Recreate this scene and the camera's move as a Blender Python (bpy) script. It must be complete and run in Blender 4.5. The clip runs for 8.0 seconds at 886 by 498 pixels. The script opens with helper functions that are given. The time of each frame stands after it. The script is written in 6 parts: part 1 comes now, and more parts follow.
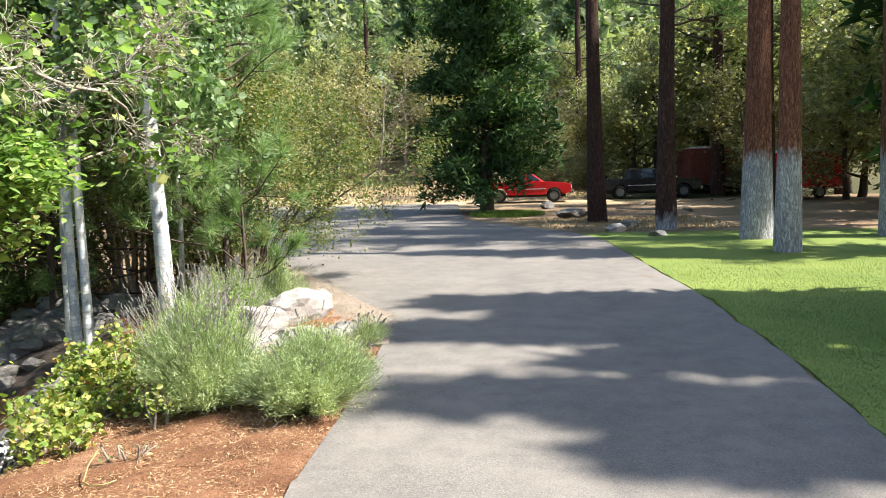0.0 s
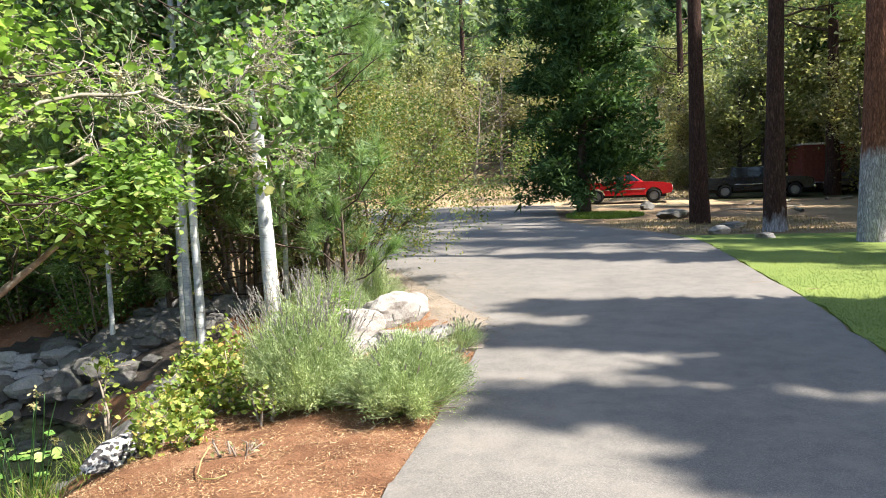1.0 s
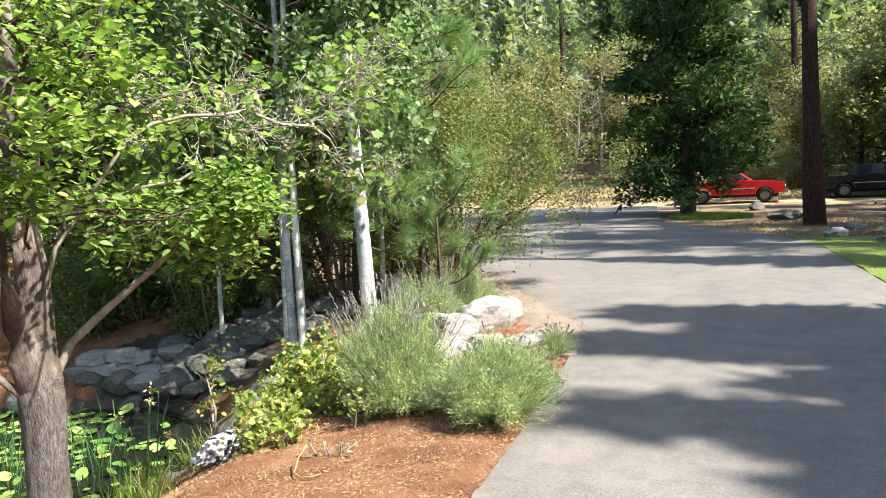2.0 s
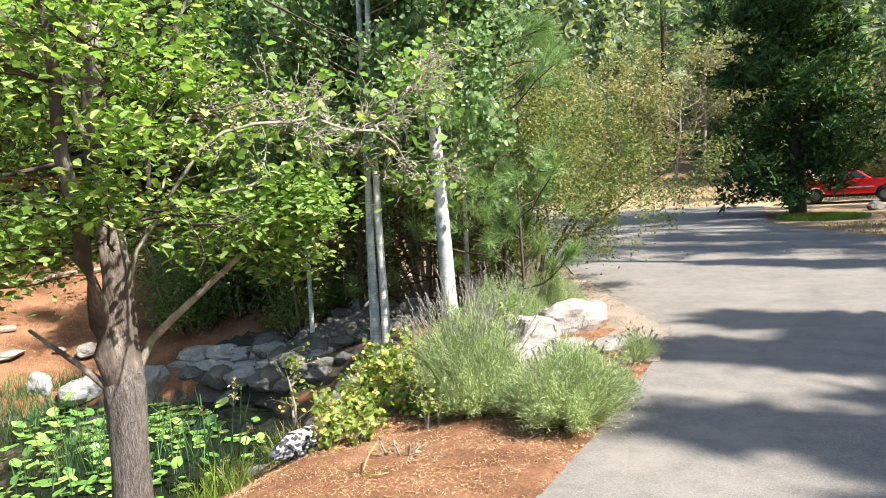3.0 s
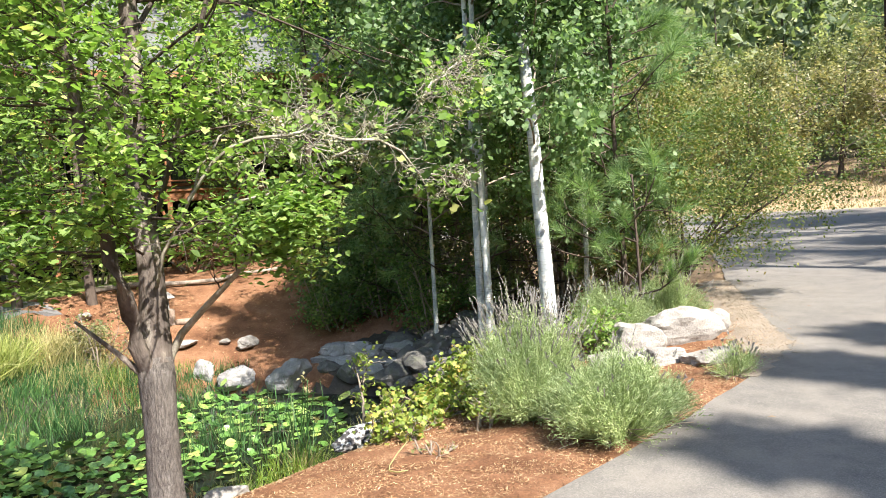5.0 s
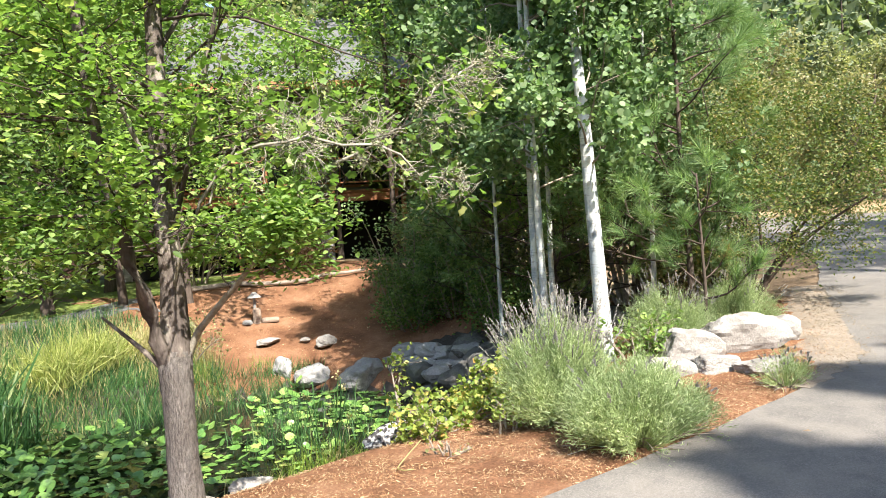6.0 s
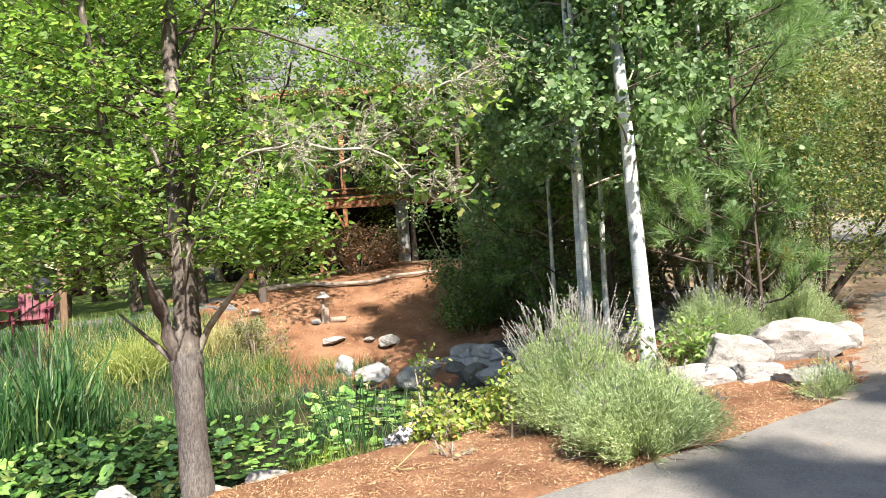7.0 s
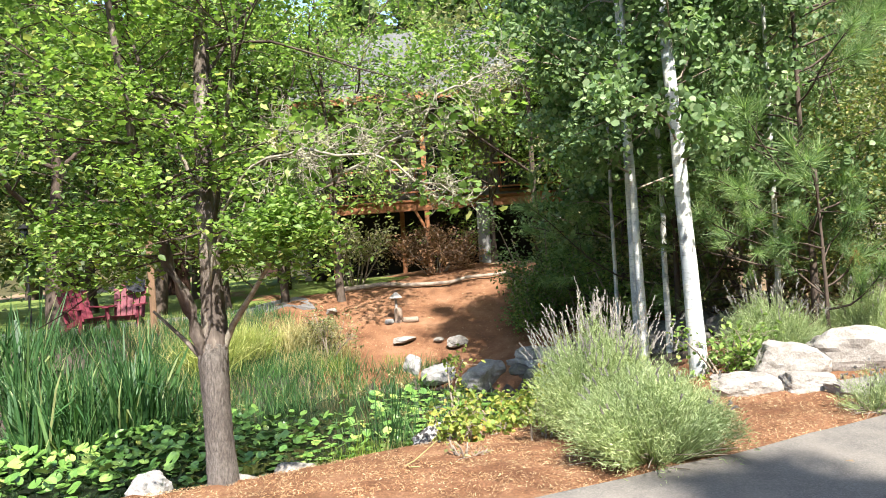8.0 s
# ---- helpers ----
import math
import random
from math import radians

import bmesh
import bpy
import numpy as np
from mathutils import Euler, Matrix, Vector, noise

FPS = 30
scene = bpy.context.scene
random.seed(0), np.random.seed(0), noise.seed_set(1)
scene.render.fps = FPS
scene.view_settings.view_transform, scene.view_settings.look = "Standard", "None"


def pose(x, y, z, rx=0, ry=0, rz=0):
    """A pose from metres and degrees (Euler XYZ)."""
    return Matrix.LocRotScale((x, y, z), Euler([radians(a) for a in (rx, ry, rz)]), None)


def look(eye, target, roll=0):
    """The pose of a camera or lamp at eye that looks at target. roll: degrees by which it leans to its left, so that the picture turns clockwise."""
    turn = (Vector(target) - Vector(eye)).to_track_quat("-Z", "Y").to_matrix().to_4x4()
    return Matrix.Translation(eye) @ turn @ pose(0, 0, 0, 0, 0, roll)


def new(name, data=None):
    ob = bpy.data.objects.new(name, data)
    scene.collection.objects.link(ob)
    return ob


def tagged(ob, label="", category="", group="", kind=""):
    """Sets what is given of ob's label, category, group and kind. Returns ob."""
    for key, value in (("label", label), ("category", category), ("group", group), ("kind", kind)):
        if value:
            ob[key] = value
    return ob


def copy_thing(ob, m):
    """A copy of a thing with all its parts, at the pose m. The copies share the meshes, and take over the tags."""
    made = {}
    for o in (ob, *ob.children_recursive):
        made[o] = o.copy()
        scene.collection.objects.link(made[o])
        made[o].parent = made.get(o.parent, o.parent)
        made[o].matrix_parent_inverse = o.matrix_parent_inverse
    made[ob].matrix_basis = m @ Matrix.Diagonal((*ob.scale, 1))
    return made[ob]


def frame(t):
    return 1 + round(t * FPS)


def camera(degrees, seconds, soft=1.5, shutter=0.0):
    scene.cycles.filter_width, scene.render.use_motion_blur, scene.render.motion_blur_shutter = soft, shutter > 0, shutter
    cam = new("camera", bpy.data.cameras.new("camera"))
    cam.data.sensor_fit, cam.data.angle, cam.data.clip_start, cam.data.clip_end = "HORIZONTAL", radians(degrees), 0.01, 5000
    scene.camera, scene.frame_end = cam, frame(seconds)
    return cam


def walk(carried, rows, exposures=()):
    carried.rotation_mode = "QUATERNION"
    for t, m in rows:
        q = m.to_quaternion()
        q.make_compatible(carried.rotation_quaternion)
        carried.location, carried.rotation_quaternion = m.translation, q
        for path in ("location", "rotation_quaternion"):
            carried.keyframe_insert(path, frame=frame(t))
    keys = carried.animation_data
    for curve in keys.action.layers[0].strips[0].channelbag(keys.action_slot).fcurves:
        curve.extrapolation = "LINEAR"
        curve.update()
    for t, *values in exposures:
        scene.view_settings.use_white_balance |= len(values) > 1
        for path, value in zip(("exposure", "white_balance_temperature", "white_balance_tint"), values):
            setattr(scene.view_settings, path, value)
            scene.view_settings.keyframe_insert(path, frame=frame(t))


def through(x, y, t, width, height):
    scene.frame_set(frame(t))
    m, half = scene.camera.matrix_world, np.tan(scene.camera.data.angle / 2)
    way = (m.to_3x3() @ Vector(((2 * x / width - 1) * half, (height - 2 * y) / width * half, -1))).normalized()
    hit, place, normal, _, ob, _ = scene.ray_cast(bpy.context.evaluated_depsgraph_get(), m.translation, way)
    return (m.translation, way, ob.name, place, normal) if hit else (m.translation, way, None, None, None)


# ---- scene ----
cam = camera(62.9, 8.0, soft=0.95)
METRES, EYE, TILT, LEAN, TURN = 4.2, 1.8, 0.0, 0.0, 0.0
ROWS = [
    (0.0, 0.0, 0.0, 0.0, -0.12, -4.29, 1.66),
    (0.5, -0.0062, -0.0068, 0.0063, 3.65, -4.16, 1.91),
    (1.0, 0.0035, -0.013, 0.0147, 7.42, -4.01, 2.12),
    (1.5, 0.0079, -0.0193, 0.0239, 11.34, -3.84, 2.35),
    (2.0, 0.0259, -0.0208, 0.0294, 15.26, -3.66, 2.53),
    (3.5, 0.1297, 0.0184, 0.0269, 26.89, -2.92, 3.03),
    (4.0, 0.2032, 0.0511, 0.0228, 30.69, -2.69, 3.15),
    (4.5, 0.2861, 0.0964, 0.0201, 34.53, -2.43, 3.31),
    (6.0, 0.5138, 0.2733, 0.0021, 47.64, -1.35, 3.66),
    (6.5, 0.5807, 0.3412, 0.0001, 51.46, -1.07, 3.69),
    (7.0, 0.636, 0.4143, -0.0087, 55.38, -0.75, 3.74),
    (7.5, 0.6905, 0.4862, -0.0129, 59.45, -0.45, 3.73),
    (8.0, 0.7442, 0.5581, -0.0178, 63.53, -0.13, 3.7),
]
EXPOSURE = 1.72
walk(cam, [(t, pose(0, 0, EYE, TILT, LEAN, TURN) @ pose(METRES * x, METRES * y, METRES * z, 90 + pitch, roll, yaw)) for t, x, y, z, yaw, pitch, roll in ROWS],
     exposures=[(0.0, EXPOSURE), (8.0, EXPOSURE)])

# ---- light: clear sky, one sun from ahead on the lawn side ----
SUN_X, SUN_Y, SUN_EL = 0.98, -0.2, 50.0
world = bpy.data.worlds.new("world")
scene.world = world
world.use_nodes = True
sky = world.node_tree.nodes.new("ShaderNodeTexSky")
sky.sky_type, sky.sun_disc = "NISHITA", False
sky.sun_elevation, sky.sun_rotation = radians(SUN_EL), math.atan2(SUN_X, SUN_Y)
world.node_tree.links.new(sky.outputs[0], world.node_tree.nodes["Background"].inputs[0])
world.node_tree.nodes["Background"].inputs[1].default_value = 0.14
sun = new("sun", bpy.data.lights.new("sun", "SUN"))
sun.data.energy, sun.data.angle, sun.data.color = 4.9, radians(0.8), (1.0, 0.955, 0.88)
up = math.tan(radians(SUN_EL)) * math.hypot(SUN_X, SUN_Y)
sun.matrix_world = look((30 * SUN_X, 30 * SUN_Y, 30 * up), (0, 0, 0))

# ---- materials ----
def graph(name, rough=0.7, spec=0.3, metal=0.0):
    m = bpy.data.materials.new(name)
    m.use_nodes = True
    nt = m.node_tree
    b = nt.nodes["Principled BSDF"]
    b.inputs["Roughness"].default_value = rough
    b.inputs["Specular IOR Level"].default_value = spec
    b.inputs["Metallic"].default_value = metal
    return m, nt, b


def node(nt, kind, **values):
    n = nt.nodes.new(kind)
    for k, v in values.items():
        n.inputs[k.replace("_", " ")].default_value = v
    return n


def ramp(nt, source, stops):
    r = nt.nodes.new("ShaderNodeValToRGB")
    e = r.color_ramp.elements
    while len(e) < len(stops):
        e.new(0.5)
    for el, (p, c) in zip(e, stops):
        el.position, el.color = p, (*c, 1)
    nt.links.new(source, r.inputs[0])
    return r.outputs[0]


def blend(nt, fac, a, b, mode="MIX"):
    n = nt.nodes.new("ShaderNodeMix")
    n.data_type, n.blend_type = "RGBA", mode
    for sock, v in ((n.inputs[0], fac), (n.inputs[6], a), (n.inputs[7], b)):
        if isinstance(v, (int, float)):
            sock.default_value = v
        elif isinstance(v, tuple):
            sock.default_value = (*v, 1)
        else:
            nt.links.new(v, sock)
    return n.outputs[2]


def coords(nt, stretch=(1, 1, 1), where="Object"):
    t = nt.nodes.new("ShaderNodeTexCoord")
    mp = nt.nodes.new("ShaderNodeMapping")
    mp.inputs["Scale"].default_value = stretch
    nt.links.new(t.outputs[where], mp.inputs[0])
    return mp.outputs[0]


def noise_of(nt, co, scale, detail=5.0, rough=0.6):
    n = node(nt, "ShaderNodeTexNoise", Scale=scale, Detail=detail, Roughness=rough)
    nt.links.new(co, n.inputs["Vector"])
    return n.outputs["Fac"]


def bump(nt, b, height, strength=0.4, distance=0.02):
    n = node(nt, "ShaderNodeBump", Strength=strength, Distance=distance)
    nt.links.new(height, n.inputs["Height"])
    nt.links.new(n.outputs[0], b.inputs["Normal"])


def rough_mat(name, stops, big=0.8, fine=30.0, rough=0.85, spec=0.2, strength=0.5, dist=0.02, stretch=(1, 1, 1), fine_dark=0.5):
    """A worn natural surface: broad patches of colour, a fine grain over them, and relief."""
    m, nt, b = graph(name, rough, spec)
    co = coords(nt, stretch)
    col = ramp(nt, noise_of(nt, co, big), stops)
    grain = noise_of(nt, co, fine, 6.0, 0.7)
    g = ramp(nt, grain, [(0.25, (1 - fine_dark,) * 3), (0.75, (1 + fine_dark * 0.6,) * 3)])
    nt.links.new(blend(nt, 1.0, col, g, "MULTIPLY"), b.inputs["Base Color"])
    bump(nt, b, grain, strength, dist)
    return m


def leaf_mat(name, stops, through=0.35, rough=0.5, spec=0.35, tint=None):
    """Leaves: each one its own shade, shiny above, light coming through."""
    m, nt, b = graph(name, rough, spec)
    geo = nt.nodes.new("ShaderNodeNewGeometry")
    col = ramp(nt, geo.outputs["Random Per Island"], stops)
    co = coords(nt)
    patch = ramp(nt, noise_of(nt, co, 0.9, 3.0), [(0.35, (0.72, 0.76, 0.72)), (0.65, (1.2, 1.15, 1.05))])
    col = blend(nt, 1.0, col, patch, "MULTIPLY")
    nt.links.new(col, b.inputs["Base Color"])
    tr = nt.nodes.new("ShaderNodeBsdfTranslucent")
    nt.links.new(blend(nt, 1.0, col, tint or (1.05, 1.2, 0.6), "MULTIPLY"), tr.inputs[0])
    mix = nt.nodes.new("ShaderNodeMixShader")
    mix.inputs[0].default_value = through
    nt.links.new(b.outputs[0], mix.inputs[1])
    nt.links.new(tr.outputs[0], mix.inputs[2])
    nt.links.new(mix.outputs[0], nt.nodes["Material Output"].inputs[0])
    return m


def plain(name, col, rough=0.5, spec=0.4, metal=0.0, wear=0.15):
    """Paint, metal, rubber: nearly one colour with light dirt."""
    m, nt, b = graph(name, rough, spec, metal)
    n = noise_of(nt, coords(nt), 6.0)
    nt.links.new(ramp(nt, n, [(0.3, tuple(c * (1 - wear) for c in col)), (0.7, tuple(c * (1 + wear) for c in col))]), b.inputs["Base Color"])
    return m


def asphalt_mat():
    m, nt, b = graph("asphalt", 0.88, 0.25)
    co = coords(nt)
    col = ramp(nt, noise_of(nt, co, 0.35, 4.0), [(0.3, (0.132, 0.119, 0.105)), (0.7, (0.178, 0.161, 0.141))])
    spots = node(nt, "ShaderNodeTexVoronoi", Scale=125.0)
    nt.links.new(co, spots.inputs["Vector"])
    sp = ramp(nt, spots.outputs["Color"], [(0.0, (0.68,) * 3), (0.6, (1.0,) * 3), (1.0, (1.42,) * 3)])
    col = blend(nt, 1.0, col, sp, "MULTIPLY")
    dust = ramp(nt, noise_of(nt, co, 1.3, 8.0, 0.7), [(0.46, (0, 0, 0)), (0.72, (0.65,) * 3)])
    col = blend(nt, dust, col, (0.215, 0.188, 0.158))
    stain = ramp(nt, noise_of(nt, co, 3.4, 6.0, 0.7), [(0.34, (0.84, 0.84, 0.85)), (0.55, (1.0,) * 3)])
    col = blend(nt, 1.0, col, stain, "MULTIPLY")
    nt.links.new(col, b.inputs["Base Color"])
    bump(nt, b, noise_of(nt, co, 140.0, 3.0), 0.35, 0.006)
    return m


def pine_bark_mat(pale_to, tone=(1, 1, 1)):
    """Plated red-brown bark; the lowest stretch is grey with sprinkler lime."""
    m, nt, b = graph("pine_bark", 0.9, 0.15)
    co = coords(nt, (1, 1, 0.2))
    v = node(nt, "ShaderNodeTexVoronoi", Scale=30.0)
    cell = node(nt, "ShaderNodeTexVoronoi", Scale=30.0)
    v.feature = "DISTANCE_TO_EDGE"
    wob = node(nt, "ShaderNodeTexNoise", Scale=4.0)
    nt.links.new(co, wob.inputs["Vector"])
    add = nt.nodes.new("ShaderNodeVectorMath")
    nt.links.new(co, add.inputs[0])
    sc = nt.nodes.new("ShaderNodeVectorMath")
    sc.operation = "SCALE"
    sc.inputs["Scale"].default_value = 0.30
    nt.links.new(wob.outputs["Color"], sc.inputs[0])
    nt.links.new(sc.outputs[0], add.inputs[1])
    nt.links.new(add.outputs[0], v.inputs["Vector"])
    nt.links.new(add.outputs[0], cell.inputs["Vector"])
    grain = noise_of(nt, co, 26.0)
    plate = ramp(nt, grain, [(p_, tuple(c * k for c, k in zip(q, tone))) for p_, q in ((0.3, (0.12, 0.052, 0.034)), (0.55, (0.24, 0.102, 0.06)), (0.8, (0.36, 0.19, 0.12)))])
    lime = ramp(nt, grain, [(0.3, (0.34, 0.335, 0.34)), (0.7, (0.58, 0.57, 0.575))])
    sep = nt.nodes.new("ShaderNodeSeparateXYZ")
    tc = nt.nodes.new("ShaderNodeTexCoord")
    nt.links.new(tc.outputs["Object"], sep.inputs[0])
    hgt = nt.nodes.new("ShaderNodeMath")
    hgt.operation = "MULTIPLY_ADD"
    nt.links.new(noise_of(nt, coords(nt, (3, 3, 1.2)), 2.0), hgt.inputs[0])
    hgt.inputs[1].default_value = 1.3
    nt.links.new(sep.outputs[2], hgt.inputs[2])
    pale = nt.nodes.new("ShaderNodeMapRange")
    pale.inputs[1].default_value, pale.inputs[2].default_value = pale_to + 0.9, pale_to + 0.45
    nt.links.new(hgt.outputs[0], pale.inputs[0])
    col = blend(nt, pale.outputs[0], plate, lime)
    crack = ramp(nt, v.outputs["Distance"], [(0.0, (0.52,) * 3), (0.16, (0.86,) * 3), (0.4, (1.05,) * 3)])
    col = blend(nt, 1.0, col, ramp(nt, cell.outputs["Color"], [(0.2, (0.74, 0.72, 0.72)), (0.8, (1.2, 1.2, 1.2))]), "MULTIPLY")
    nt.links.new(blend(nt, 1.0, col, crack, "MULTIPLY"), b.inputs["Base Color"])
    bump(nt, b, crack, 0.9, 0.03)
    return m


def aspen_bark_mat():
    m, nt, b = graph("aspen_bark", 0.7, 0.25)
    co = coords(nt, (1, 1, 0.5))
    col = ramp(nt, noise_of(nt, co, 5.0), [(0.3, (0.46, 0.45, 0.40)), (0.6, (0.66, 0.65, 0.60))])
    col = blend(nt, ramp(nt, noise_of(nt, coords(nt, (1, 1, 0.55)), 7.0, 3.0), [(0.46, (0, 0, 0)), (0.56, (0.85,) * 3)]), col, (0.27, 0.30, 0.32))
    bands = noise_of(nt, coords(nt, (3, 3, 22)), 2.2, 4.0)
    col = blend(nt, ramp(nt, bands, [(0.55, (0, 0, 0)), (0.68, (0.6,) * 3)]), col, (0.16, 0.14, 0.12))
    knot = node(nt, "ShaderNodeTexVoronoi", Scale=2.6, Randomness=1.0)
    nt.links.new(coords(nt, (1.6, 1.6, 1.1)), knot.inputs["Vector"])
    col = blend(nt, ramp(nt, knot.outputs["Distance"], [(0.10, (0.9,) * 3), (0.19, (0, 0, 0))]), col, (0.05, 0.045, 0.04))
    nt.links.new(col, b.inputs["Base Color"])
    bump(nt, b, bands, 0.25, 0.01)
    return m


def stone_mat(name, pale, dark, moss=0.0, spots=False):
    m, nt, b = graph(name, 0.85, 0.2)
    co = coords(nt)
    n = noise_of(nt, co, 3.0, 7.0, 0.65)
    col = ramp(nt, n, [(0.3, dark), (0.5, pale), (0.75, tuple(min(1, c * 1.2) for c in pale))])
    fine = noise_of(nt, co, 45.0, 5.0)
    col = blend(nt, 1.0, col, ramp(nt, fine, [(0.3, (0.7,) * 3), (0.7, (1.15,) * 3)]), "MULTIPLY")
    if spots:
        v = node(nt, "ShaderNodeTexVoronoi", Scale=30.0)
        nt.links.new(co, v.inputs["Vector"])
        v.feature = "SMOOTH_F1"
        col = blend(nt, ramp(nt, v.outputs["Distance"], [(0.40, (0, 0, 0)), (0.5, (1,) * 3)]), (0.06, 0.055, 0.055), (0.46, 0.44, 0.41))
    if moss:
        col = blend(nt, ramp(nt, noise_of(nt, co, 6.0), [(0.5, (0, 0, 0)), (0.65, (moss,) * 3)]), col, (0.07, 0.085, 0.04))
    nt.links.new(col, b.inputs["Base Color"])
    bump(nt, b, blend(nt, 0.5, n, fine), 0.6, 0.03)
    return m


def water_mat():
    m, nt, b = graph("pond_water", 0.04, 0.5)
    b.inputs["Base Color"].default_value = (0.012, 0.016, 0.010, 1)
    bump(nt, b, noise_of(nt, coords(nt), 3.0, 2.0), 0.12, 0.02)
    return m


def glass_mat():
    m, nt, b = graph("tinted_glass", 0.05, 0.6)
    n = noise_of(nt, coords(nt), 2.0)
    nt.links.new(ramp(nt, n, [(0.3, (0.012, 0.015, 0.016)), (0.7, (0.03, 0.034, 0.036))]), b.inputs["Base Color"])
    return m


ASPHALT = asphalt_mat()
DUFF = rough_mat("dry_ground", [(0.3, (0.12, 0.08, 0.05)), (0.5, (0.21, 0.145, 0.09)), (0.72, (0.32, 0.235, 0.14))], 0.22, 22.0, 0.95, 0.1, 0.6, 0.04)
WOOD_FLOOR = rough_mat("woodland_floor", [(0.3, (0.05, 0.05, 0.025)), (0.7, (0.09, 0.08, 0.04))], 0.2, 8.0, 0.95, 0.1, 0.6, 0.05)
CREEK_SOIL = rough_mat("dark_soil", [(0.3, (0.035, 0.028, 0.022)), (0.7, (0.085, 0.065, 0.05))], 1.5, 25.0, 0.7, 0.3, 0.7, 0.03)
STRAW = rough_mat("dry_grass", [(0.3, (0.28, 0.20, 0.115)), (0.7, (0.45, 0.34, 0.205))], 0.3, 18.0, 0.95, 0.1, 0.6, 0.04)
BARK_MULCH = rough_mat("bark_mulch", [(0.3, (0.125, 0.058, 0.031)), (0.5, (0.215, 0.106, 0.057)), (0.75, (0.32, 0.178, 0.105))], 1.6, 38.0, 0.95, 0.1, 0.9, 0.03)
TURF = rough_mat("turf", [(0.3, (0.11, 0.155, 0.034)), (0.7, (0.185, 0.225, 0.058))], 0.45, 34.0, 0.9, 0.15, 0.3, 0.01, (1, 1, 1), 0.5)
LAWN_BLADE = leaf_mat("lawn_blade", [(0.0, (0.105, 0.16, 0.034)), (0.8, (0.19, 0.24, 0.06)), (1.0, (0.27, 0.27, 0.10))], 0.25, 0.7, 0.15)
GRAVEL = rough_mat("patio_gravel", [(0.3, (0.12, 0.115, 0.115)), (0.7, (0.20, 0.19, 0.185))], 0.8, 40.0, 0.9, 0.2, 0.6, 0.02)
LIMESTONE = stone_mat("limestone", (0.285, 0.262, 0.235), (0.13, 0.11, 0.09))
TANSTONE = stone_mat("tan_sandstone", (0.30, 0.225, 0.17), (0.16, 0.11, 0.08))
GRANITE = stone_mat("granite", (0.29, 0.275, 0.265), (0.12, 0.112, 0.105), 0.3)
# mossy stone, its grey darkened for the shade that plants throw on the creek
DARKSTONE = stone_mat("creek_stone_shaded", (0.125, 0.117, 0.108), (0.05, 0.046, 0.042), 0.4)
SPOTTED = stone_mat("spotted_stone", (0.5, 0.5, 0.48), (0.2, 0.2, 0.2), 0.0, True)
PINE_BARK = pine_bark_mat(2.1)
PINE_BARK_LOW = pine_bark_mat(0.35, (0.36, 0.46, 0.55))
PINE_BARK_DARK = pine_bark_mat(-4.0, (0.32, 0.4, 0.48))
DARK_BARK = rough_mat("dark_bark", [(0.3, (0.055, 0.042, 0.034)), (0.7, (0.13, 0.098, 0.078))], 3.0, 14.0, 0.95, 0.1, 0.9, 0.03, (1, 1, 0.25))
MAPLE_BARK = rough_mat("maple_bark", [(0.3, (0.13, 0.11, 0.098)), (0.7, (0.26, 0.23, 0.205))], 9.0, 60.0, 0.95, 0.1, 1.0, 0.04, (1, 1, 0.32), 0.75)
PEEL_BARK = rough_mat("peeling_bark", [(0.42, (0.085, 0.068, 0.058)), (0.54, (0.16, 0.13, 0.11)), (0.64, (0.38, 0.33, 0.27))], 5.0, 18.0, 0.95, 0.1, 1.0, 0.03, (1, 1, 0.35), 0.4)
TWIG = rough_mat("twig_bark", [(0.3, (0.20, 0.155, 0.12)), (0.7, (0.36, 0.30, 0.24))], 8.0, 40.0, 0.9, 0.1, 0.4, 0.01)
LICHEN_TWIG = rough_mat("lichen_twig", [(0.3, (0.16, 0.135, 0.105)), (0.7, (0.38, 0.35, 0.28))], 8.0, 40.0, 0.9, 0.1, 0.5, 0.01)
ASPEN_BARK = aspen_bark_mat()
WATER = water_mat()
GLASS = glass_mat()

LEAF_MAPLE = leaf_mat("maple_leaf", [(0.0, (0.095, 0.155, 0.042)), (0.5, (0.198, 0.31, 0.078)), (0.9, (0.345, 0.455, 0.15)), (1.0, (0.46, 0.43, 0.18))], 0.52, tint=(1.04, 1.2, 0.65))
LEAF_ASPEN = leaf_mat("aspen_leaf", [(0.0, (0.085, 0.145, 0.06)), (0.6, (0.165, 0.255, 0.11)), (1.0, (0.30, 0.38, 0.21))], 0.45, 0.52, 0.3, tint=(1.05, 1.18, 0.7))
LEAF_SHRUB = leaf_mat("shrub_leaf", [(0.0, (0.06, 0.095, 0.028)), (0.6, (0.135, 0.18, 0.052)), (0.9, (0.255, 0.235, 0.085)), (1.0, (0.31, 0.225, 0.09))], 0.4)
LEAF_OAK = leaf_mat("oak_leaf", [(0.0, (0.12, 0.14, 0.06)), (0.6, (0.24, 0.26, 0.12)), (1.0, (0.42, 0.40, 0.22))], 0.5, tint=(1.1, 1.15, 0.7))
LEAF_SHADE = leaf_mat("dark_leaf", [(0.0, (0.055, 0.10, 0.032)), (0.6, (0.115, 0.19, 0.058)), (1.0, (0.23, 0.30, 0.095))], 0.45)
LEAF_GOLD = leaf_mat("yellowing_leaf", [(0.0, (0.16, 0.165, 0.07)), (0.6, (0.275, 0.27, 0.125)), (1.0, (0.42, 0.36, 0.20))], 0.45, tint=(1.1, 1.12, 0.75))
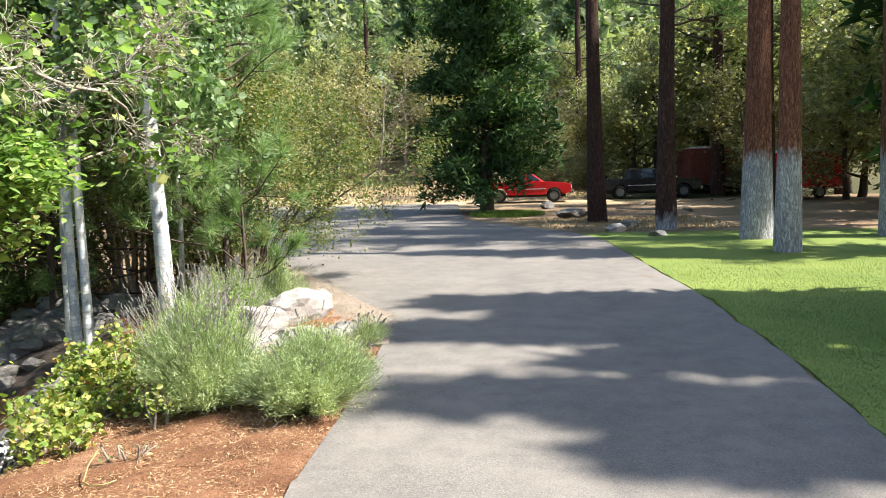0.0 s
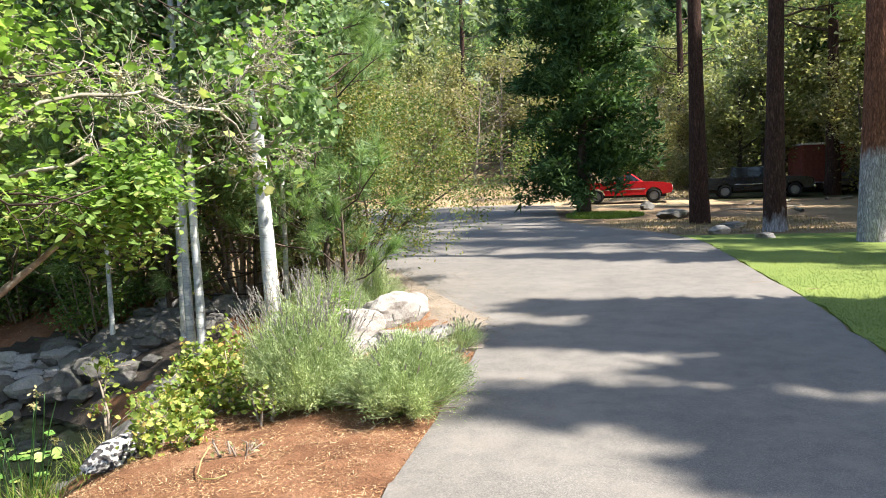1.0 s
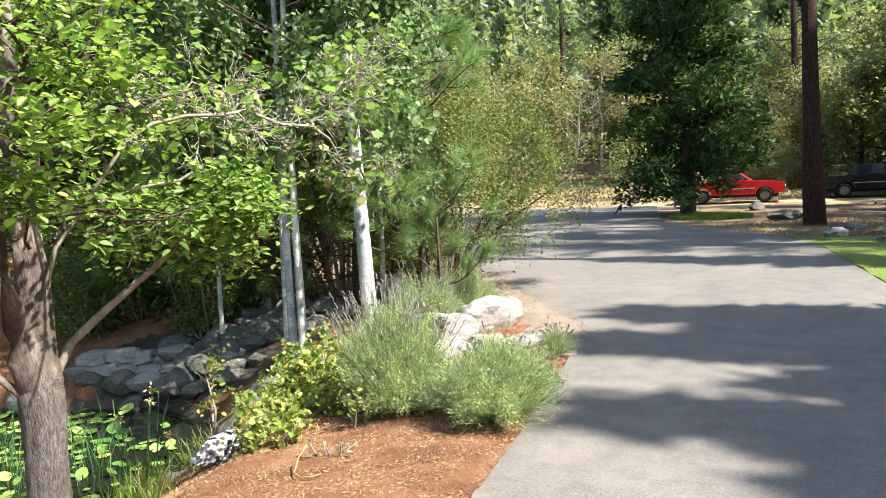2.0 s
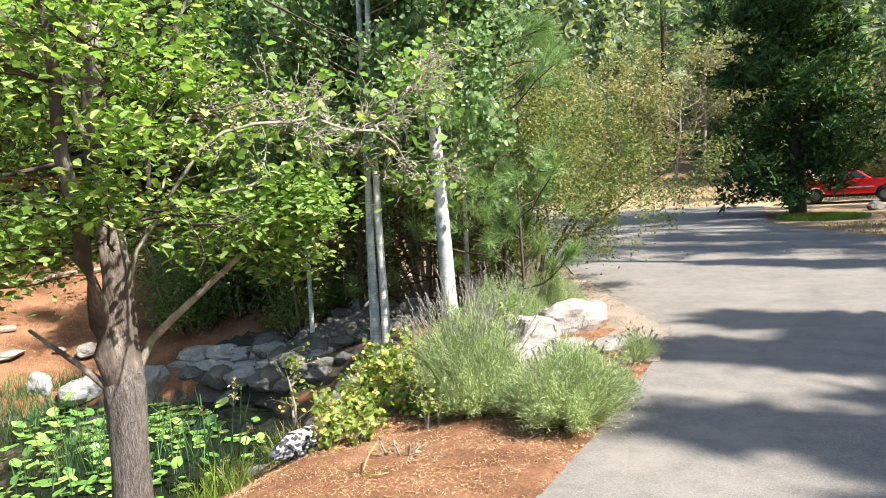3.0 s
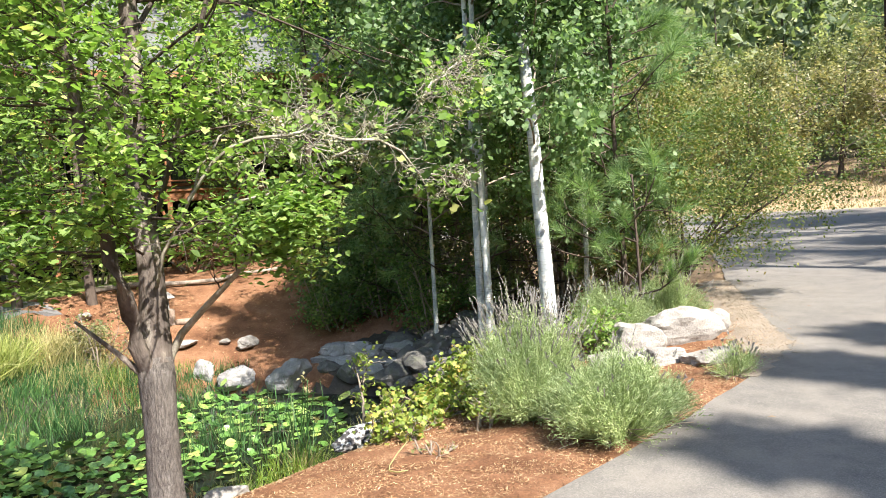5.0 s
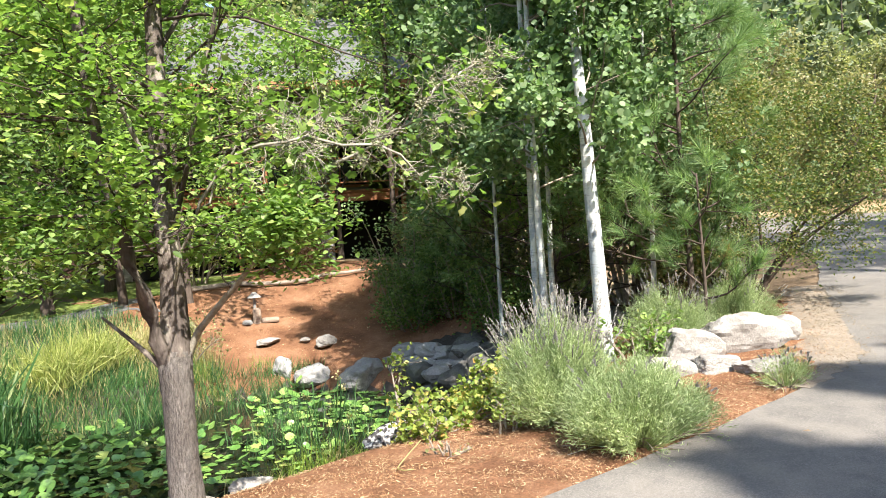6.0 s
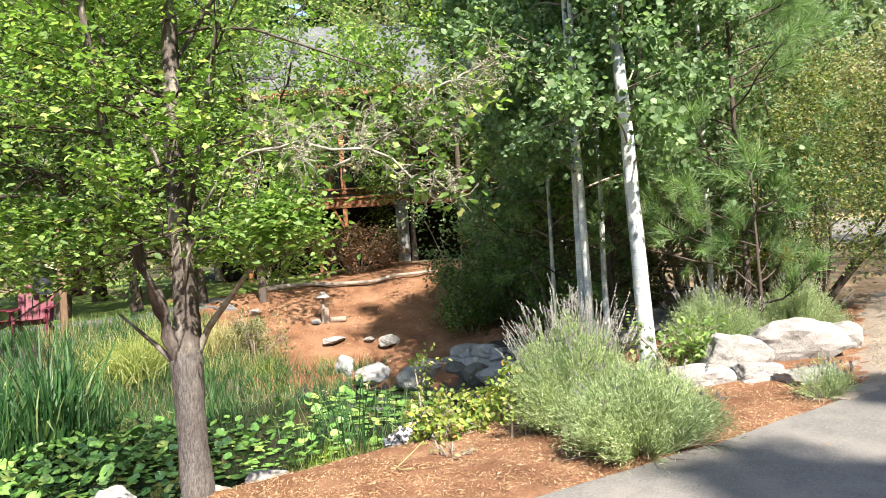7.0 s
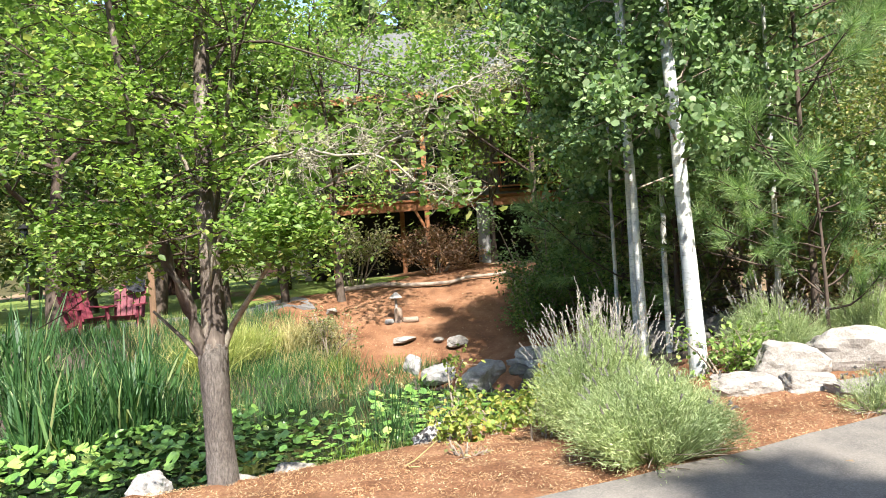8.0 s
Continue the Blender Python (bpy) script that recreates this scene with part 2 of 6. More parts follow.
LEAF_YELLOW = leaf_mat("pale_leaf", [(0.0, (0.13, 0.21, 0.045)), (0.55, (0.27, 0.325, 0.07)), (0.9, (0.43, 0.42, 0.12)), (1.0, (0.47, 0.27, 0.09))], 0.4)
NEEDLE_DARK = leaf_mat("dark_needle", [(0.0, (0.016, 0.038, 0.012)), (0.6, (0.03, 0.07, 0.018)), (1.0, (0.06, 0.115, 0.03))], 0.2, 0.7, 0.1)
NEEDLE_PINE = leaf_mat("pine_needle", [(0.0, (0.10, 0.18, 0.07)), (0.6, (0.205, 0.31, 0.13)), (1.0, (0.36, 0.46, 0.22))], 0.42)
NEEDLE_DEAD = leaf_mat("dead_needle", [(0.0, (0.26, 0.12, 0.05)), (1.0, (0.42, 0.22, 0.10))], 0.2)
NEEDLE_FIR = leaf_mat("fir_needle", [(0.0, (0.05, 0.085, 0.04)), (0.6, (0.10, 0.15, 0.065)), (1.0, (0.18, 0.23, 0.10))], 0.3, 0.7, 0.1)
NEEDLE_ISLAND = leaf_mat("island_needle", [(0.0, (0.026, 0.055, 0.022)), (0.6, (0.055, 0.105, 0.038)), (1.0, (0.115, 0.18, 0.065))], 0.22, 0.7, 0.1)
STRAW_BLADE = leaf_mat("straw_blade", [(0.0, (0.20, 0.145, 0.08)), (1.0, (0.40, 0.31, 0.18))], 0.2)
LAV_LEAF = leaf_mat("lavender_leaf", [(0.0, (0.195, 0.245, 0.11)), (0.55, (0.31, 0.39, 0.185)), (1.0, (0.52, 0.57, 0.35))], 0.4, tint=(1.0, 1.12, 0.75))
LAV_HEAD = leaf_mat("lavender_head", [(0.0, (0.19, 0.175, 0.18)), (1.0, (0.40, 0.37, 0.35))], 0.2, tint=(1, 1, 1))
REED = leaf_mat("reed_leaf", [(0.0, (0.028, 0.08, 0.028)), (0.6, (0.065, 0.155, 0.05)), (0.92, (0.14, 0.235, 0.085)), (1.0, (0.36, 0.33, 0.17))], 0.35)
DRYREED = leaf_mat("dry_reed", [(0.0, (0.30, 0.26, 0.12)), (1.0, (0.52, 0.45, 0.24))], 0.35)
MOUND_GRASS = leaf_mat("mound_grass", [(0.0, (0.20, 0.25, 0.06)), (0.7, (0.36, 0.385, 0.12)), (1.0, (0.50, 0.48, 0.22))], 0.35)
GRASS_BLADE = leaf_mat("grass_blade", [(0.0, (0.10, 0.18, 0.02)), (0.7, (0.20, 0.29, 0.04)), (1.0, (0.34, 0.36, 0.10))], 0.3)
CHIP = leaf_mat("bark_chip", [(0.0, (0.17, 0.08, 0.045)), (0.4, (0.31, 0.17, 0.095)), (0.8, (0.43, 0.275, 0.165)), (1.0, (0.58, 0.44, 0.29))], 0.0, 0.9, 0.1)
BROWN_LEAF = leaf_mat("brown_leaf", [(0.0, (0.11, 0.058, 0.034)), (1.0, (0.28, 0.165, 0.095))], 0.25)
LICHEN = leaf_mat("lichen", [(0.0, (0.25, 0.235, 0.155)), (1.0, (0.44, 0.42, 0.29))], 0.2, 0.9, 0.1, tint=(1, 1, 0.8))

# ---- building blocks ----
def rng_of(seed):
    return np.random.RandomState(seed)


def mesh_of(name, verts, faces, material, smooth=False):
    """A mesh from arrays: faces is a list of (n, k) index arrays."""
    me = bpy.data.meshes.new(name)
    verts = np.asarray(verts, np.float32)
    faces = [np.asarray(f, np.int32) for f in faces if len(f)]
    me.vertices.add(len(verts))
    me.vertices.foreach_set("co", verts.ravel())
    loops = np.concatenate([f.ravel() for f in faces])
    sizes = np.concatenate([np.full(len(f), f.shape[1], np.int32) for f in faces])
    me.loops.add(len(loops))
    me.loops.foreach_set("vertex_index", loops)
    me.polygons.add(len(sizes))
    me.polygons.foreach_set("loop_start", np.concatenate([[0], np.cumsum(sizes)[:-1]]).astype(np.int32))
    me.polygons.foreach_set("loop_total", sizes)
    me.polygons.foreach_set("use_smooth", np.full(len(sizes), smooth))
    me.update(calc_edges=True)
    for m in (material if isinstance(material, (list, tuple)) else [material]):
        me.materials.append(m)
    return me


def put(name, data, parent=None, label="", at=None):
    """Links a mesh as one object, as a part where a parent is given."""
    ob = new(name, data)
    if parent:
        ob.parent = parent
    if at is not None:
        ob.matrix_basis = at if isinstance(at, Matrix) else Matrix.Translation(at)
    if label:
        ob["label"] = label
    if parent and name in STUFF:
        ob["kind"] = "stuff"
    return ob


STUFF = {"twigwork", "foliage", "flowering", "stalk_growth", "crown", "lower_crown", "leafage", "dead_foliage", "blade_growth", "bent_growth"}


def part(name, bm, material, parent, label="", at=None, smooth=False):
    me = bpy.data.meshes.new(name)
    if smooth:
        for f in bm.faces:
            f.smooth = True
    bm.to_mesh(me)
    bm.free()
    me.materials.append(material)
    return put(name, me, parent, label, at)


def thing(name, at, label, category, group="", kind=""):
    ob = new(name)
    ob.empty_display_size = 0.2
    ob.matrix_basis = at if isinstance(at, Matrix) else Matrix.Translation(at)
    return tagged(ob, label, category, group, kind)


def box_bm(size, centre=(0, 0, 0), bevel=0.01, segs=1):
    bm = bmesh.new()
    bmesh.ops.create_cube(bm, size=1.0)
    bmesh.ops.scale(bm, vec=size, verts=bm.verts)
    if bevel:
        bmesh.ops.bevel(bm, geom=bm.edges[:], offset=min(bevel, min(size) * 0.45), segments=segs, affect="EDGES", profile=0.5)
    bmesh.ops.translate(bm, vec=centre, verts=bm.verts)
    return bm


def cyl_bm(r0, r1, depth, centre=(0, 0, 0), segs=20, turn=None, bevel=0.0):
    bm = bmesh.new()
    bmesh.ops.create_cone(bm, cap_ends=True, segments=segs, radius1=r0, radius2=r1, depth=depth)
    if bevel:
        rim = [e for e in bm.edges if abs(e.verts[0].co.z - e.verts[1].co.z) < 1e-5]
        bmesh.ops.bevel(bm, geom=rim, offset=bevel, segments=2, affect="EDGES", profile=0.5)
    if turn:
        bmesh.ops.transform(bm, matrix=pose(0, 0, 0, *turn), verts=bm.verts)
    bmesh.ops.translate(bm, vec=centre, verts=bm.verts)
    return bm


def prism_bm(profile, width, axis="y", bevel=0.0, segs=2):
    """A side profile of (a, z) swept across the width, centred."""
    bm = bmesh.new()
    vs = [bm.verts.new((a, -width / 2, z) if axis == "y" else (-width / 2, a, z)) for a, z in profile]
    f = bm.faces.new(vs)
    out = bmesh.ops.extrude_face_region(bm, geom=[f])
    d = (0, width, 0) if axis == "y" else (width, 0, 0)
    bmesh.ops.translate(bm, vec=d, verts=[v for v in out["geom"] if isinstance(v, bmesh.types.BMVert)])
    bmesh.ops.recalc_face_normals(bm, faces=bm.faces[:])
    if bevel:
        bmesh.ops.bevel(bm, geom=bm.edges[:], offset=bevel, segments=segs, affect="EDGES", profile=0.5, clamp_overlap=True)
    return bm


def frames_of(direction, rng=None, roll=None):
    """Rotation matrices whose z axes run along the given directions, with a free roll."""
    z = direction / np.maximum(np.linalg.norm(direction, axis=1, keepdims=True), 1e-9)
    ref = np.where(np.abs(z[:, 2:3]) > 0.95, np.array([[1.0, 0, 0]]), np.array([[0, 0, 1.0]]))
    x = np.cross(ref, z)
    x /= np.linalg.norm(x, axis=1, keepdims=True)
    y = np.cross(z, x)
    a = rng.uniform(0, 2 * np.pi, len(z)) if roll is None else roll
    c, s = np.cos(a)[:, None], np.sin(a)[:, None]
    return np.stack([x * c + y * s, -x * s + y * c, z], axis=2)


def scatter(template, places, rots, sizes):
    """Copies of a small template mesh (verts, list of face arrays) in one pair of arrays."""
    tv, tf = template
    tv = np.asarray(tv, float)
    sizes = np.asarray(sizes, float)
    sizes = sizes[:, None, None] if sizes.ndim == 1 else sizes[:, None, :]
    v = np.einsum("nij,nkj->nki", rots, tv[None] * sizes) + np.asarray(places)[:, None]
    off = (np.arange(len(places)) * len(tv))[:, None, None]
    return v.reshape(-1, 3), [(np.asarray(f)[None] + off).reshape(-1, len(f[0])) for f in tf]


def joined(pieces):
    """Several (verts, faces) pairs as one."""
    vs, fs, n = [], [], 0
    for v, f in pieces:
        vs.append(v)
        fs += [np.asarray(a) + n for a in f if len(a)]
        n += len(v)
    return np.concatenate(vs), fs


# Leaf outlines: length 1 along x from the stalk, face towards +z, folded a little on the midrib.
LEAF_QUAD = ([(0, 0, 0), (0.5, -0.28, 0.05), (1, 0, -0.04), (0.5, 0.28, 0.05)], [[(0, 1, 2, 3)]])
LEAF_FOLD = ([(0, 0, 0), (0.35, -0.32, 0.10), (0.75, -0.24, 0.06), (1, 0, -0.06), (0.75, 0.24, 0.06), (0.35, 0.32, 0.10)], [[(0, 1, 2, 3), (0, 3, 4, 5)]])
LEAF_ROUND = ([(0, 0, 0), (0.18, -0.38, 0.05), (0.6, -0.46, 0.03), (1, 0, -0.05), (0.6, 0.46, 0.03), (0.18, 0.38, 0.05)], [[(0, 1, 2, 3), (0, 3, 4, 5)]])
LEAF_OVAL = ([(0, 0, 0), (0.18, -0.22, 0.06), (0.48, -0.34, 0.08), (0.8, -0.2, 0.03), (1, 0, -0.07), (0.8, 0.2, 0.03), (0.48, 0.34, 0.08), (0.18, 0.22, 0.06)], [[(0, 1, 2, 3, 4), (0, 4, 5, 6, 7)]])
LEAF_LOBED = ([(0, 0, 0), (0.05, -0.42, 0.06), (0.36, -0.33, 0.03), (0.60, -0.47, 0.08), (0.72, -0.26, 0.03), (1, 0, -0.08), (0.72, 0.26, 0.03), (0.60, 0.47, 0.08), (0.36, 0.33, 0.03), (0.05, 0.42, 0.06)],
              [[(0, 1, 2), (2, 3, 4), (4, 5, 6), (6, 7, 8), (8, 9, 0)], [(0, 2, 4, 6), ], [(0, 6, 8)]])
LEAF_TRI = ([(0, -0.3, 0), (1, 0, 0.03), (0.1, 0.36, 0.04)], [[(0, 1, 2)]])
SPRAY = ([(0, -0.5, 0), (0, 0.5, 0), (0.3, 0, 1)], [[(0, 1, 2)]])
BLADE = ([(0, -0.5, 0), (0, 0.5, 0), (0.12, 0.4, 0.5), (0.12, -0.4, 0.5), (0.4, 0, 1)], [[(0, 1, 2, 3)], [(3, 2, 4)]])


def tuft_template(n, spread, seed, width=0.012, forward=0.35):
    """A spray of long needles round a shoot that points along z."""
    r = rng_of(seed)
    az, lean = r.uniform(0, 2 * np.pi, n), np.radians(r.uniform(12, 95 - 40 * forward, n))
    d = np.stack([np.cos(az) * np.sin(lean), np.sin(az) * np.sin(lean), np.cos(lean)], 1)
    start = np.zeros((n, 3))
    start[:, 2] = r.uniform(-0.55, 0.05, n)
    t = ([(-width, 0, 0), (width, 0, 0), (0, 0, 1)], [[(0, 1, 2)]])
    return scatter(t, start, frames_of(d, r), r.uniform(0.7, 1.0, n) * spread)


def tubes(lines, sides=7, ridge=0.0, seed=0):
    """Round limbs along polylines: each is (points, radii)."""
    r = rng_of(seed)
    out = []
    for pts, rad in lines:
        pts, rad = np.asarray(pts, float), np.asarray(rad, float)
        n = len(pts)
        d = np.gradient(pts, axis=0)
        m = frames_of(d, roll=np.zeros(n))
        k = sides if rad[0] > 0.012 else max(3, sides - 3)
        a = np.linspace(0, 2 * np.pi, k, endpoint=False)
        wob = 1 + ridge * r.uniform(-1, 1, (n, k)) + ridge * 1.5 * np.sin(a * 3 + r.uniform(0, 6))[None]
        ring = np.stack([np.cos(a), np.sin(a), 0 * a], 1)[None] * (rad[:, None] * wob)[..., None]
        v = np.einsum("nij,nkj->nki", m, ring) + pts[:, None]
        i = np.arange(n - 1)[:, None] * k + np.arange(k)[None]
        j = np.arange(n - 1)[:, None] * k + (np.arange(k)[None] + 1) % k
        f = np.stack([i, j, j + k, i + k], 2).reshape(-1, 4)
        cap = np.array([[(n - 1) * k + q for q in (0, w, w + 1)] for w in range(1, k - 1)])
        out.append((v.reshape(-1, 3), [f, cap]))
    return joined(out)


def bend(start, direction, length, n, r, wander=0.15, lift=0.0):
    """A wandering line of n points."""
    p, d = np.array(start, float), np.array(direction, float)
    d /= np.linalg.norm(d)
    pts = [p.copy()]
    for _ in range(n - 1):
        d = d + r.normal(0, wander, 3) + np.array([0, 0, lift])
        d /= np.linalg.norm(d)
        p = p + d * length / (n - 1)
        pts.append(p.copy())
    return np.array(pts)


def fork(line, rad, count, r, length, low=0.25, angle=0.9, depth=1, wander=0.18, lift=0.03, shrink=0.55, floor_r=0.004):
    """Side shoots off a limb, and shoots off those. Returns lines and the points along the outer ones."""
    lines, tips = [], []
    for _ in range(count):
        u = r.uniform(low, 1.0)
        i = min(int(u * (len(line) - 1)), len(line) - 2)
        f = u * (len(line) - 1) - i
        p = line[i] * (1 - f) + line[i + 1] * f
        along = line[i + 1] - line[i]
        along /= np.linalg.norm(along)
        side = r.normal(0, 1, 3)
        side -= along * side.dot(along)
        side /= np.linalg.norm(side)
        d = along * math.cos(angle) + side * math.sin(angle)
        L = length * r.uniform(0.6, 1.15) * (1.25 - 0.6 * u)
        q = bend(p, d, L, 6, r, wander, lift)
        r0 = max(floor_r, (rad[i] * shrink) * r.uniform(0.6, 1.0))
        rr = np.linspace(r0, floor_r * 0.6, 6)
        lines.append((q, rr))
        if depth > 0:
            a, b = fork(q, rr, max(3, count // 2), r, length * 0.5, 0.3, angle, depth - 1, wander, lift, shrink, floor_r)
            lines += a
            tips += b
        else:
            tips += [q[2], q[3], q[4], q[5]]
    return lines, tips


def leaves(points, count, spread, size, template, r, face_up=0.6, droop=0.0, squash=1.0):
    """Leaves in clumps about the given points."""
    pts = np.asarray(points)
    c = pts[r.randint(0, len(pts), count)] + r.normal(0, spread, (count, 3)) * np.array([1, 1, squash])
    nrm = r.normal(0, 1, (count, 3))
    nrm[:, 2] = np.abs(nrm[:, 2]) + face_up
    nrm[:, 2] -= droop
    return scatter(template, c, frames_of(nrm, r), size * r.uniform(0.6, 1.25, count))


# ---- ground ----
POND = np.array([(-5.0, 7.9), (-4.9, 5.6), (-4.9, 3.6), (-5.3, 1.2), (-6.8, -0.8), (-9.4, -1.0), (-10.6, 1.0), (-10.9, 3.8), (-11.2, 6.2), (-10.4, 8.2), (-9.4, 9.1), (-7.4, 9.6), (-6.0, 8.9)])
WATER_Z = -1.13


def pond_distance(x, y):
    """Metres outside the pond's edge (negative within)."""
    p = np.stack([np.ravel(x), np.ravel(y)], 1).astype(float)
    best = np.full(len(p), 1e9)
    inside = np.zeros(len(p), bool)
    for a, b in zip(POND, np.roll(POND, -1, 0)):
        e = b - a
        t = np.clip(((p - a) @ e) / (e @ e), 0, 1)
        best = np.minimum(best, np.linalg.norm(p - a - t[:, None] * e, axis=1))
        cross = ((a[1] > p[:, 1]) != (b[1] > p[:, 1]))
        xs = a[0] + (p[:, 1] - a[1]) / (e[1] if abs(e[1]) > 1e-9 else 1e-9) * e[0]
        inside ^= cross & (p[:, 0] < xs)
    return np.where(inside, -best, best).reshape(np.shape(x))


def step(a, b, v):
    t = np.clip((v - a) / (b - a), 0, 1)
    return t * t * (3 - 2 * t)


def height(x, y):
    """The lie of the land: a drive that climbs gently, a pond hollow, a bank behind it, wooded hills round about."""
    x, y = np.asarray(x, float), np.asarray(y, float)
    z = 0.037 * 1.2 * np.logaddexp(0, (np.minimum(y, 60) - 8) / 1.2)
    z = z + 0.55 * step(-8.5, -14, x) * step(34, 18, y) + 0.35 * np.exp(-((x + 17) / 4.5) ** 2 - ((y - 13.5) / 4.0) ** 2)
    z = z - 0.16 * step(-1.4, -3.6, x) * step(10, 6, y) * step(-9, -5, x)
    z = z + (0.21 - 0.12 * step(7, 12, x)) * 1.0 * np.logaddexp(0, (np.minimum(y, 58) - 44.5) / 1.0)
    z = z - 0.2 * step(-11, -13, x) * step(7.5, 5.5, y)
    far = np.hypot(x, y - 6)
    z = z + 0.30 * np.maximum(0, far - 58) * step(58, 80, far)
    d = pond_distance(x, y)
    k = 0.34 + 0.13 * step(-9.5, -5.5, x) + 0.30 * step(-9.5, -10.5, x) * step(7.6, 5.5, y)
    bank = WATER_Z - 0.05 + k * d + 0.25 * step(0, 0.4, d)
    bank = np.where(d < 0, WATER_Z - 0.05 + 0.5 * np.maximum(d, -1.2), bank)
    return np.minimum(z, bank)


def h(x, y):
    return float(height(np.array([x]), np.array([y]))[0])


ROAD_LEFT = [(-4, -1.05), (2, -1.02), (4.4, -0.98), (6.5, -0.82), (8.9, -0.74), (10.3, -0.95), (11.8, -1.73), (14.4, -2.8), (18, -4.1), (22, -5.7), (26, -8.5), (29, -14), (30, -40)]
ROAD_RIGHT = [(-4, 2.3), (2, 2.75), (5, 3.06), (7.3, 3.52), (11.1, 3.96), (14.3, 4.1), (17, 4.25), (19.8, 4.35), (22, 3.95), (23.5, 3.25), (27, 1.5), (31, 0.15), (35, -0.1), (39, 0.5), (43, 1.5)]


def line_at(table, v):
    return float(np.interp(v, [a for a, _ in table], [b for _, b in table]))


def ribbon(name, us, left, right, n, lift, material, label, category, skirt=0.06, wob=0.0, seed=1, zf=height):
    """A surface laid over the land between two edge lines, with a lip all round. us: stations; left(u), right(u): (x, y)."""
    r = rng_of(seed)
    L, R = np.array([left(u) for u in us], float), np.array([right(u) for u in us], float)
    L += r.normal(0, wob, L.shape)
    R += r.normal(0, wob, R.shape)
    t = np.linspace(0, 1, n)[None, :, None]
    xy = L[:, None] * (1 - t) + R[:, None] * t
    z = zf(xy[..., 0], xy[..., 1]) + lift
    v = np.concatenate([xy, z[..., None]], 2)
    low = v.copy()
    low[..., 2] -= skirt + lift
    m, k = v.shape[:2]
    idx = np.arange(m * k).reshape(m, k)
    f = np.stack([idx[:-1, :-1], idx[:-1, 1:], idx[1:, 1:], idx[1:, :-1]], 2).reshape(-1, 4)
    ring = np.concatenate([idx[0, :], idx[1:, -1], idx[-1, -2::-1], idx[-2:0:-1, 0]])
    ring2 = ring + m * k
    nx = np.roll(np.arange(len(ring)), -1)
    s = np.stack([ring, ring2, ring2[nx], ring[nx]], 1)
    me = mesh_of(name, np.concatenate([v.reshape(-1, 3), low.reshape(-1, 3)]), [f, s], material, False)
    return tagged(put(name, me), label, category, kind="structure")


def axis_of(lo, a, b, hi, fine, coarse):
    mid = np.arange(a, b, fine)
    out1 = a - np.cumsum(np.geomspace(fine * 1.5, coarse, 40))
    out2 = b + np.cumsum(np.geomspace(fine * 1.5, coarse, 40))
    return np.concatenate([out1[out1 > lo][::-1], mid, out2[out2 < hi], [hi]])


def build_ground():
    xs, ys = axis_of(-420, -17, 0, 420, 0.16, 26), axis_of(-420, -3, 15, 420, 0.16, 26)
    X, Y = np.meshgrid(xs, ys, indexing="ij")
    r = rng_of(4)
    Z = height(X, Y) + r.normal(0, 0.012, X.shape)
    idx = np.arange(X.size).reshape(X.shape)
    f = np.stack([idx[:-1, :-1], idx[1:, :-1], idx[1:, 1:], idx[:-1, 1:]], 2).reshape(-1, 4)
    me = mesh_of("ground", np.stack([X, Y, Z], 2).reshape(-1, 3), [f], [DUFF, BARK_MULCH, STRAW, WOOD_FLOOR, CREEK_SOIL], True)
    cx, cy = (X[:-1, :-1] + X[1:, 1:]).ravel() / 2, (Y[:-1, :-1] + Y[1:, 1:]).ravel() / 2
    slot = np.zeros(len(cx), np.int32)
    slot[np.hypot(cx, cy - 6) > 56] = 3
    slot[(cx > 9) & (cy > 40)] = 3
    slot[(cx < -19) & (cy > 11)] = 3
    slot[(cx < -0.5) & (cx > -19) & (cy < 14.2 + 0.35 * np.sin(cx * 2)) & (cy > -8)] = 1
    slot[(np.hypot((cx + 6.9) / 2.2, (cy - 10.4) / 1.2) < 1) | (pond_distance(cx, cy) < 0.15)] = 4
    slot[(cx < -10.3) & (cx > -14) & (cy < 6.2 + 0.4 * np.sin(cx * 2)) & (cy > -8)] = 4
    slot[(cy > 38) & (cy < 53) & (cx > -40) & (cx < 9)] = 2
    me.polygons.foreach_set("material_index", slot)
    return tagged(put("ground", me), "uneven ground of bark mulch, pine duff and dry straw", "ground", kind="structure")


build_ground()
stations = sorted(set(list(np.linspace(-4, 29.5, 80)) + [a for a, _ in ROAD_LEFT if a < 29.5]))
ribbon("road", stations, lambda u: (line_at(ROAD_LEFT, u), u), lambda u: (line_at(ROAD_RIGHT, u), u), 12, 0.03, ASPHALT, "grey weathered asphalt driveway with a crumbling edge", "driveway", wob=0.018)
ribbon("road", list(np.linspace(-44, 0.9, 50)), lambda u: (u, 29.49), lambda u: (min(u, line_at(ROAD_RIGHT, 36) + 0.9 * step(-3, 1, u)), 42.3 + 0.5 * math.sin(u * 0.3) - 1.8 * step(-2, 1, u) + 0.09 * max(0, -u)), 10, 0.031, ASPHALT, "grey asphalt lane crossing beyond the drive", "road")
ribbon("lawn", [u for u in np.linspace(-4, 21.6, 60)], lambda u: (line_at(ROAD_RIGHT, u) + 0.02, u), lambda u: (30.0, u * 0.9 + 1.0 - 2.2 * step(12, 21, u)), 26, 0.034, TURF, "mown green lawn beside the drive", "lawn", wob=0.035)

c0 = POND.mean(0)
outer = np.array([c0 + (p - c0) * 1.12 for p in POND])
water = mesh_of("water", np.concatenate([np.c_[outer, np.full(len(outer), WATER_Z)], [[c0[0], c0[1], WATER_Z]]]), [[(i, (i + 1) % len(outer), len(outer)) for i in range(len(outer))]], WATER)
tagged(put("water", water), "dark still garden pond water", "pond", kind="structure")


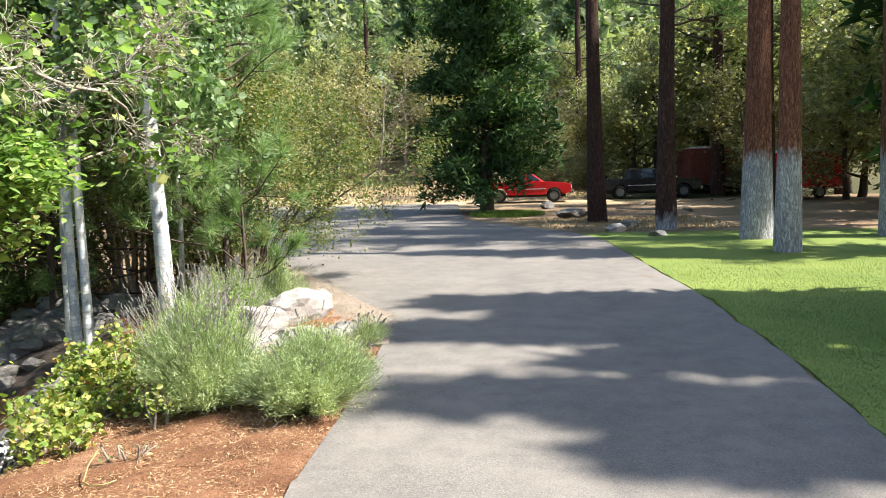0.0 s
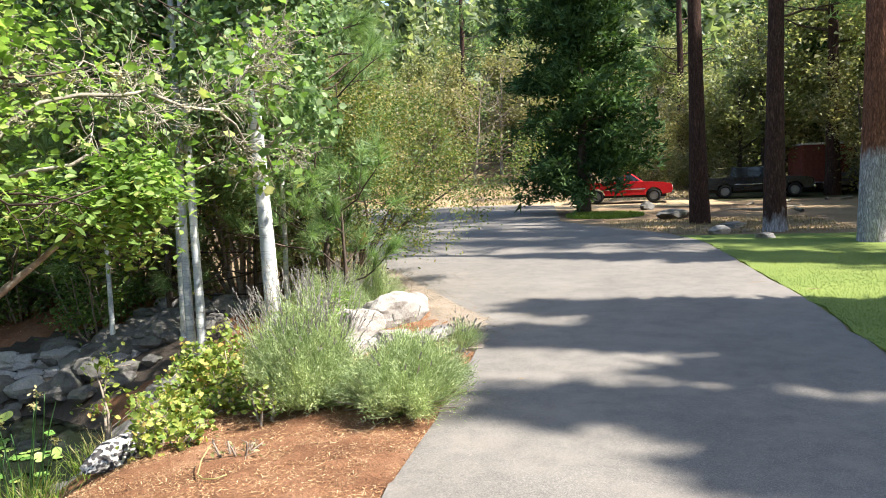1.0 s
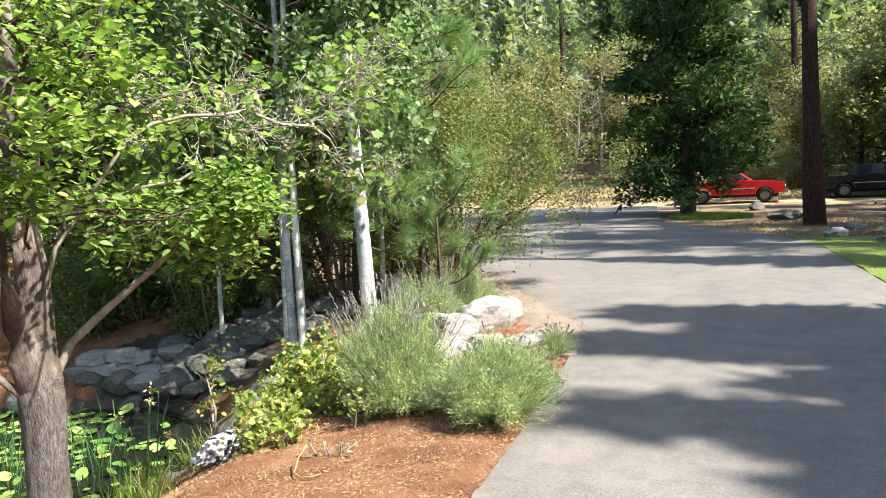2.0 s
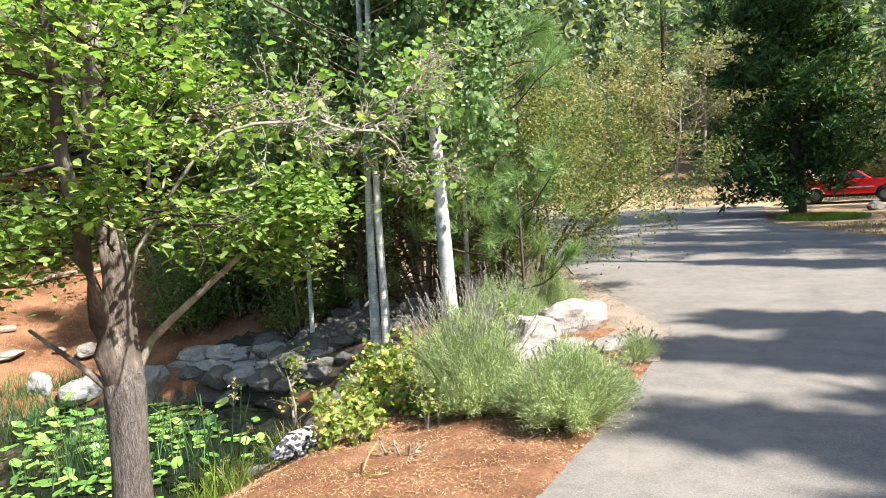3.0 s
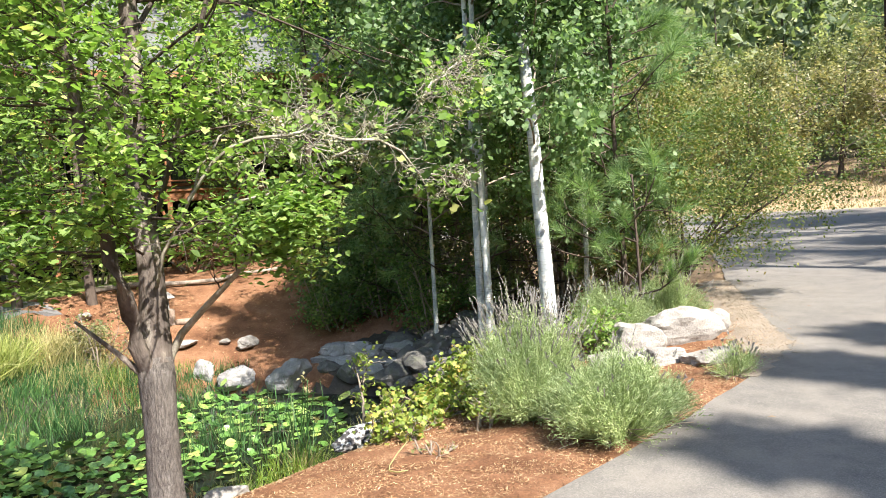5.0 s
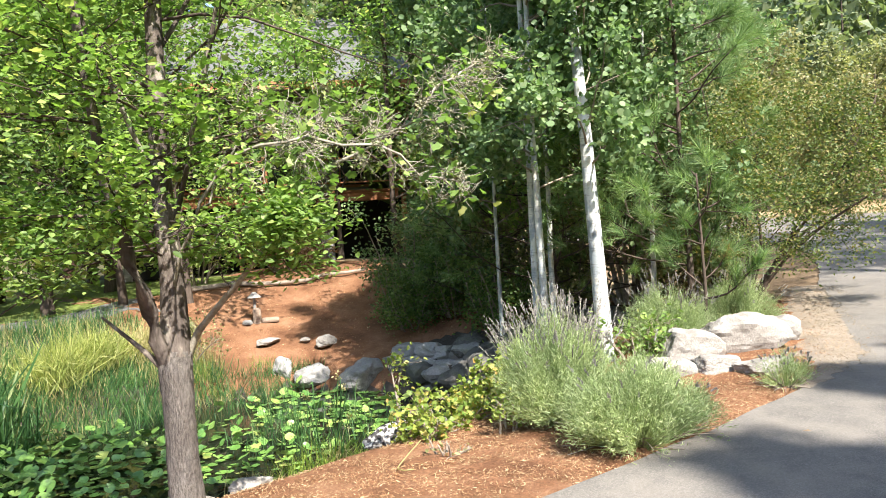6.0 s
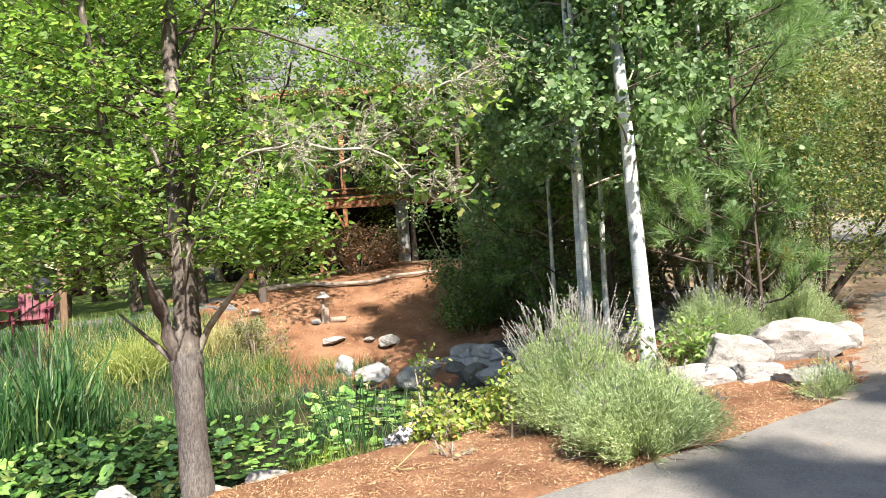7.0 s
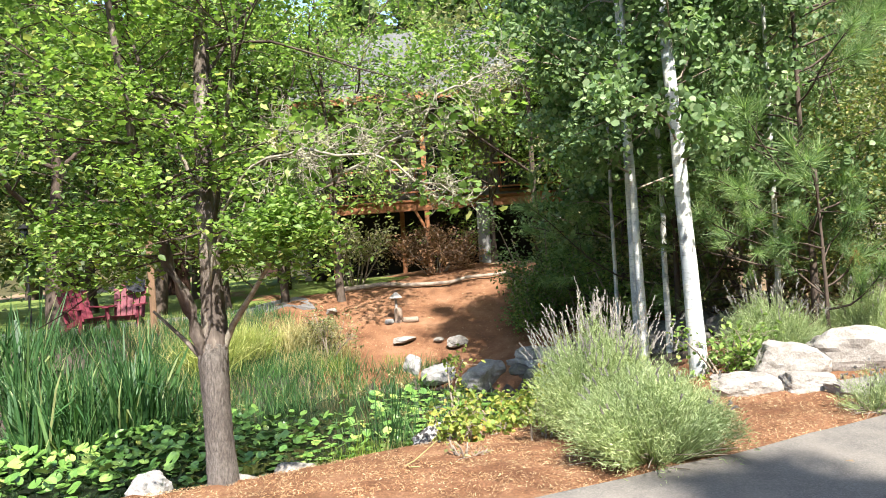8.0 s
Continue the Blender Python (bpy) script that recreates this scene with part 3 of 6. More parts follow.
# ---- stones ----
def ball(level):
    bm = bmesh.new()
    bmesh.ops.create_icosphere(bm, subdivisions=level, radius=1.0)
    v = np.array([q.co[:] for q in bm.verts])
    f = np.array([[q.index for q in p.verts] for p in bm.faces])
    bm.free()
    return v, f


BALLS = {n: ball(n) for n in (2, 3, 4)}


def rock_mesh(size, seed, material, planes=11, level=4, sharp=0.74, block=False):
    """A broken, slightly rounded block."""
    r = rng_of(seed)
    v, f = BALLS[level]
    n = r.normal(0, 1, (planes, 3))
    n /= np.linalg.norm(n, axis=1, keepdims=True)
    d = r.uniform(sharp * 0.72, 0.97, planes)
    if block:
        ax = np.array([(1, 0, 0), (-1, 0, 0), (0, 1, 0), (0, -1, 0), (0, 0, 1), (0, 0, -1)]) + r.normal(0, 0.2, (6, 3))
        n = np.concatenate([ax / np.linalg.norm(ax, axis=1, keepdims=True), n])
        d = np.concatenate([r.uniform(0.56, 0.78, 6), r.uniform(0.78, 0.98, planes)])
    c = v @ n.T
    lim = np.where(c > 0.05, d[None] / np.maximum(c, 0.05), 9.0)
    rad = -np.log(np.exp(-55 * lim).sum(1) + math.exp(-55 * 1.08)) / 55
    out = v * rad[:, None]
    off = seed * 3.7
    wob = np.array([noise.fractal(Vector(p * 2.6 + off), 0.9, 2.1, 4) for p in out])
    out = out * (1 + 0.10 * wob[:, None]) * np.array(size)[None] / 2
    return mesh_of("rock", out, [f], material, False)


def rock(x, y, size, seed, material, label, turn=0.0, sink=0.25, z=None, group="", name="rock", level=4, planes=11, block=False):
    me = rock_mesh(size if not block else tuple(c * 1.4 for c in size), seed, material, planes, level, 0.74, block)
    zz = (h(x, y) if z is None else z) + size[2] * (0.5 - sink)
    ob = put(name, me, at=pose(x, y, zz, 0, 0, turn))
    return tagged(ob, label, "rock", group)

# ---- trees ----
def tree_of(name, at, label, trunk_lines, bark, crown, leaf, category="tree", group="", sides=10, ridge=0.05, extra=(), twig=None, twigs=None):
    """A tree: trunk, limbs, crown."""
    t = thing(name, at, label, category, group)
    put("trunk", mesh_of("trunk", *tubes(trunk_lines[:1], max(sides, 14), ridge, 3), bark, True), t)
    if len(trunk_lines) > 1:
        for q in trunk_lines[1:]:
            put("limb", mesh_of("limb", *tubes([q], sides, ridge * 0.5, 5), twig or bark, True), t)
    if twigs:
        put("twigwork", mesh_of("twigwork", *tubes(twigs, 3), twig or bark, True), t)
    if crown is not None:
        put("crown", mesh_of("crown", *crown, leaf), t)
    for nm, data, mat_, lab in extra:
        put(nm, mesh_of(nm, *data, mat_), t, lab)
    return t


def stem(height_m, r0, r1, r, lean=(0, 0), n=14, wander=0.012, flare=1.25, from_z=-0.25):
    zz = np.linspace(from_z, height_m, n)
    w = np.cumsum(r.normal(0, wander, (n, 2)), 0) * height_m / n * 2
    pts = np.c_[w[:, 0] + lean[0] * zz, w[:, 1] + lean[1] * zz, zz]
    pts[:, :2] -= pts[1, :2]
    rad = np.linspace(r0, r1, n)
    rad[0] *= flare * 1.12
    rad[1] *= flare
    rad[2] *= 1 + (flare - 1) * 0.35
    return pts, rad


def broadleaf(seed, tall, r0, leaf, count, size, template=LEAF_QUAD, spread=0.30, crown_from=0.22, width=0.42, bark=DARK_BARK, name="oak_tree", label="", group="", limbs=9, at=(0, 0, 0), face_up=0.5, depth=1):
    r = rng_of(seed)
    trunk = stem(tall * 0.9, r0, r0 * 0.15, r, (r.normal(0, 0.05), r.normal(0, 0.05)), 14, 0.03)
    lines, tips, small = [trunk], [], []
    for i in range(limbs):
        u = crown_from + (0.95 - crown_from) * (i + r.uniform(0, 0.8)) / limbs
        k = min(int(u * 13), 12)
        a = i * 2.4 + r.uniform(-0.5, 0.5)
        d = np.array([math.cos(a), math.sin(a), r.uniform(0.15, 0.8) + 0.3 * u])
        L = tall * width * (1.1 - 0.65 * abs(u - 0.45)) * r.uniform(0.7, 1.15)
        q = bend(trunk[0][k], d, L, 8, r, 0.16, 0.02)
        rr = np.linspace(trunk[1][k] * 0.5, 0.02, 8)
        lines.append((q, rr))
        tw, tp = fork(q, rr, 6 if depth else 5, r, L * 0.45, 0.2, 0.85, depth, 0.22, 0.01, 0.5, 0.012)
        small += tw
        tips += tp + [q[-1], q[-2]]
    crown = leaves(tips, count, spread, size, template, r, face_up)
    return tree_of(name, at, label, lines, bark, crown, leaf, "tree", group, 7, 0.05, twigs=small)


def conifer(seed, tall, r0, width, count, leaf, bare=0.08, bark=DARK_BARK, name="fir_tree", label="", group="", at=(0, 0, 0), size=0.34, droop=-0.18, whorls=26, sag=-0.015, blade=(0.16, 1.0, 1.0), bushy=0.16):
    """A cone of drooping boughs set with flat sprays."""
    r = rng_of(seed)
    trunk = stem(tall, r0, 0.02, r, (0, 0), 16, 0.006)
    lines, pts, dirs = [trunk], [], []
    for i in range(whorls):
        u = bare + (0.985 - bare) * (i / whorls) ** 0.9
        for j in range(r.randint(4, 7)):
            a = r.uniform(0, 6.283)
            shape = (1 - u) ** 0.75 * (0.72 + 0.28 * step(bare, bare + 0.16, u))
            L = max(0.25, tall * width * shape * r.uniform(0.65, 1.15))
            p = np.array([np.interp(u * tall, trunk[0][:, 2], trunk[0][:, 0]), np.interp(u * tall, trunk[0][:, 2], trunk[0][:, 1]), u * tall])
            q = bend(p, (math.cos(a), math.sin(a), droop + 0.5 * u), L, 7, r, 0.07, sag + 0.03 * u)
            lines.append((q, np.linspace(0.012 + 0.02 * (1 - u) * r0 / 0.2, 0.004, 7)))
            for f in np.linspace(0.18, 1.0, 9):
                k = min(int(f * 6), 5)
                pts.append(q[k] + (q[k + 1] - q[k]) * (f * 6 - k))
                dirs.append(q[k + 1] - q[k])
    pts, dirs = np.array(pts), np.array(dirs)
    dirs /= np.linalg.norm(dirs, axis=1, keepdims=True)
    pick = r.randint(0, len(pts), count)
    d = dirs[pick] * 0.8 + r.normal(0, 0.75, (count, 3)) + np.array([0, 0, 0.12])
    p = pts[pick] + r.normal(0, bushy, (count, 3))
    crown = scatter(SPRAY, p, frames_of(d, r), size * r.uniform(0.7, 1.3, count)[:, None] * np.array([blade]) * np.array([[1.0, 1.25, 1.0]]))
    return tree_of(name, at, label, lines[:1], bark, crown, leaf, "tree", group, 6, 0.05, twigs=lines[1:])


def ponderosa(seed, tall, r0, bare, tufts, label, at=(0, 0, 0), lean=(0, 0), group="tall pines", crown_w=0.16, tuft_size=0.55, bark=None):
    """A tall pine: bare plated trunk, crown of tufts high up, some dead stubs."""
    r = rng_of(seed)
    trunk = stem(tall, r0, 0.06, r, lean, 18, 0.006, 1.18)
    lines, small, pts, dirs = [trunk], [], [], []
    for i in range(34):
        u = bare + (0.99 - bare) * (i / 34)
        a = r.uniform(0, 6.283)
        L = tall * crown_w * (1.05 - u) / (1.05 - bare) * r.uniform(0.6, 1.2) + 0.4
        z = u * tall
        p = np.array([np.interp(z, trunk[0][:, 2], trunk[0][:, 0]), np.interp(z, trunk[0][:, 2], trunk[0][:, 1]), z])
        q = bend(p, (math.cos(a), math.sin(a), -0.05 + 0.5 * u), L, 8, r, 0.13, 0.03)
        rr = np.linspace(0.07 * (1.1 - u) + 0.015, 0.012, 8)
        lines.append((q, rr))
        tw, tp = fork(q, rr, 5, r, L * 0.35, 0.3, 0.8, 0, 0.2, 0.06, 0.5, 0.01)
        small += tw
        for ln, _ in tw:
            pts += [ln[3], ln[5]]
            dirs += [ln[4] - ln[3], ln[5] - ln[4]]
        pts.append(q[-1])
        dirs.append(q[-1] - q[-2])
    pts, dirs = np.array(pts), np.array(dirs)
    pick = r.randint(0, len(pts), tufts)
    d = dirs[pick] / np.linalg.norm(dirs[pick], axis=1, keepdims=True) + r.normal(0, 0.5, (tufts, 3))
    crown = scatter(tuft_template(12 if tufts < 1000 else 8, 0.5, seed, 0.029 if tufts < 1000 else 0.042), pts[pick] + r.normal(0, 0.22, (tufts, 3)), frames_of(d, r), tuft_size * r.uniform(0.8, 1.5, tufts))
    return tree_of("pine_tree", at, label, lines, bark or PINE_BARK, crown, NEEDLE_PINE, "tree", group, 8, 0.035, twigs=small, twig=DARK_BARK)


# tall pines on the lawn side
ponderosa(31, 27, 0.24, 0.42, 1900, "tall ponderosa pine with lime-greyed lower bark on the lawn", (7.64, 16.0, h(7.64, 16) + 0.03), (0.012, 0.0))
ponderosa(32, 29, 0.335, 0.42, 1900, "tall ponderosa pine with red plated bark, grey at its foot", (8.2, 18.9, h(8.2, 18.9) + 0.03), (0.004, 0.0))
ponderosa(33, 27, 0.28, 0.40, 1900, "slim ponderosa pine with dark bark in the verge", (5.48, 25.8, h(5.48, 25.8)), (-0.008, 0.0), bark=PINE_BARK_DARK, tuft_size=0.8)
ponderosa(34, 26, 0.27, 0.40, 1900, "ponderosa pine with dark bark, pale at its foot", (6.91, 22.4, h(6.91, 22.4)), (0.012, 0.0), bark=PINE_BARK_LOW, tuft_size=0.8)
ponderosa(35, 27, 0.30, 0.40, 700, "ponderosa pine with greyed lower trunk at the lawn's far edge", (11.6, 18.6, h(11.6, 18.6)), (-0.01, 0.0))
# trees over the lawn whose crowns shade the drive
SHADE = [(11.7, 8.7, 14.9, 0.095), (11.9, 7.7, 13.6, 0.05), (11.2, 6.7, 14.9, 0.07), (12.2, 5.3, 13.4, 0.05), (11.6, 4.0, 14.8, 0.062), (13.2, 2.5, 15.0, 0.115), (9.4, 1.0, 9.5, 0.13), (15.5, 7.8, 16.5, 0.10), (8.6, 9.6, 9.0, 0.12), (13.4, 14.7, 17.5, 0.11), (13.8, 20.4, 20.0, 0.12), (18.0, 23.2, 22.0, 0.12)]
for i, (x, y, t_, w_) in enumerate(SHADE):
    conifer(41 + i, t_, 0.16, w_, 2300, NEEDLE_DARK, 0.12, DARK_BARK, "conifer_tree", "slender conifer whose shadow falls across the drive", "lawn conifers", (x, y, h(x, y) + 0.03), 0.6, -0.1, 22, -0.01, (0.4, 0.4, 1), 0.14)
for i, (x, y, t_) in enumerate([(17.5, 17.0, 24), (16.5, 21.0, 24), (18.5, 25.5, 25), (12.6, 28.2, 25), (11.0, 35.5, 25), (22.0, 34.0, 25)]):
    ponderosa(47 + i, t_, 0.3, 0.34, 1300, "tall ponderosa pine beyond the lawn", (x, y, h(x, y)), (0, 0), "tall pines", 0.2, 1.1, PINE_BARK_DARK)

# the dark dense conifer in the island
conifer(51, 17.0, 0.26, 0.235, 52000, NEEDLE_ISLAND, 0.075, DARK_BARK, "conifer_tree", "dense dark green conifer in the drive's island", "", (2.07, 33.4, h(2.07, 33.4)), 0.34, -0.12, 46, -0.01, (0.3, 0.27, 1), 0.2)

# ---- the near maple ----
def build_maple():
    r = rng_of(61)
    base = Vector((-3.27, 3.29, h(-3.27, 3.29)))
    top = 1.0 - base.z
    t = thing("maple_tree", base, "young maple with split peeling trunk and bright green leaves", "tree")
    right = np.array([0.5, 0.86, 0])
    away = np.array([-0.87, 0.5, 0])
    # one leading stem from foot to top, swelling at the crotch
    low = np.array([(-0.01, 0.03, -0.25), (-0.01, 0.02, 0.0), (-0.015, 0.01, 0.35), (-0.01, 0.005, 0.7), (-0.005, 0.0, top - 0.1), (-0.05, 0.035, top + 0.2), (-0.03, 0.03, top + 0.6), (-0.13, 0.04, top + 1.3), (-0.15, 0.06, top + 2.0), (-0.24, 0.13, top + 3.2), (-0.14, 0.0, top + 4.5), (-0.1, 0.05, top + 6.0)])
    fine = np.concatenate([np.linspace(0, 6, 50), np.linspace(6.2, 11, 22)])
    lead = np.stack([np.interp(fine, np.arange(12), low[:, k]) for k in range(3)], 1)
    lead_r = np.interp(fine, np.arange(12), [0.150, 0.133, 0.117, 0.112, 0.124, 0.106, 0.086, 0.078, 0.07, 0.055, 0.04, 0.02])
    side_stem = np.array([(-0.02, -0.03, -0.06), (-0.015, -0.07, 0.12), (0.0, -0.115, 0.3), (0.039, -0.18, 0.5), (0.089, -0.25, 0.7), (0.126, -0.34, 1.0), (0.15, -0.42, 1.3), (0.238, -0.524, 1.7), (0.26, -0.567, 2.1), (0.28, -0.62, 2.8), (0.36, -0.7, 3.8)])
    put("trunk", mesh_of("trunk", *tubes([(lead[:37], lead_r[:37])], 40, 0.035, 2), MAPLE_BARK, True), t)
    put("limb", mesh_of("limb", *tubes([(lead[35:], lead_r[35:])], 40, 0.04, 2), PEEL_BARK, True), t)
    # stems above the crotch: heading, reach, height, thickness
    plan = [(right * -0.26 + away * 0.12, 4.6, 0.07), (right * 0.02 + away * 0.05, 6.0, 0.07), (right * 0.15 - away * 0.12, 5.2, 0.03), (right * -0.2 - away * 0.2, 4.2, 0.028), (right * -0.6 + away * 0.3, 3.4, 0.024), (right * 0.4 + away * 0.35, 4.4, 0.028)]
    crotch = low[4] + np.array([0, 0, -0.02])
    tips, small = [], []
    for i, (lean, up_, rad) in enumerate(plan):
        d = np.array([*(lean[:2] * 0.55), 1.0])
        if i == 0:
            u_ = np.linspace(0, len(side_stem) - 1, 12)
            q = crotch + np.stack([np.interp(u_, np.arange(len(side_stem)), side_stem[:, k]) for k in range(3)], 1) + r.normal(0, 0.012, (12, 3))
        elif i == 1:
            q = lead[-24::2]
        else:
            q = bend(lead[44 + i * 3], d * np.array([2.4, 2.4, 1]), up_ * 0.8, 12, r, 0.05, 0.02)
        rr = np.linspace(rad if i < 2 else rad * 0.7, 0.02 if i < 2 else 0.01, 12)
        if i != 1:
            put("limb", mesh_of("limb", *tubes([(q, rr)], 14, 0.09, 9 + i), PEEL_BARK, True), t)
        for k in range(6 if i == 0 else 3, 12):
            for _ in range(2):
                a = r.uniform(0, 6.283)
                s = bend(q[k], (math.cos(a), math.sin(a), r.uniform(0.0, 0.6)), r.uniform(0.9, 2.3) * (1.15 - 0.05 * k), 6, r, 0.16, 0.01)
                sr = np.linspace(max(0.008, rr[k] * 0.35), 0.004, 6)
                small.append((s, sr))
                tw, tp = fork(s, sr, 6, r, 0.5, 0.2, 0.8, 0, 0.2, 0.0, 0.5, 0.003)
                small += tw
                tips += tp + [s[-1]]
    # the low bough that leans towards the drive, and a stub the other way
    bough = crotch + np.array([(0.02, 0.05, 0.02), (0.02, 0.10, 0.15), (0.07, 0.165, 0.3), (0.216, 0.237, 0.45), (0.39, 0.30, 0.6), (0.62, 0.38, 0.8), (0.82, 0.43, 0.97), (0.98, 0.46, 1.12)])
    put("limb", mesh_of("limb", *tubes([(bough, np.linspace(0.034, 0.008, 8))], 10, 0.10, 21), LICHEN_TWIG, True), t)
    stub = np.array([crotch - right * 0.06, crotch - right * 0.24 + np.array([0, 0, 0.2]), crotch - right * 0.5 + np.array([0, 0, 0.46])])
    put("limb", mesh_of("limb", *tubes([(stub, np.array([0.03, 0.018, 0.01]))], 10, 0.04, 22), PEEL_BARK, True), t)
    low_tips = []
    for ln, n_, sp in ((bough, 9, 0.5),):
        tw, tp = fork(ln, np.linspace(0.03, 0.012, len(ln)), n_, r, sp, 0.55, 0.8, 1, 0.2, 0.0, 0.5, 0.003)
        small += tw
        low_tips += tp
    # a leafy shelf low over the pond side
    for _ in range(16):
        a = r.uniform(0, 6.283)
        s = bend(crotch + np.array([0.1 * math.cos(a), 0.1 * math.sin(a), r.uniform(0.88, 1.2)]), (math.cos(a), math.sin(a), r.uniform(0.05, 0.25)), r.uniform(0.7, 1.5), 6, r, 0.14, 0.0)
        small.append((s, np.linspace(0.012, 0.004, 6)))
        tw, tp = fork(s, np.linspace(0.012, 0.004, 6), 5, r, 0.4, 0.3, 0.8, 0, 0.2, 0.0, 0.5, 0.003)
        small += tw
        low_tips += tp
    put("twigwork", mesh_of("twigwork", *tubes(small, 4), DARK_BARK, True), t)
    tips = [q for q in tips if q[2] > crotch[2] + 0.75 and q[0] + q[1] < 1.15 and q[0] < 0.9]
    low_tips = [q for q in low_tips if q[2] > crotch[2] + 0.72 and q[0] + 0.53 * q[1] < 1.42]
    # the sunny side stays open beside the bole
    def open_side(q):
        dx, dy = q[0] - crotch[0], q[1] - crotch[1]
        return dx < 0.05 or abs(dy + 0.2 * dx) > 0.42 or q[2] > crotch[2] + 0.25 + 1.19 * dx

    tips, low_tips = [q for q in tips if open_side(q)], [q for q in low_tips if open_side(q)]
    put("crown", mesh_of("crown", *joined([leaves(tips, 10200, 0.13, 0.051, LEAF_OVAL, r, 0.9, squash=0.42), leaves(tips, 8200, 0.13, 0.062, LEAF_LOBED, r, 1.2, squash=0.42)]), LEAF_MAPLE), t)
    put("lower_crown", mesh_of("lower_crown", *leaves(low_tips, 6600, 0.11, 0.059, LEAF_OVAL, r, 1.2, squash=0.6), LEAF_MAPLE), t)
    # arching, half-bare boughs crusted with lichen
    o = np.array(base[:])
    arch = np.array([(-3.1, 3.35, 1.6), (-2.95, 3.35, 2.05), (-2.65, 3.5, 2.42), (-2.3, 3.75, 2.57), (-2.05, 4.15, 2.48), (-1.9, 4.6, 2.28), (-1.85, 5.0, 2.15)]) - o
    second = np.array([(-3.0, 3.6, 2.0), (-2.6, 4.05, 2.25), (-2.2, 4.5, 2.5), (-1.9, 4.95, 2.88), (-2.0, 5.3, 3.12), (-2.25, 5.75, 3.3)]) - o
    third = np.array([(-3.2, 3.4, 1.9), (-3.15, 3.7, 2.4), (-3.1, 3.95, 2.7), (-2.95, 4.4, 2.85), (-2.8, 4.9, 2.8)]) - o
    for i, (ln, r0_) in enumerate(((arch, 0.013), (second, 0.013), (third, 0.012))):
        u_ = np.linspace(0, len(ln) - 1, 15)
        ln = np.stack([np.interp(u_, np.arange(len(ln)), ln[:, k]) for k in range(3)], 1) + r.normal(0, 0.032, (15, 3))
        put("limb", mesh_of("limb", *tubes([(ln, np.linspace(r0_, 0.007, len(ln)))], 8, 0.12, 33 + i), LICHEN_TWIG, True), t, "arching lichen-grey bough")
        tw, tp = fork(ln, np.linspace(0.014, 0.007, len(ln)), 22, r, 0.5, 0.4, 0.85, 1, 0.28, -0.03, 0.55, 0.0035)
        put("twigwork", mesh_of("twigwork", *tubes(tw, 4), LICHEN_TWIG, True), t, "bare lichen-grey twigs")
        put("leafage", mesh_of("leafage", *leaves(tp, 260, 0.07, 0.075, LEAF_LOBED, r, 0.9), LEAF_MAPLE), t)
        knots = [ln[k] for k in range(4, len(ln), 3)] + [q for q in tp[::48]]
        put("leafage", mesh_of("leafage", *leaves(knots, 900, 0.026, 0.03, LEAF_QUAD, r, 0.2), LICHEN), t, "cream lichen tufts")
    return t


build_maple()


# ---- aspens ----
ASPENS = [(-3.45, 9.0), (-4.55, 9.15), (-4.72, 9.2)]


def aspen(x, y, tall, r0, lean, seed, label, count=6000, low=0.32, group="aspens", size=0.085):
    r = rng_of(seed)
    z0 = h(x, y)
    trunk = stem(tall, r0, r0 * 0.3, r, lean, 16, 0.010, 1.1, -0.4)
    lines, small, tips = [trunk], [], []
    for i in range(26):
        z = tall * (low + (0.98 - low) * i / 26)
        a = r.uniform(0, 6.283)
        p = np.array([np.interp(z, trunk[0][:, 2], trunk[0][:, 0]), np.interp(z, trunk[0][:, 2], trunk[0][:, 1]), z])
        q = bend(p, (math.cos(a), math.sin(a), r.uniform(0.1, 0.8)), r.uniform(0.8, 1.9), 7, r, 0.15, -0.03)
        rr = np.linspace(0.016, 0.004, 7)
        lines.append((q, rr))
        tw, tp = fork(q, rr, 5, r, 0.5, 0.2, 0.8, 0, 0.2, -0.02, 0.5, 0.003)
        small += tw
        tips += tp
    def clear(q):
        # the side towards the drive stays open, so that the stems show
        if q[2] > 2.1 and r.uniform(0, 1) > 0.6:
            return True
        for a_, b_ in ASPENS:
            dx, dy = q[0] + x - a_, q[1] + y - b_
            if (math.hypot(dx, dy) < 0.3 or (dx * 0.55 - dy * 0.83 > 0 and abs(dx * 0.83 + dy * 0.55) < 0.3)):
                return False
        return True

    tips = [q for q in tips if clear(q)]
    return tree_of("aspen_tree", (x, y, z0), label, lines, ASPEN_BARK, leaves(tips, count, 0.12, size, LEAF_ROUND, r, 0.1), LEAF_ASPEN, "tree", group, 8, 0.02, twigs=small, twig=TWIG)


aspen(-3.45, 9.0, 9.5, 0.108, (-0.045, 0.0), 71, "white-barked aspen with dark knots beside the lavender", 10500, 0.27)
aspen(-4.55, 9.15, 9.0, 0.064, (-0.01, 0.0), 72, "slim grey-white aspen at the pond's edge", 10000, 0.30)
aspen(-4.72, 9.2, 9.2, 0.062, (-0.005, 0.01), 73, "dull grey aspen close beside the slim one", 9000, 0.34)


aspen(-4.1, 11.3, 8.5, 0.045, (0.0, 0.0), 74, "thin young aspen among the thicket", 8000, 0.14)

aspen(-5.5, 10.5, 9.5, 0.05, (0.0, 0.0), 75, "slender aspen in the thicket's shade", 9000, 0.38)
aspen(-6.7, 10.5, 7.5, 0.042, (0.0, 0.0), 76, "thin aspen leaning over the creek bed", 9000, 0.28)


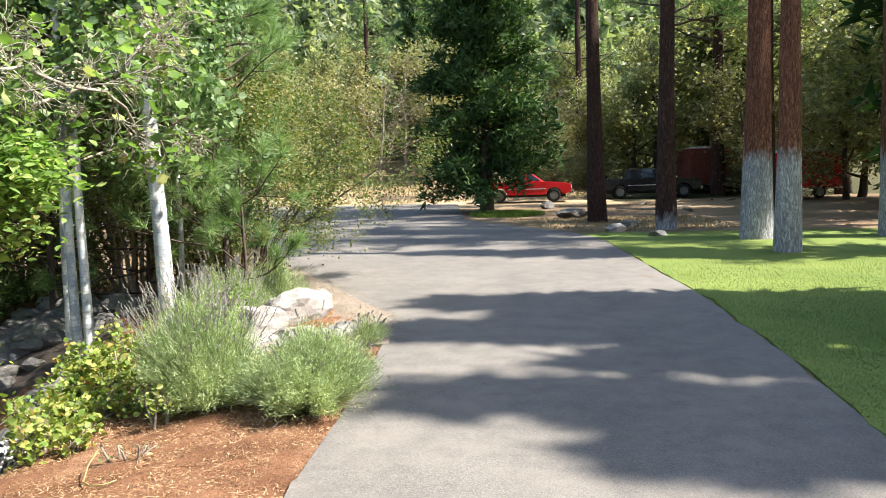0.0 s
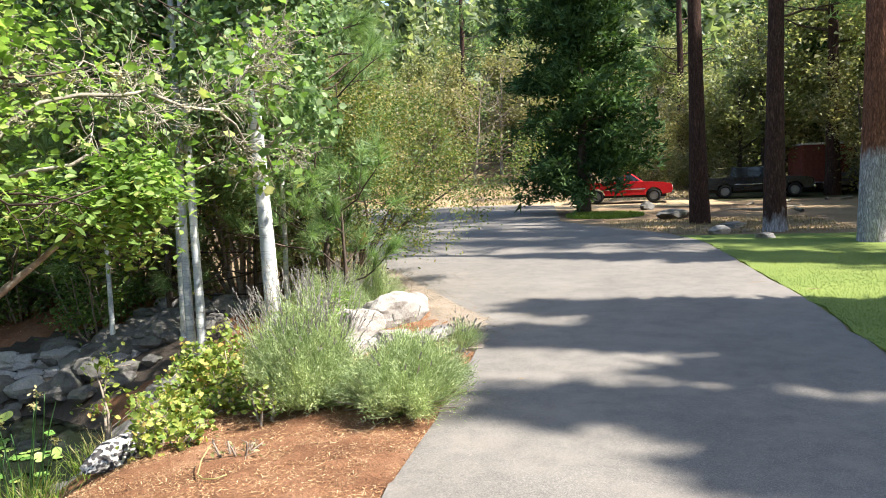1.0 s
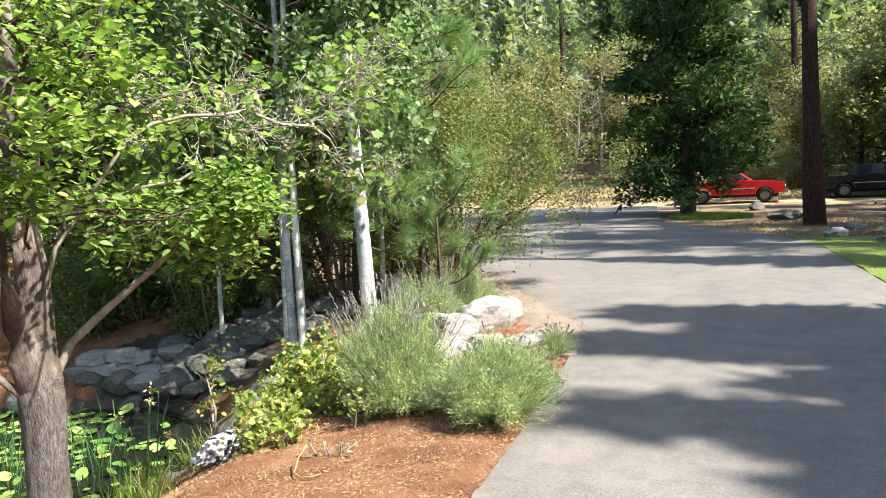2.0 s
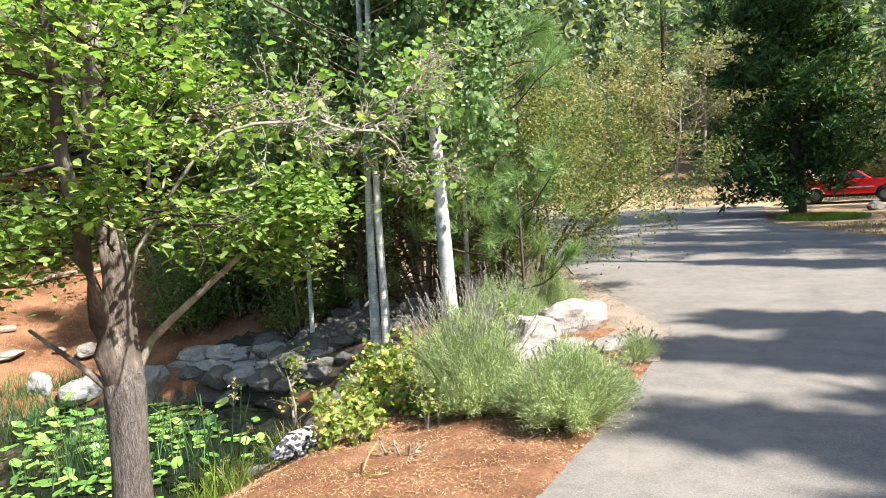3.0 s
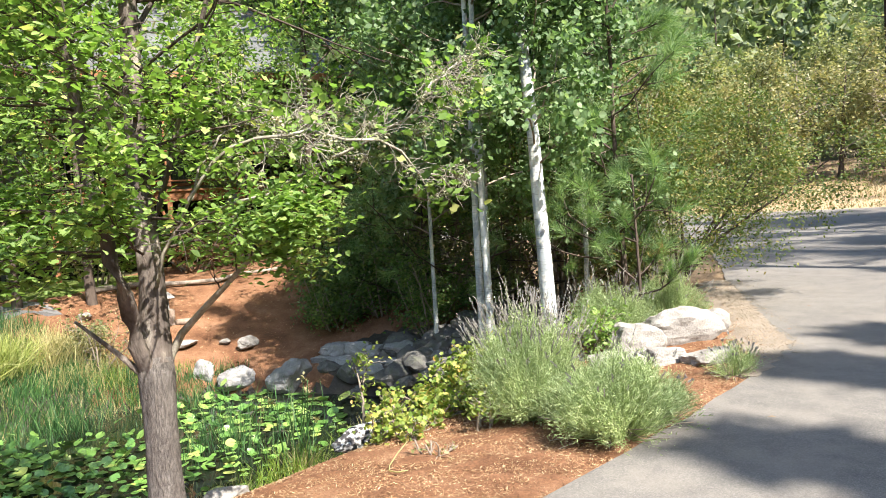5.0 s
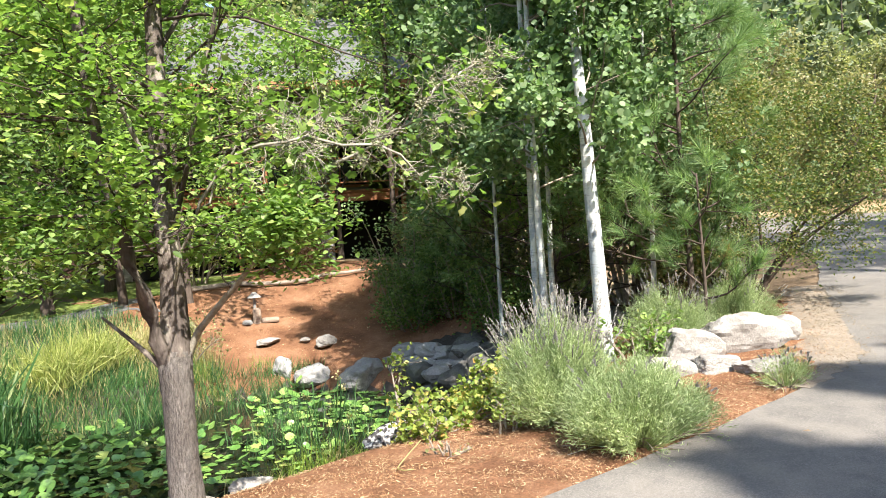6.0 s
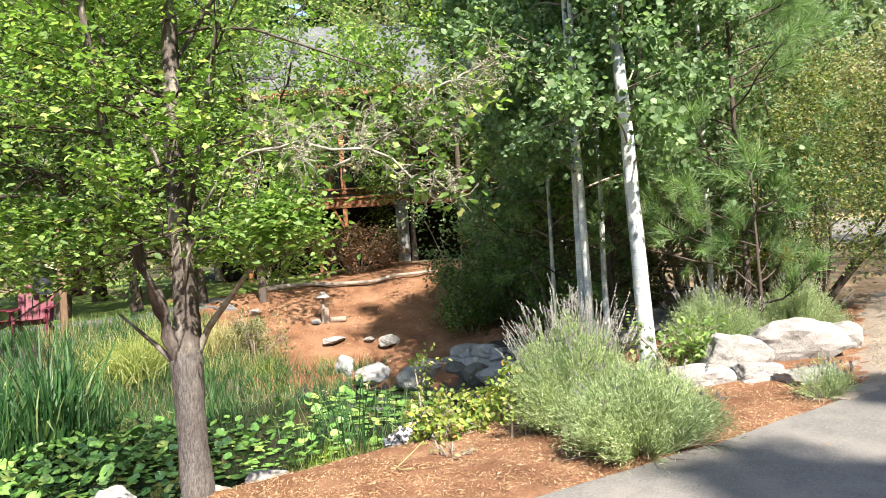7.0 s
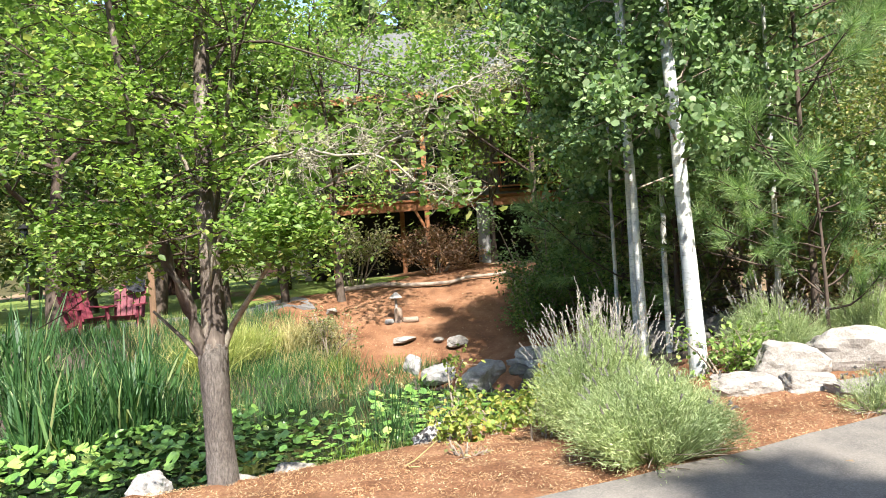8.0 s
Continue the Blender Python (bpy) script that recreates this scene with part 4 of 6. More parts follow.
# ---- shrubs, young pines and thicket behind the aspens ----
def many_stem(x, y, tall, wide, leaf, count, size, seed, label, name="shrub", template=LEAF_FOLD, stems=14, base_r=0.25, group="", bark=TWIG, spread=0.14, category="shrub", low=0.3, lean=(0.0, 0.0), depth=1, dome=0):
    r = rng_of(seed)
    t = thing(name, (x, y, h(x, y)), label, category, group)
    lines, tips, small = [], [], []
    for i in range(stems):
        a = i * 2.399 + r.uniform(-0.3, 0.3)
        out = wide * 0.5 * math.sqrt((i + 0.5) / stems)
        d = np.array([math.cos(a) * out + lean[0], math.sin(a) * out + lean[1], tall * 0.8])
        L = np.linalg.norm(d) * r.uniform(0.75, 1.1)
        q = bend((math.cos(a) * base_r * r.uniform(0.2, 1), math.sin(a) * base_r * r.uniform(0.2, 1), -0.1), d, L, 9, r, 0.1, -0.01)
        rr = np.linspace(0.012 + tall * 0.006, 0.006, 9)
        lines.append((q, rr))
        tw, tp = fork(q, rr, 6, r, tall * 0.28, low, 0.85, depth, 0.22, -0.02, 0.5, 0.004)
        small += tw
        tips += tp
    for q in lines:
        put("stem", mesh_of("stem", *tubes([q], 6, 0.06), bark, True), t)
    put("twigwork", mesh_of("twigwork", *tubes(small, 3), bark, True), t)
    if dome:
        # sprays that round off the outline, with gaps between them
        a, u = r.uniform(0, 6.283, dome), r.uniform(-0.75, 1, dome)
        w = np.sqrt(1 - u * u) * r.uniform(0.45, 1.03, dome)
        tips = list(tips[::3]) + list(np.stack([np.cos(a) * w * wide / 2, np.sin(a) * w * wide / 2, tall * (0.5 + 0.46 * u * r.uniform(0.8, 1.05, dome))], 1))
    put("foliage", mesh_of("foliage", *leaves(tips, count, spread, size, template, r, 0.4), leaf), t)
    return t


many_stem(-3.75, 13.3, 4.4, 5.6, LEAF_SHRUB, 54000, 0.062, 81, "large many-stemmed shrub with small yellowing leaves", "shrub", LEAF_QUAD, stems=18, spread=0.12, bark=DARK_BARK, low=0.3, dome=320)
many_stem(-5.4, 12.6, 5.6, 3.6, LEAF_ASPEN, 7500, 0.10, 82, "tall leafy green thicket shrub", "shrub", LEAF_FOLD, stems=14, spread=0.2)
many_stem(-7.6, 13.0, 5.5, 4.0, LEAF_MAPLE, 6500, 0.115, 83, "green thicket shrub behind the creek", "shrub", LEAF_FOLD, stems=14, spread=0.2)
many_stem(-6.4, 12.4, 2.4, 2.6, LEAF_OAK, 4200, 0.085, 85, "low dark undergrowth in the thicket", "shrub", LEAF_FOLD, stems=12, spread=0.16, low=0.05, depth=0)
many_stem(-8.9, 12.9, 2.4, 2.8, LEAF_OAK, 4200, 0.085, 86, "low dark undergrowth on the bank", "shrub", LEAF_FOLD, stems=12, spread=0.16, low=0.05, depth=0)
many_stem(-4.6, 13.0, 2.0, 2.2, LEAF_OAK, 3200, 0.08, 87, "low dark undergrowth behind the pine", "shrub", LEAF_FOLD, stems=12, spread=0.16, low=0.05, depth=0)
many_stem(-11.4, 13.8, 2.6, 3.0, LEAF_OAK, 4200, 0.09, 88, "low dark undergrowth beside the log", "shrub", LEAF_FOLD, stems=12, spread=0.16, low=0.05, depth=0)
many_stem(-7.5, 11.3, 1.7, 2.4, LEAF_SHADE, 3600, 0.075, 96, "dark bush overhanging the creek", "shrub", LEAF_FOLD, stems=12, spread=0.14, low=0.1, depth=0)
many_stem(-9.4, 11.9, 1.9, 2.4, LEAF_SHADE, 4200, 0.075, 98, "dark bush at the shaded end of the bank", "shrub", LEAF_FOLD, stems=12, spread=0.15, low=0.08, depth=0)
many_stem(-10.5, 12.7, 2.1, 2.2, LEAF_SHADE, 4200, 0.075, 99, "dark leafy bush above the bank", "shrub", LEAF_FOLD, stems=12, spread=0.15, low=0.08, depth=0)
many_stem(-10.0, 11.1, 1.5, 2.2, LEAF_SHADE, 4200, 0.07, 109, "dark spreading bush on the shaded bank", "shrub", LEAF_FOLD, stems=12, spread=0.14, low=0.08, depth=0)
many_stem(-10.9, 11.9, 2.9, 2.2, LEAF_ASPEN, 4200, 0.08, 100, "leafy green bush at the top of the bank", "shrub", LEAF_FOLD, stems=12, spread=0.16, low=0.1, depth=0)
many_stem(-9.6, 13.6, 5.0, 4.0, LEAF_OAK, 6000, 0.115, 84, "dark green thicket shrub on the bank", "shrub", LEAF_FOLD, stems=14, spread=0.2)


def young_pine(x, y, tall, seed, label, tufts=330, reach=0.30, size=0.30, bare=0.1, group="young pines"):
    """A young ponderosa with long bottle-brush tufts at its shoots."""
    r = rng_of(seed)
    trunk = stem(tall, 0.025 + tall * 0.003, 0.012, r, (r.normal(0, 0.02), r.normal(0, 0.02)), 12, 0.01)
    lines, pts, dirs = [trunk], [], []
    for i in range(int(tall * 6)):
        u = bare + (0.98 - bare) * (i + r.uniform(0, 1)) / int(tall * 6)
        a = r.uniform(0, 6.283)
        p = np.array([np.interp(u * tall, trunk[0][:, 2], trunk[0][:, 0]), np.interp(u * tall, trunk[0][:, 2], trunk[0][:, 1]), u * tall])
        L = tall * reach * (1.05 - u) * r.uniform(0.7, 1.2) + 0.25
        q = bend(p, (math.cos(a), math.sin(a), 0.1 + 0.5 * u), L, 7, r, 0.12, 0.05)
        rr = np.linspace(0.02, 0.007, 7)
        lines.append((q, rr))
        tw, tp = fork(q, rr, 4, r, L * 0.35, 0.35, 0.7, 0, 0.15, 0.08, 0.6, 0.006)
        lines += tw
        for ln, _ in tw + [(q, rr)]:
            pts.append(ln[-1])
            dirs.append(ln[-1] - ln[-2])
    pts, dirs = np.array(pts), np.array(dirs)
    dirs /= np.linalg.norm(dirs, axis=1, keepdims=True)
    n = min(tufts, len(pts))
    pick = r.permutation(len(pts))[:n]
    crown = scatter(tuft_template(110, 0.8, seed, 0.013, 0.6), pts[pick], frames_of(dirs[pick] + r.normal(0, 0.15, (n, 3)), r), size * r.uniform(0.75, 1.2, n))
    dead = pick[: max(3, n // 30)]
    brown = scatter(tuft_template(40, 0.7, seed + 1, 0.007, 0.5), pts[dead] - np.array([0, 0, 0.06]), frames_of(-dirs[dead] + np.array([[0, 0, -0.8]]), r), size * r.uniform(0.6, 0.9, len(dead)))
    return tree_of("young_pine", (x, y, h(x, y)), label, lines[:1], DARK_BARK, crown, NEEDLE_PINE, "tree", group, 6, 0.04, twigs=lines[1:], extra=[("dead_foliage", brown, NEEDLE_DEAD, "rust-brown dead needles")])


young_pine(-3.3, 11.0, 7.4, 91, "young ponderosa with long fresh green needle tufts", 230, 0.28, 0.44, 0.12)
young_pine(-2.95, 10.75, 2.3, 95, "low young pine beside the limestone", 50, 0.42, 0.40, 0.2)
young_pine(-6.2, 11.4, 7.8, 92, "young pine in the thicket's shade", 380, 0.36, 0.40, 0.03)
young_pine(-8.2, 11.9, 4.6, 93, "small pine on the shaded bank", 280, 0.36, 0.34, 0.03)
young_pine(-5.0, 12.2, 3.0, 94, "low pine among the thicket stems", 200, 0.45, 0.34, 0.03)


# ---- background woods ----
OAKS = [broadleaf(101, 9.0, 0.20, LEAF_OAK, 7600, 0.25, LEAF_TRI, depth=0, spread=0.5, label="leafy oak in the wood behind the drive", group="woodland trees", at=(-14, 50, h(-14, 50))),
        broadleaf(102, 8.0, 0.16, LEAF_GOLD, 7000, 0.225, LEAF_TRI, depth=0, spread=0.46, label="yellowing oak in the wood", group="woodland trees", at=(-7.5, 52, h(-7.5, 52))),
        broadleaf(103, 11.0, 0.22, LEAF_OAK, 8000, 0.27, LEAF_TRI, depth=0, spread=0.58, crown_from=0.12, label="broad dark-leaved woodland tree", group="woodland trees", at=(14, 47, h(14, 47)))]
FIRS = [conifer(104, 17.0, 0.24, 0.17, 3300, NEEDLE_FIR, 0.10, label="tall dark fir in the wood", group="woodland firs", at=(-2.0, 66, h(-2, 66)), size=0.95, blade=(0.45, 0.46, 1), bushy=0.24, whorls=20),
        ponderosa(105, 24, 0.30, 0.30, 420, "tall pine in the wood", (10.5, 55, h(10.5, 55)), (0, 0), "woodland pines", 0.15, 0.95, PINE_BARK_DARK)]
BARE = broadleaf(106, 7.0, 0.13, LEAF_GOLD, 260, 0.16, label="nearly bare grey oak at the wood's edge", group="woodland trees", at=(-4.3, 50.5, h(-4.3, 50.5)), bark=TWIG, limbs=11)


def spread_copies(source, places, seed, lo=0.8, hi=1.3):
    r = rng_of(seed)
    for x, y in places:
        s = r.uniform(lo, hi)
        copy_thing(source, pose(x, y, h(x, y) - 0.1, 0, 0, r.uniform(0, 360)) @ Matrix.Diagonal((s, s, s * r.uniform(0.9, 1.15), 1)))


spread_copies(OAKS[0], [(20, 27), (12.5, 47), (-17.5, 19), (-24, 15), (-28, 10), (-20, 52), (-10, 58), (20, 44), (22, 34), (-16, 24), (-26, 21), (0.5, 60), (17, 56), (-9, 68), (-16, 70), (5, 68)], 1)
spread_copies(OAKS[1], [(-12, 47.5), (4, 56), (1.5, 51), (6, 54), (11.5, 51), (-1, 56), (-18, 46), (9, 60), (19.5, 35), (16.5, 39.5), (15, 47), (23, 41), (-34, 44)], 2)
spread_copies(OAKS[2], [(18.8, 28.8), (21.5, 31.0), (23.5, 33.5), (20, 44), (19.5, 47.5), (-23, 22), (-27, 2), (-25, -6), (3, 66), (13, 62), (24, 50), (-30, 16), (-21, 38)], 3)
spread_copies(FIRS[0], [(14, 70), (-30, 24), (-40, 0), (28, 56), (-20, 20), (-13, 17.5), (18, 48), (-29, 19), (-31, 15)], 4)
spread_copies(FIRS[1], [(-6, 62), (2, 58), (16, 42), (20, 52), (-24, 42), (-36, 34), (-38, 12), (22, 40), (20, 28), (-30, 6)], 5)
spread_copies(BARE, [(-2.5, 53), (3.5, 49), (7.5, 51), (-10, 54)], 6, 0.8, 1.1)


many_stem(6.7, 45.6, 3.6, 3.8, LEAF_GOLD, 5200, 0.15, 107, "sunlit yellowing bush at the wood's edge", "shrub", LEAF_QUAD, stems=12, spread=0.22, low=0.1, depth=0)
many_stem(9.4, 47.2, 3.0, 3.4, LEAF_GOLD, 4200, 0.15, 108, "yellow-green bush behind the parked pickups", "shrub", LEAF_QUAD, stems=12, spread=0.22, low=0.1, depth=0)
spread_copies(OAKS[2], [(21.5, 37.0)], 9)


def far_woods():
    """The wooded slopes far behind: many crowns of small clumps, one sheet of foliage."""
    r = rng_of(120)
    pieces, trunks = [], []
    for i in range(440):
        a = r.uniform(0.85, 3.45) if i < 330 else r.uniform(1.25, 2.3)
        d = r.uniform(58, 118) if i < 330 else r.uniform(98, 150)
        x, y = d * math.cos(a), 6 + d * math.sin(a)
        z, tall, wd = h(x, y), r.uniform(9, 19), r.uniform(2.2, 4.2)
        n = 400
        u = r.uniform(0, 1, n)
        ang = r.uniform(0, 6.283, n)
        rad = wd * (1 - u * 0.85) * np.sqrt(r.uniform(0.2, 1, n))
        p = np.stack([x + rad * np.cos(ang), y + rad * np.sin(ang), z + 0.8 + u * tall], 1)
        nrm = r.normal(0, 1, (n, 3)) + np.array([0, 0, 0.6])
        pieces.append(scatter(LEAF_TRI, p, frames_of(nrm, r), r.uniform(0.75, 1.5, n)))
        trunks.append((np.array([(x, y, z - 0.5), (x, y, z + tall * 0.8)]), np.array([0.25, 0.06])))
    tagged(put("far_woods", mesh_of("far_woods", *joined(pieces), LEAF_FAR_HAZED)), "far wooded slopes of mixed oak and fir, haze painted into the leaf colour", "woods", kind="stuff")
    tagged(put("far_trunks", mesh_of("far_trunks", *tubes(trunks, 5), DARK_BARK)), "dark trunks standing in the far woods", "woods", kind="stuff")


# paler, bluer leaf colour: the haze of distance is painted in
LEAF_FAR_HAZED = leaf_mat("far_leaf_hazed", [(0.0, (0.14, 0.18, 0.11)), (0.6, (0.23, 0.27, 0.16)), (1.0, (0.36, 0.37, 0.22))], 0.45)
far_woods()

# ---- lavender ----
def lavender(x, y, wide, tall, seed, label, stalks=2600, heads=160, tilt=(0, 0)):
    """A dome of grey-green stalks with narrow leaves, and spent flower spikes."""
    r = rng_of(seed)
    t = thing("lavender_bush", (x, y, h(x, y)), label, "shrub", "lavender bushes")
    # stalks stand in clumps that fan out from the woody foot
    clumps = 30 + stalks // 90
    ca, co_ = r.uniform(0, 6.283, clumps), np.sqrt(r.uniform(0, 1, clumps))
    tall_of = r.uniform(0.84, 1.10, clumps)
    own = r.randint(0, clumps, stalks)
    a = ca[own] + r.normal(0, 0.10, stalks) / (co_[own] + 0.25)
    out = np.clip(co_[own] + r.normal(0, 0.085, stalks), 0, 1.12)
    top = np.stack([np.cos(a) * out * wide / 2, np.sin(a) * out * wide / 2, tall * (1.0 - 0.60 * out ** 2.4) * tall_of[own] * r.uniform(0.74, 1.08, stalks)], 1)
    top += r.normal(0, 0.03, top.shape) + np.array([tilt[0], tilt[1], 0]) * top[:, 2:3]
    base = np.stack([np.cos(a) * out * wide * 0.17, np.sin(a) * out * wide * 0.17, np.zeros(stalks)], 1)
    d = top - base
    L = np.linalg.norm(d, axis=1)
    stalk_v, stalk_f = scatter(BLADE, base, frames_of(d, r), np.stack([np.full(stalks, 0.05), np.full(stalks, 0.006), L], 1))
    put("stalk_growth", mesh_of("stalk_growth", stalk_v, stalk_f, LAV_LEAF), t)
    n = stalks * 11
    pick = r.randint(0, stalks, n)
    f = 1 - r.uniform(0, 0.72, n) ** 1.5
    p = base[pick] + d[pick] * f[:, None] + r.normal(0, 0.02, (n, 3))
    dirs = d[pick] / L[pick][:, None] + r.normal(0, 0.6, (n, 3))
    put("foliage", mesh_of("foliage", *scatter(SPRAY, p, frames_of(dirs, r), np.stack([np.full(n, 0.012), np.full(n, 0.0065), r.uniform(0.025, 0.06, n)], 1)), LAV_LEAF), t)
    feet = []
    for i in range(46):
        b_ = r.uniform(0, 6.283)
        feet.append((bend((math.cos(b_) * 0.06, math.sin(b_) * 0.06, 0.0), (math.cos(b_), math.sin(b_), r.uniform(0.06, 0.45)), wide * r.uniform(0.34, 0.5), 5, r, 0.12, 0.0), np.linspace(0.007, 0.003, 5)))
    put("twigwork", mesh_of("twigwork", *tubes(feet, 4), TWIG, True), t, "dry grey woody base")
    # spent spikes: thin stalk and a row of small calyces
    pick = r.permutation(np.where(top[:, 2] > tall * 0.55)[0])[:heads]
    tip = top[pick]
    dd = d[pick] / L[pick][:, None] + r.normal(0, 0.16, (len(pick), 3))
    ln = r.uniform(0.14, 0.38, len(pick)) * min(1.0, tall / 0.9) ** 2
    st = scatter(BLADE, tip - dd * 0.1, frames_of(dd, r), np.stack([np.full(len(pick), 0.01), np.full(len(pick), 0.004), ln + 0.1], 1))
    put("stalk_growth", mesh_of("stalk_growth", *st, LAV_LEAF), t)
    k = 7
    u = np.tile(np.linspace(0.62, 1.02, k), len(pick))
    q = np.repeat(tip, k, 0) + np.repeat(dd, k, 0) * (np.repeat(ln, k) * u)[:, None]
    hd = np.repeat(dd, k, 0) + r.normal(0, 0.25, (len(q), 3))
    put("flowering", mesh_of("flowering", *scatter(([(-0.5, 0, 0.2), (0.5, 0, 0.2), (0.3, 0, 1), (-0.3, 0, 1), (0, -0.5, 0.2), (0, 0.5, 0.2), (0, 0.3, 1), (0, -0.3, 1)], [[(0, 1, 2, 3), (4, 5, 6, 7)]]), q, frames_of(hd, r), np.stack([np.full(len(q), 0.011)] * 2 + [np.full(len(q), 0.03)], 1)), LAV_HEAD), t, "spent grey-purple flower spikes")
    return t


lavender(-1.2, 6.18, 1.32, 0.66, 201, "round grey-green lavender bush at the drive's edge", 3400, 30)
lavender(-2.2, 6.5, 1.3, 0.90, 202, "tall lavender bush with spent flower spikes", 3600, 260, (-0.08, 0.0))
lavender(-2.95, 9.75, 1.3, 0.8, 203, "lavender bush behind the limestone blocks", 1800, 90)
lavender(-2.7, 11.2, 1.2, 0.75, 204, "lavender bush by the thicket", 1500, 70)
lavender(-0.95, 8.5, 0.6, 0.34, 205, "low dry lavender at the drive's edge", 170, 34)

# ---- limestone blocks by the drive ----
rock(-2.38, 9.2, (0.76, 0.36, 0.46), 301, LIMESTONE, "pale limestone block among the lavender", 63, 0.2, group="limestone blocks", block=True)
rock(-2.16, 9.98, (0.98, 0.46, 0.48), 302, LIMESTONE, "large flat-topped pale limestone boulder", 55, 0.2, group="limestone blocks", block=True)
rock(-1.88, 8.85, (0.46, 0.32, 0.22), 303, LIMESTONE, "low pale limestone rock with a dark hollow", 60, group="limestone blocks", block=True)
rock(-1.35, 9.05, (0.55, 0.36, 0.21), 304, LIMESTONE, "low pale limestone slab", 60, group="limestone blocks", block=True)
rock(-1.98, 10.75, (0.5, 0.32, 0.38), 313, LIMESTONE, "pale limestone slab behind the boulder", 50, group="limestone blocks", block=True)
rock(-2.28, 8.4, (0.52, 0.34, 0.26), 314, LIMESTONE, "small pale limestone rock", 50, group="limestone blocks", block=True)
rock(-3.5, 5.7, (0.34, 0.95, 0.28), 305, SPOTTED, "black and white mottled stone on the pond's rim", -25)
rock(-3.75, 6.3, (0.3, 0.4, 0.24), 315, LIMESTONE, "pale stone on the pond's rim", -25, group="rim stones")
rock(-3.62, 4.0, (0.3, 0.5, 0.2), 306, LIMESTONE, "pale stone on the pond's rim", 10, group="rim stones")
rock(-3.68, 3.55, (0.3, 0.3, 0.18), 307, LIMESTONE, "small pale stone on the pond's rim", 40, group="rim stones")
rock(-3.85, 2.75, (0.4, 0.55, 0.35), 308, GRANITE, "grey stone on the pond's rim", 70, group="rim stones")
rock(5.24, 21.9, (0.85, 0.5, 0.34), 311, LIMESTONE, "white boulder at the verge", 50)
rock(6.05, 20.3, (0.65, 0.45, 0.30), 312, LIMESTONE, "white boulder by the pine", 20)

# ---- pond stones ----
r5 = rng_of(500)
# stacked retaining wall at the head of the pond: flat blocks in courses
for row in range(3):
    for i in range(6 - row):
        u = i + 0.5 * row + r5.uniform(-0.1, 0.1)
        x, y = -9.35 + u * 0.40, 9.85 + u * 0.10 + row * 0.12
        rock(x, y, (r5.uniform(0.42, 0.56), 0.4, r5.uniform(0.24, 0.30)), 520 + row * 10 + i, GRANITE, "flat grey stone in the stacked pond wall", r5.uniform(-12, 12) + 12, 0.0, -1.1 + row * 0.25, "pond wall stones", "wall_stone", 4, 9, True)
# creek bed that climbs into the shade
for i in range(84):
    u = r5.uniform(0, 1)
    x, y = -7.2 + 1.7 * u + r5.normal(0, 0.6), 9.8 + 1.9 * u + r5.normal(0, 0.35)
    s = r5.uniform(0.25, 0.62)
    rock(x, y, (s * 1.25, s, s * 0.75), 560 + i, DARKSTONE if i % 7 else GRANITE, "dark mossy stone in the creek bed", r5.uniform(0, 360), 0.3, None, "creek stones", "rock", 3, 9)
# stones along the near side of the creek, below the aspens
for i in range(20):
    u = i / 19
    x, y = -5.0 + r5.normal(0, 0.25), 6.6 + 2.6 * u
    s = r5.uniform(0.28, 0.5)
    rock(x, y, (s * 1.2, s, s * 0.7), 620 + i, DARKSTONE, "dark stone along the creek's edge", r5.uniform(0, 360), 0.3, None, "creek stones", "rock", 3, 9)
for x, y, s, sd, lab in ((-10.2, 8.72, (0.72, 0.62, 0.52), 641, "grey granite boulder at the water"), (-9.45, 9.36, (0.95, 0.8, 0.72), 642, "large granite boulder overhanging the water"), (-10.8, 8.42, (0.5, 0.42, 0.55), 643, "upright granite stone on the shore")):
    rock(x, y, s, sd, GRANITE, lab, sd * 31, 0.45)
for x, y, s, sd in ((-12.0, 8.75, (0.75, 0.45, 0.16), 651), (-11.0, 9.6, (0.55, 0.4, 0.26), 652), (-11.5, 9.4, (0.3, 0.25, 0.12), 653), (-14.3, 7.8, (0.4, 0.3, 0.2), 655), (-9.6, 12.9, (0.8, 0.6, 0.6), 656), (-10.4, 12.7, (0.7, 0.6, 0.5), 657)):
    rock(x, y, s, sd, LIMESTONE, "pale stone lying on the mulch bank", sd * 17, 0.2, None, "bank stones")
rock(-3.55, 7.25, (0.75, 0.4, 0.3), 660, LIMESTONE, "pale flat stone among the yellowing plants", 60, 0.2)
rock(-3.6, 6.75, (0.5, 0.35, 0.25), 661, LIMESTONE, "pale stone among the yellowing plants", 20, 0.2)
rock(5.2, 28.5, (1.6, 0.9, 0.55), 663, DARKSTONE, "dark boulder in the island", 40)
rock(5.0, 34.5, (0.9, 0.7, 0.5), 664, DARKSTONE, "dark grey boulder by the parked pickup", 70)
rock(6.0, 23.6, (0.9, 0.6, 0.3), 665, DARKSTONE, "dark flat boulder behind the white one", 10)

# small stone lantern on the bank: an upright block with a conical cap, a lying block, a cobble
lantern_at = pose(-13.0, 9.06, h(-13.0, 9.06), 0, 0, 62)
lantern = thing("garden_lantern", lantern_at, "small tan stone garden lantern with a pale conical cap", "garden lantern")
part("upright_block", box_bm((0.19, 0.15, 0.40), (0, 0, 0.15), 0.045, 2), TANSTONE, lantern)
part("stem", cyl_bm(0.035, 0.03, 0.3, (-0.04, 0, 0.46), 10), GRANITE, lantern)
part("cap", cyl_bm(0.17, 0.04, 0.13, (-0.04, 0, 0.65), 18, None, 0.012), LIMESTONE, lantern, "pale conical stone cap")
lying = thing("stone_block", lantern_at @ Matrix.Translation((0.29, -0.02, 0)), "tan stone block lying beside the lantern", "garden stone")
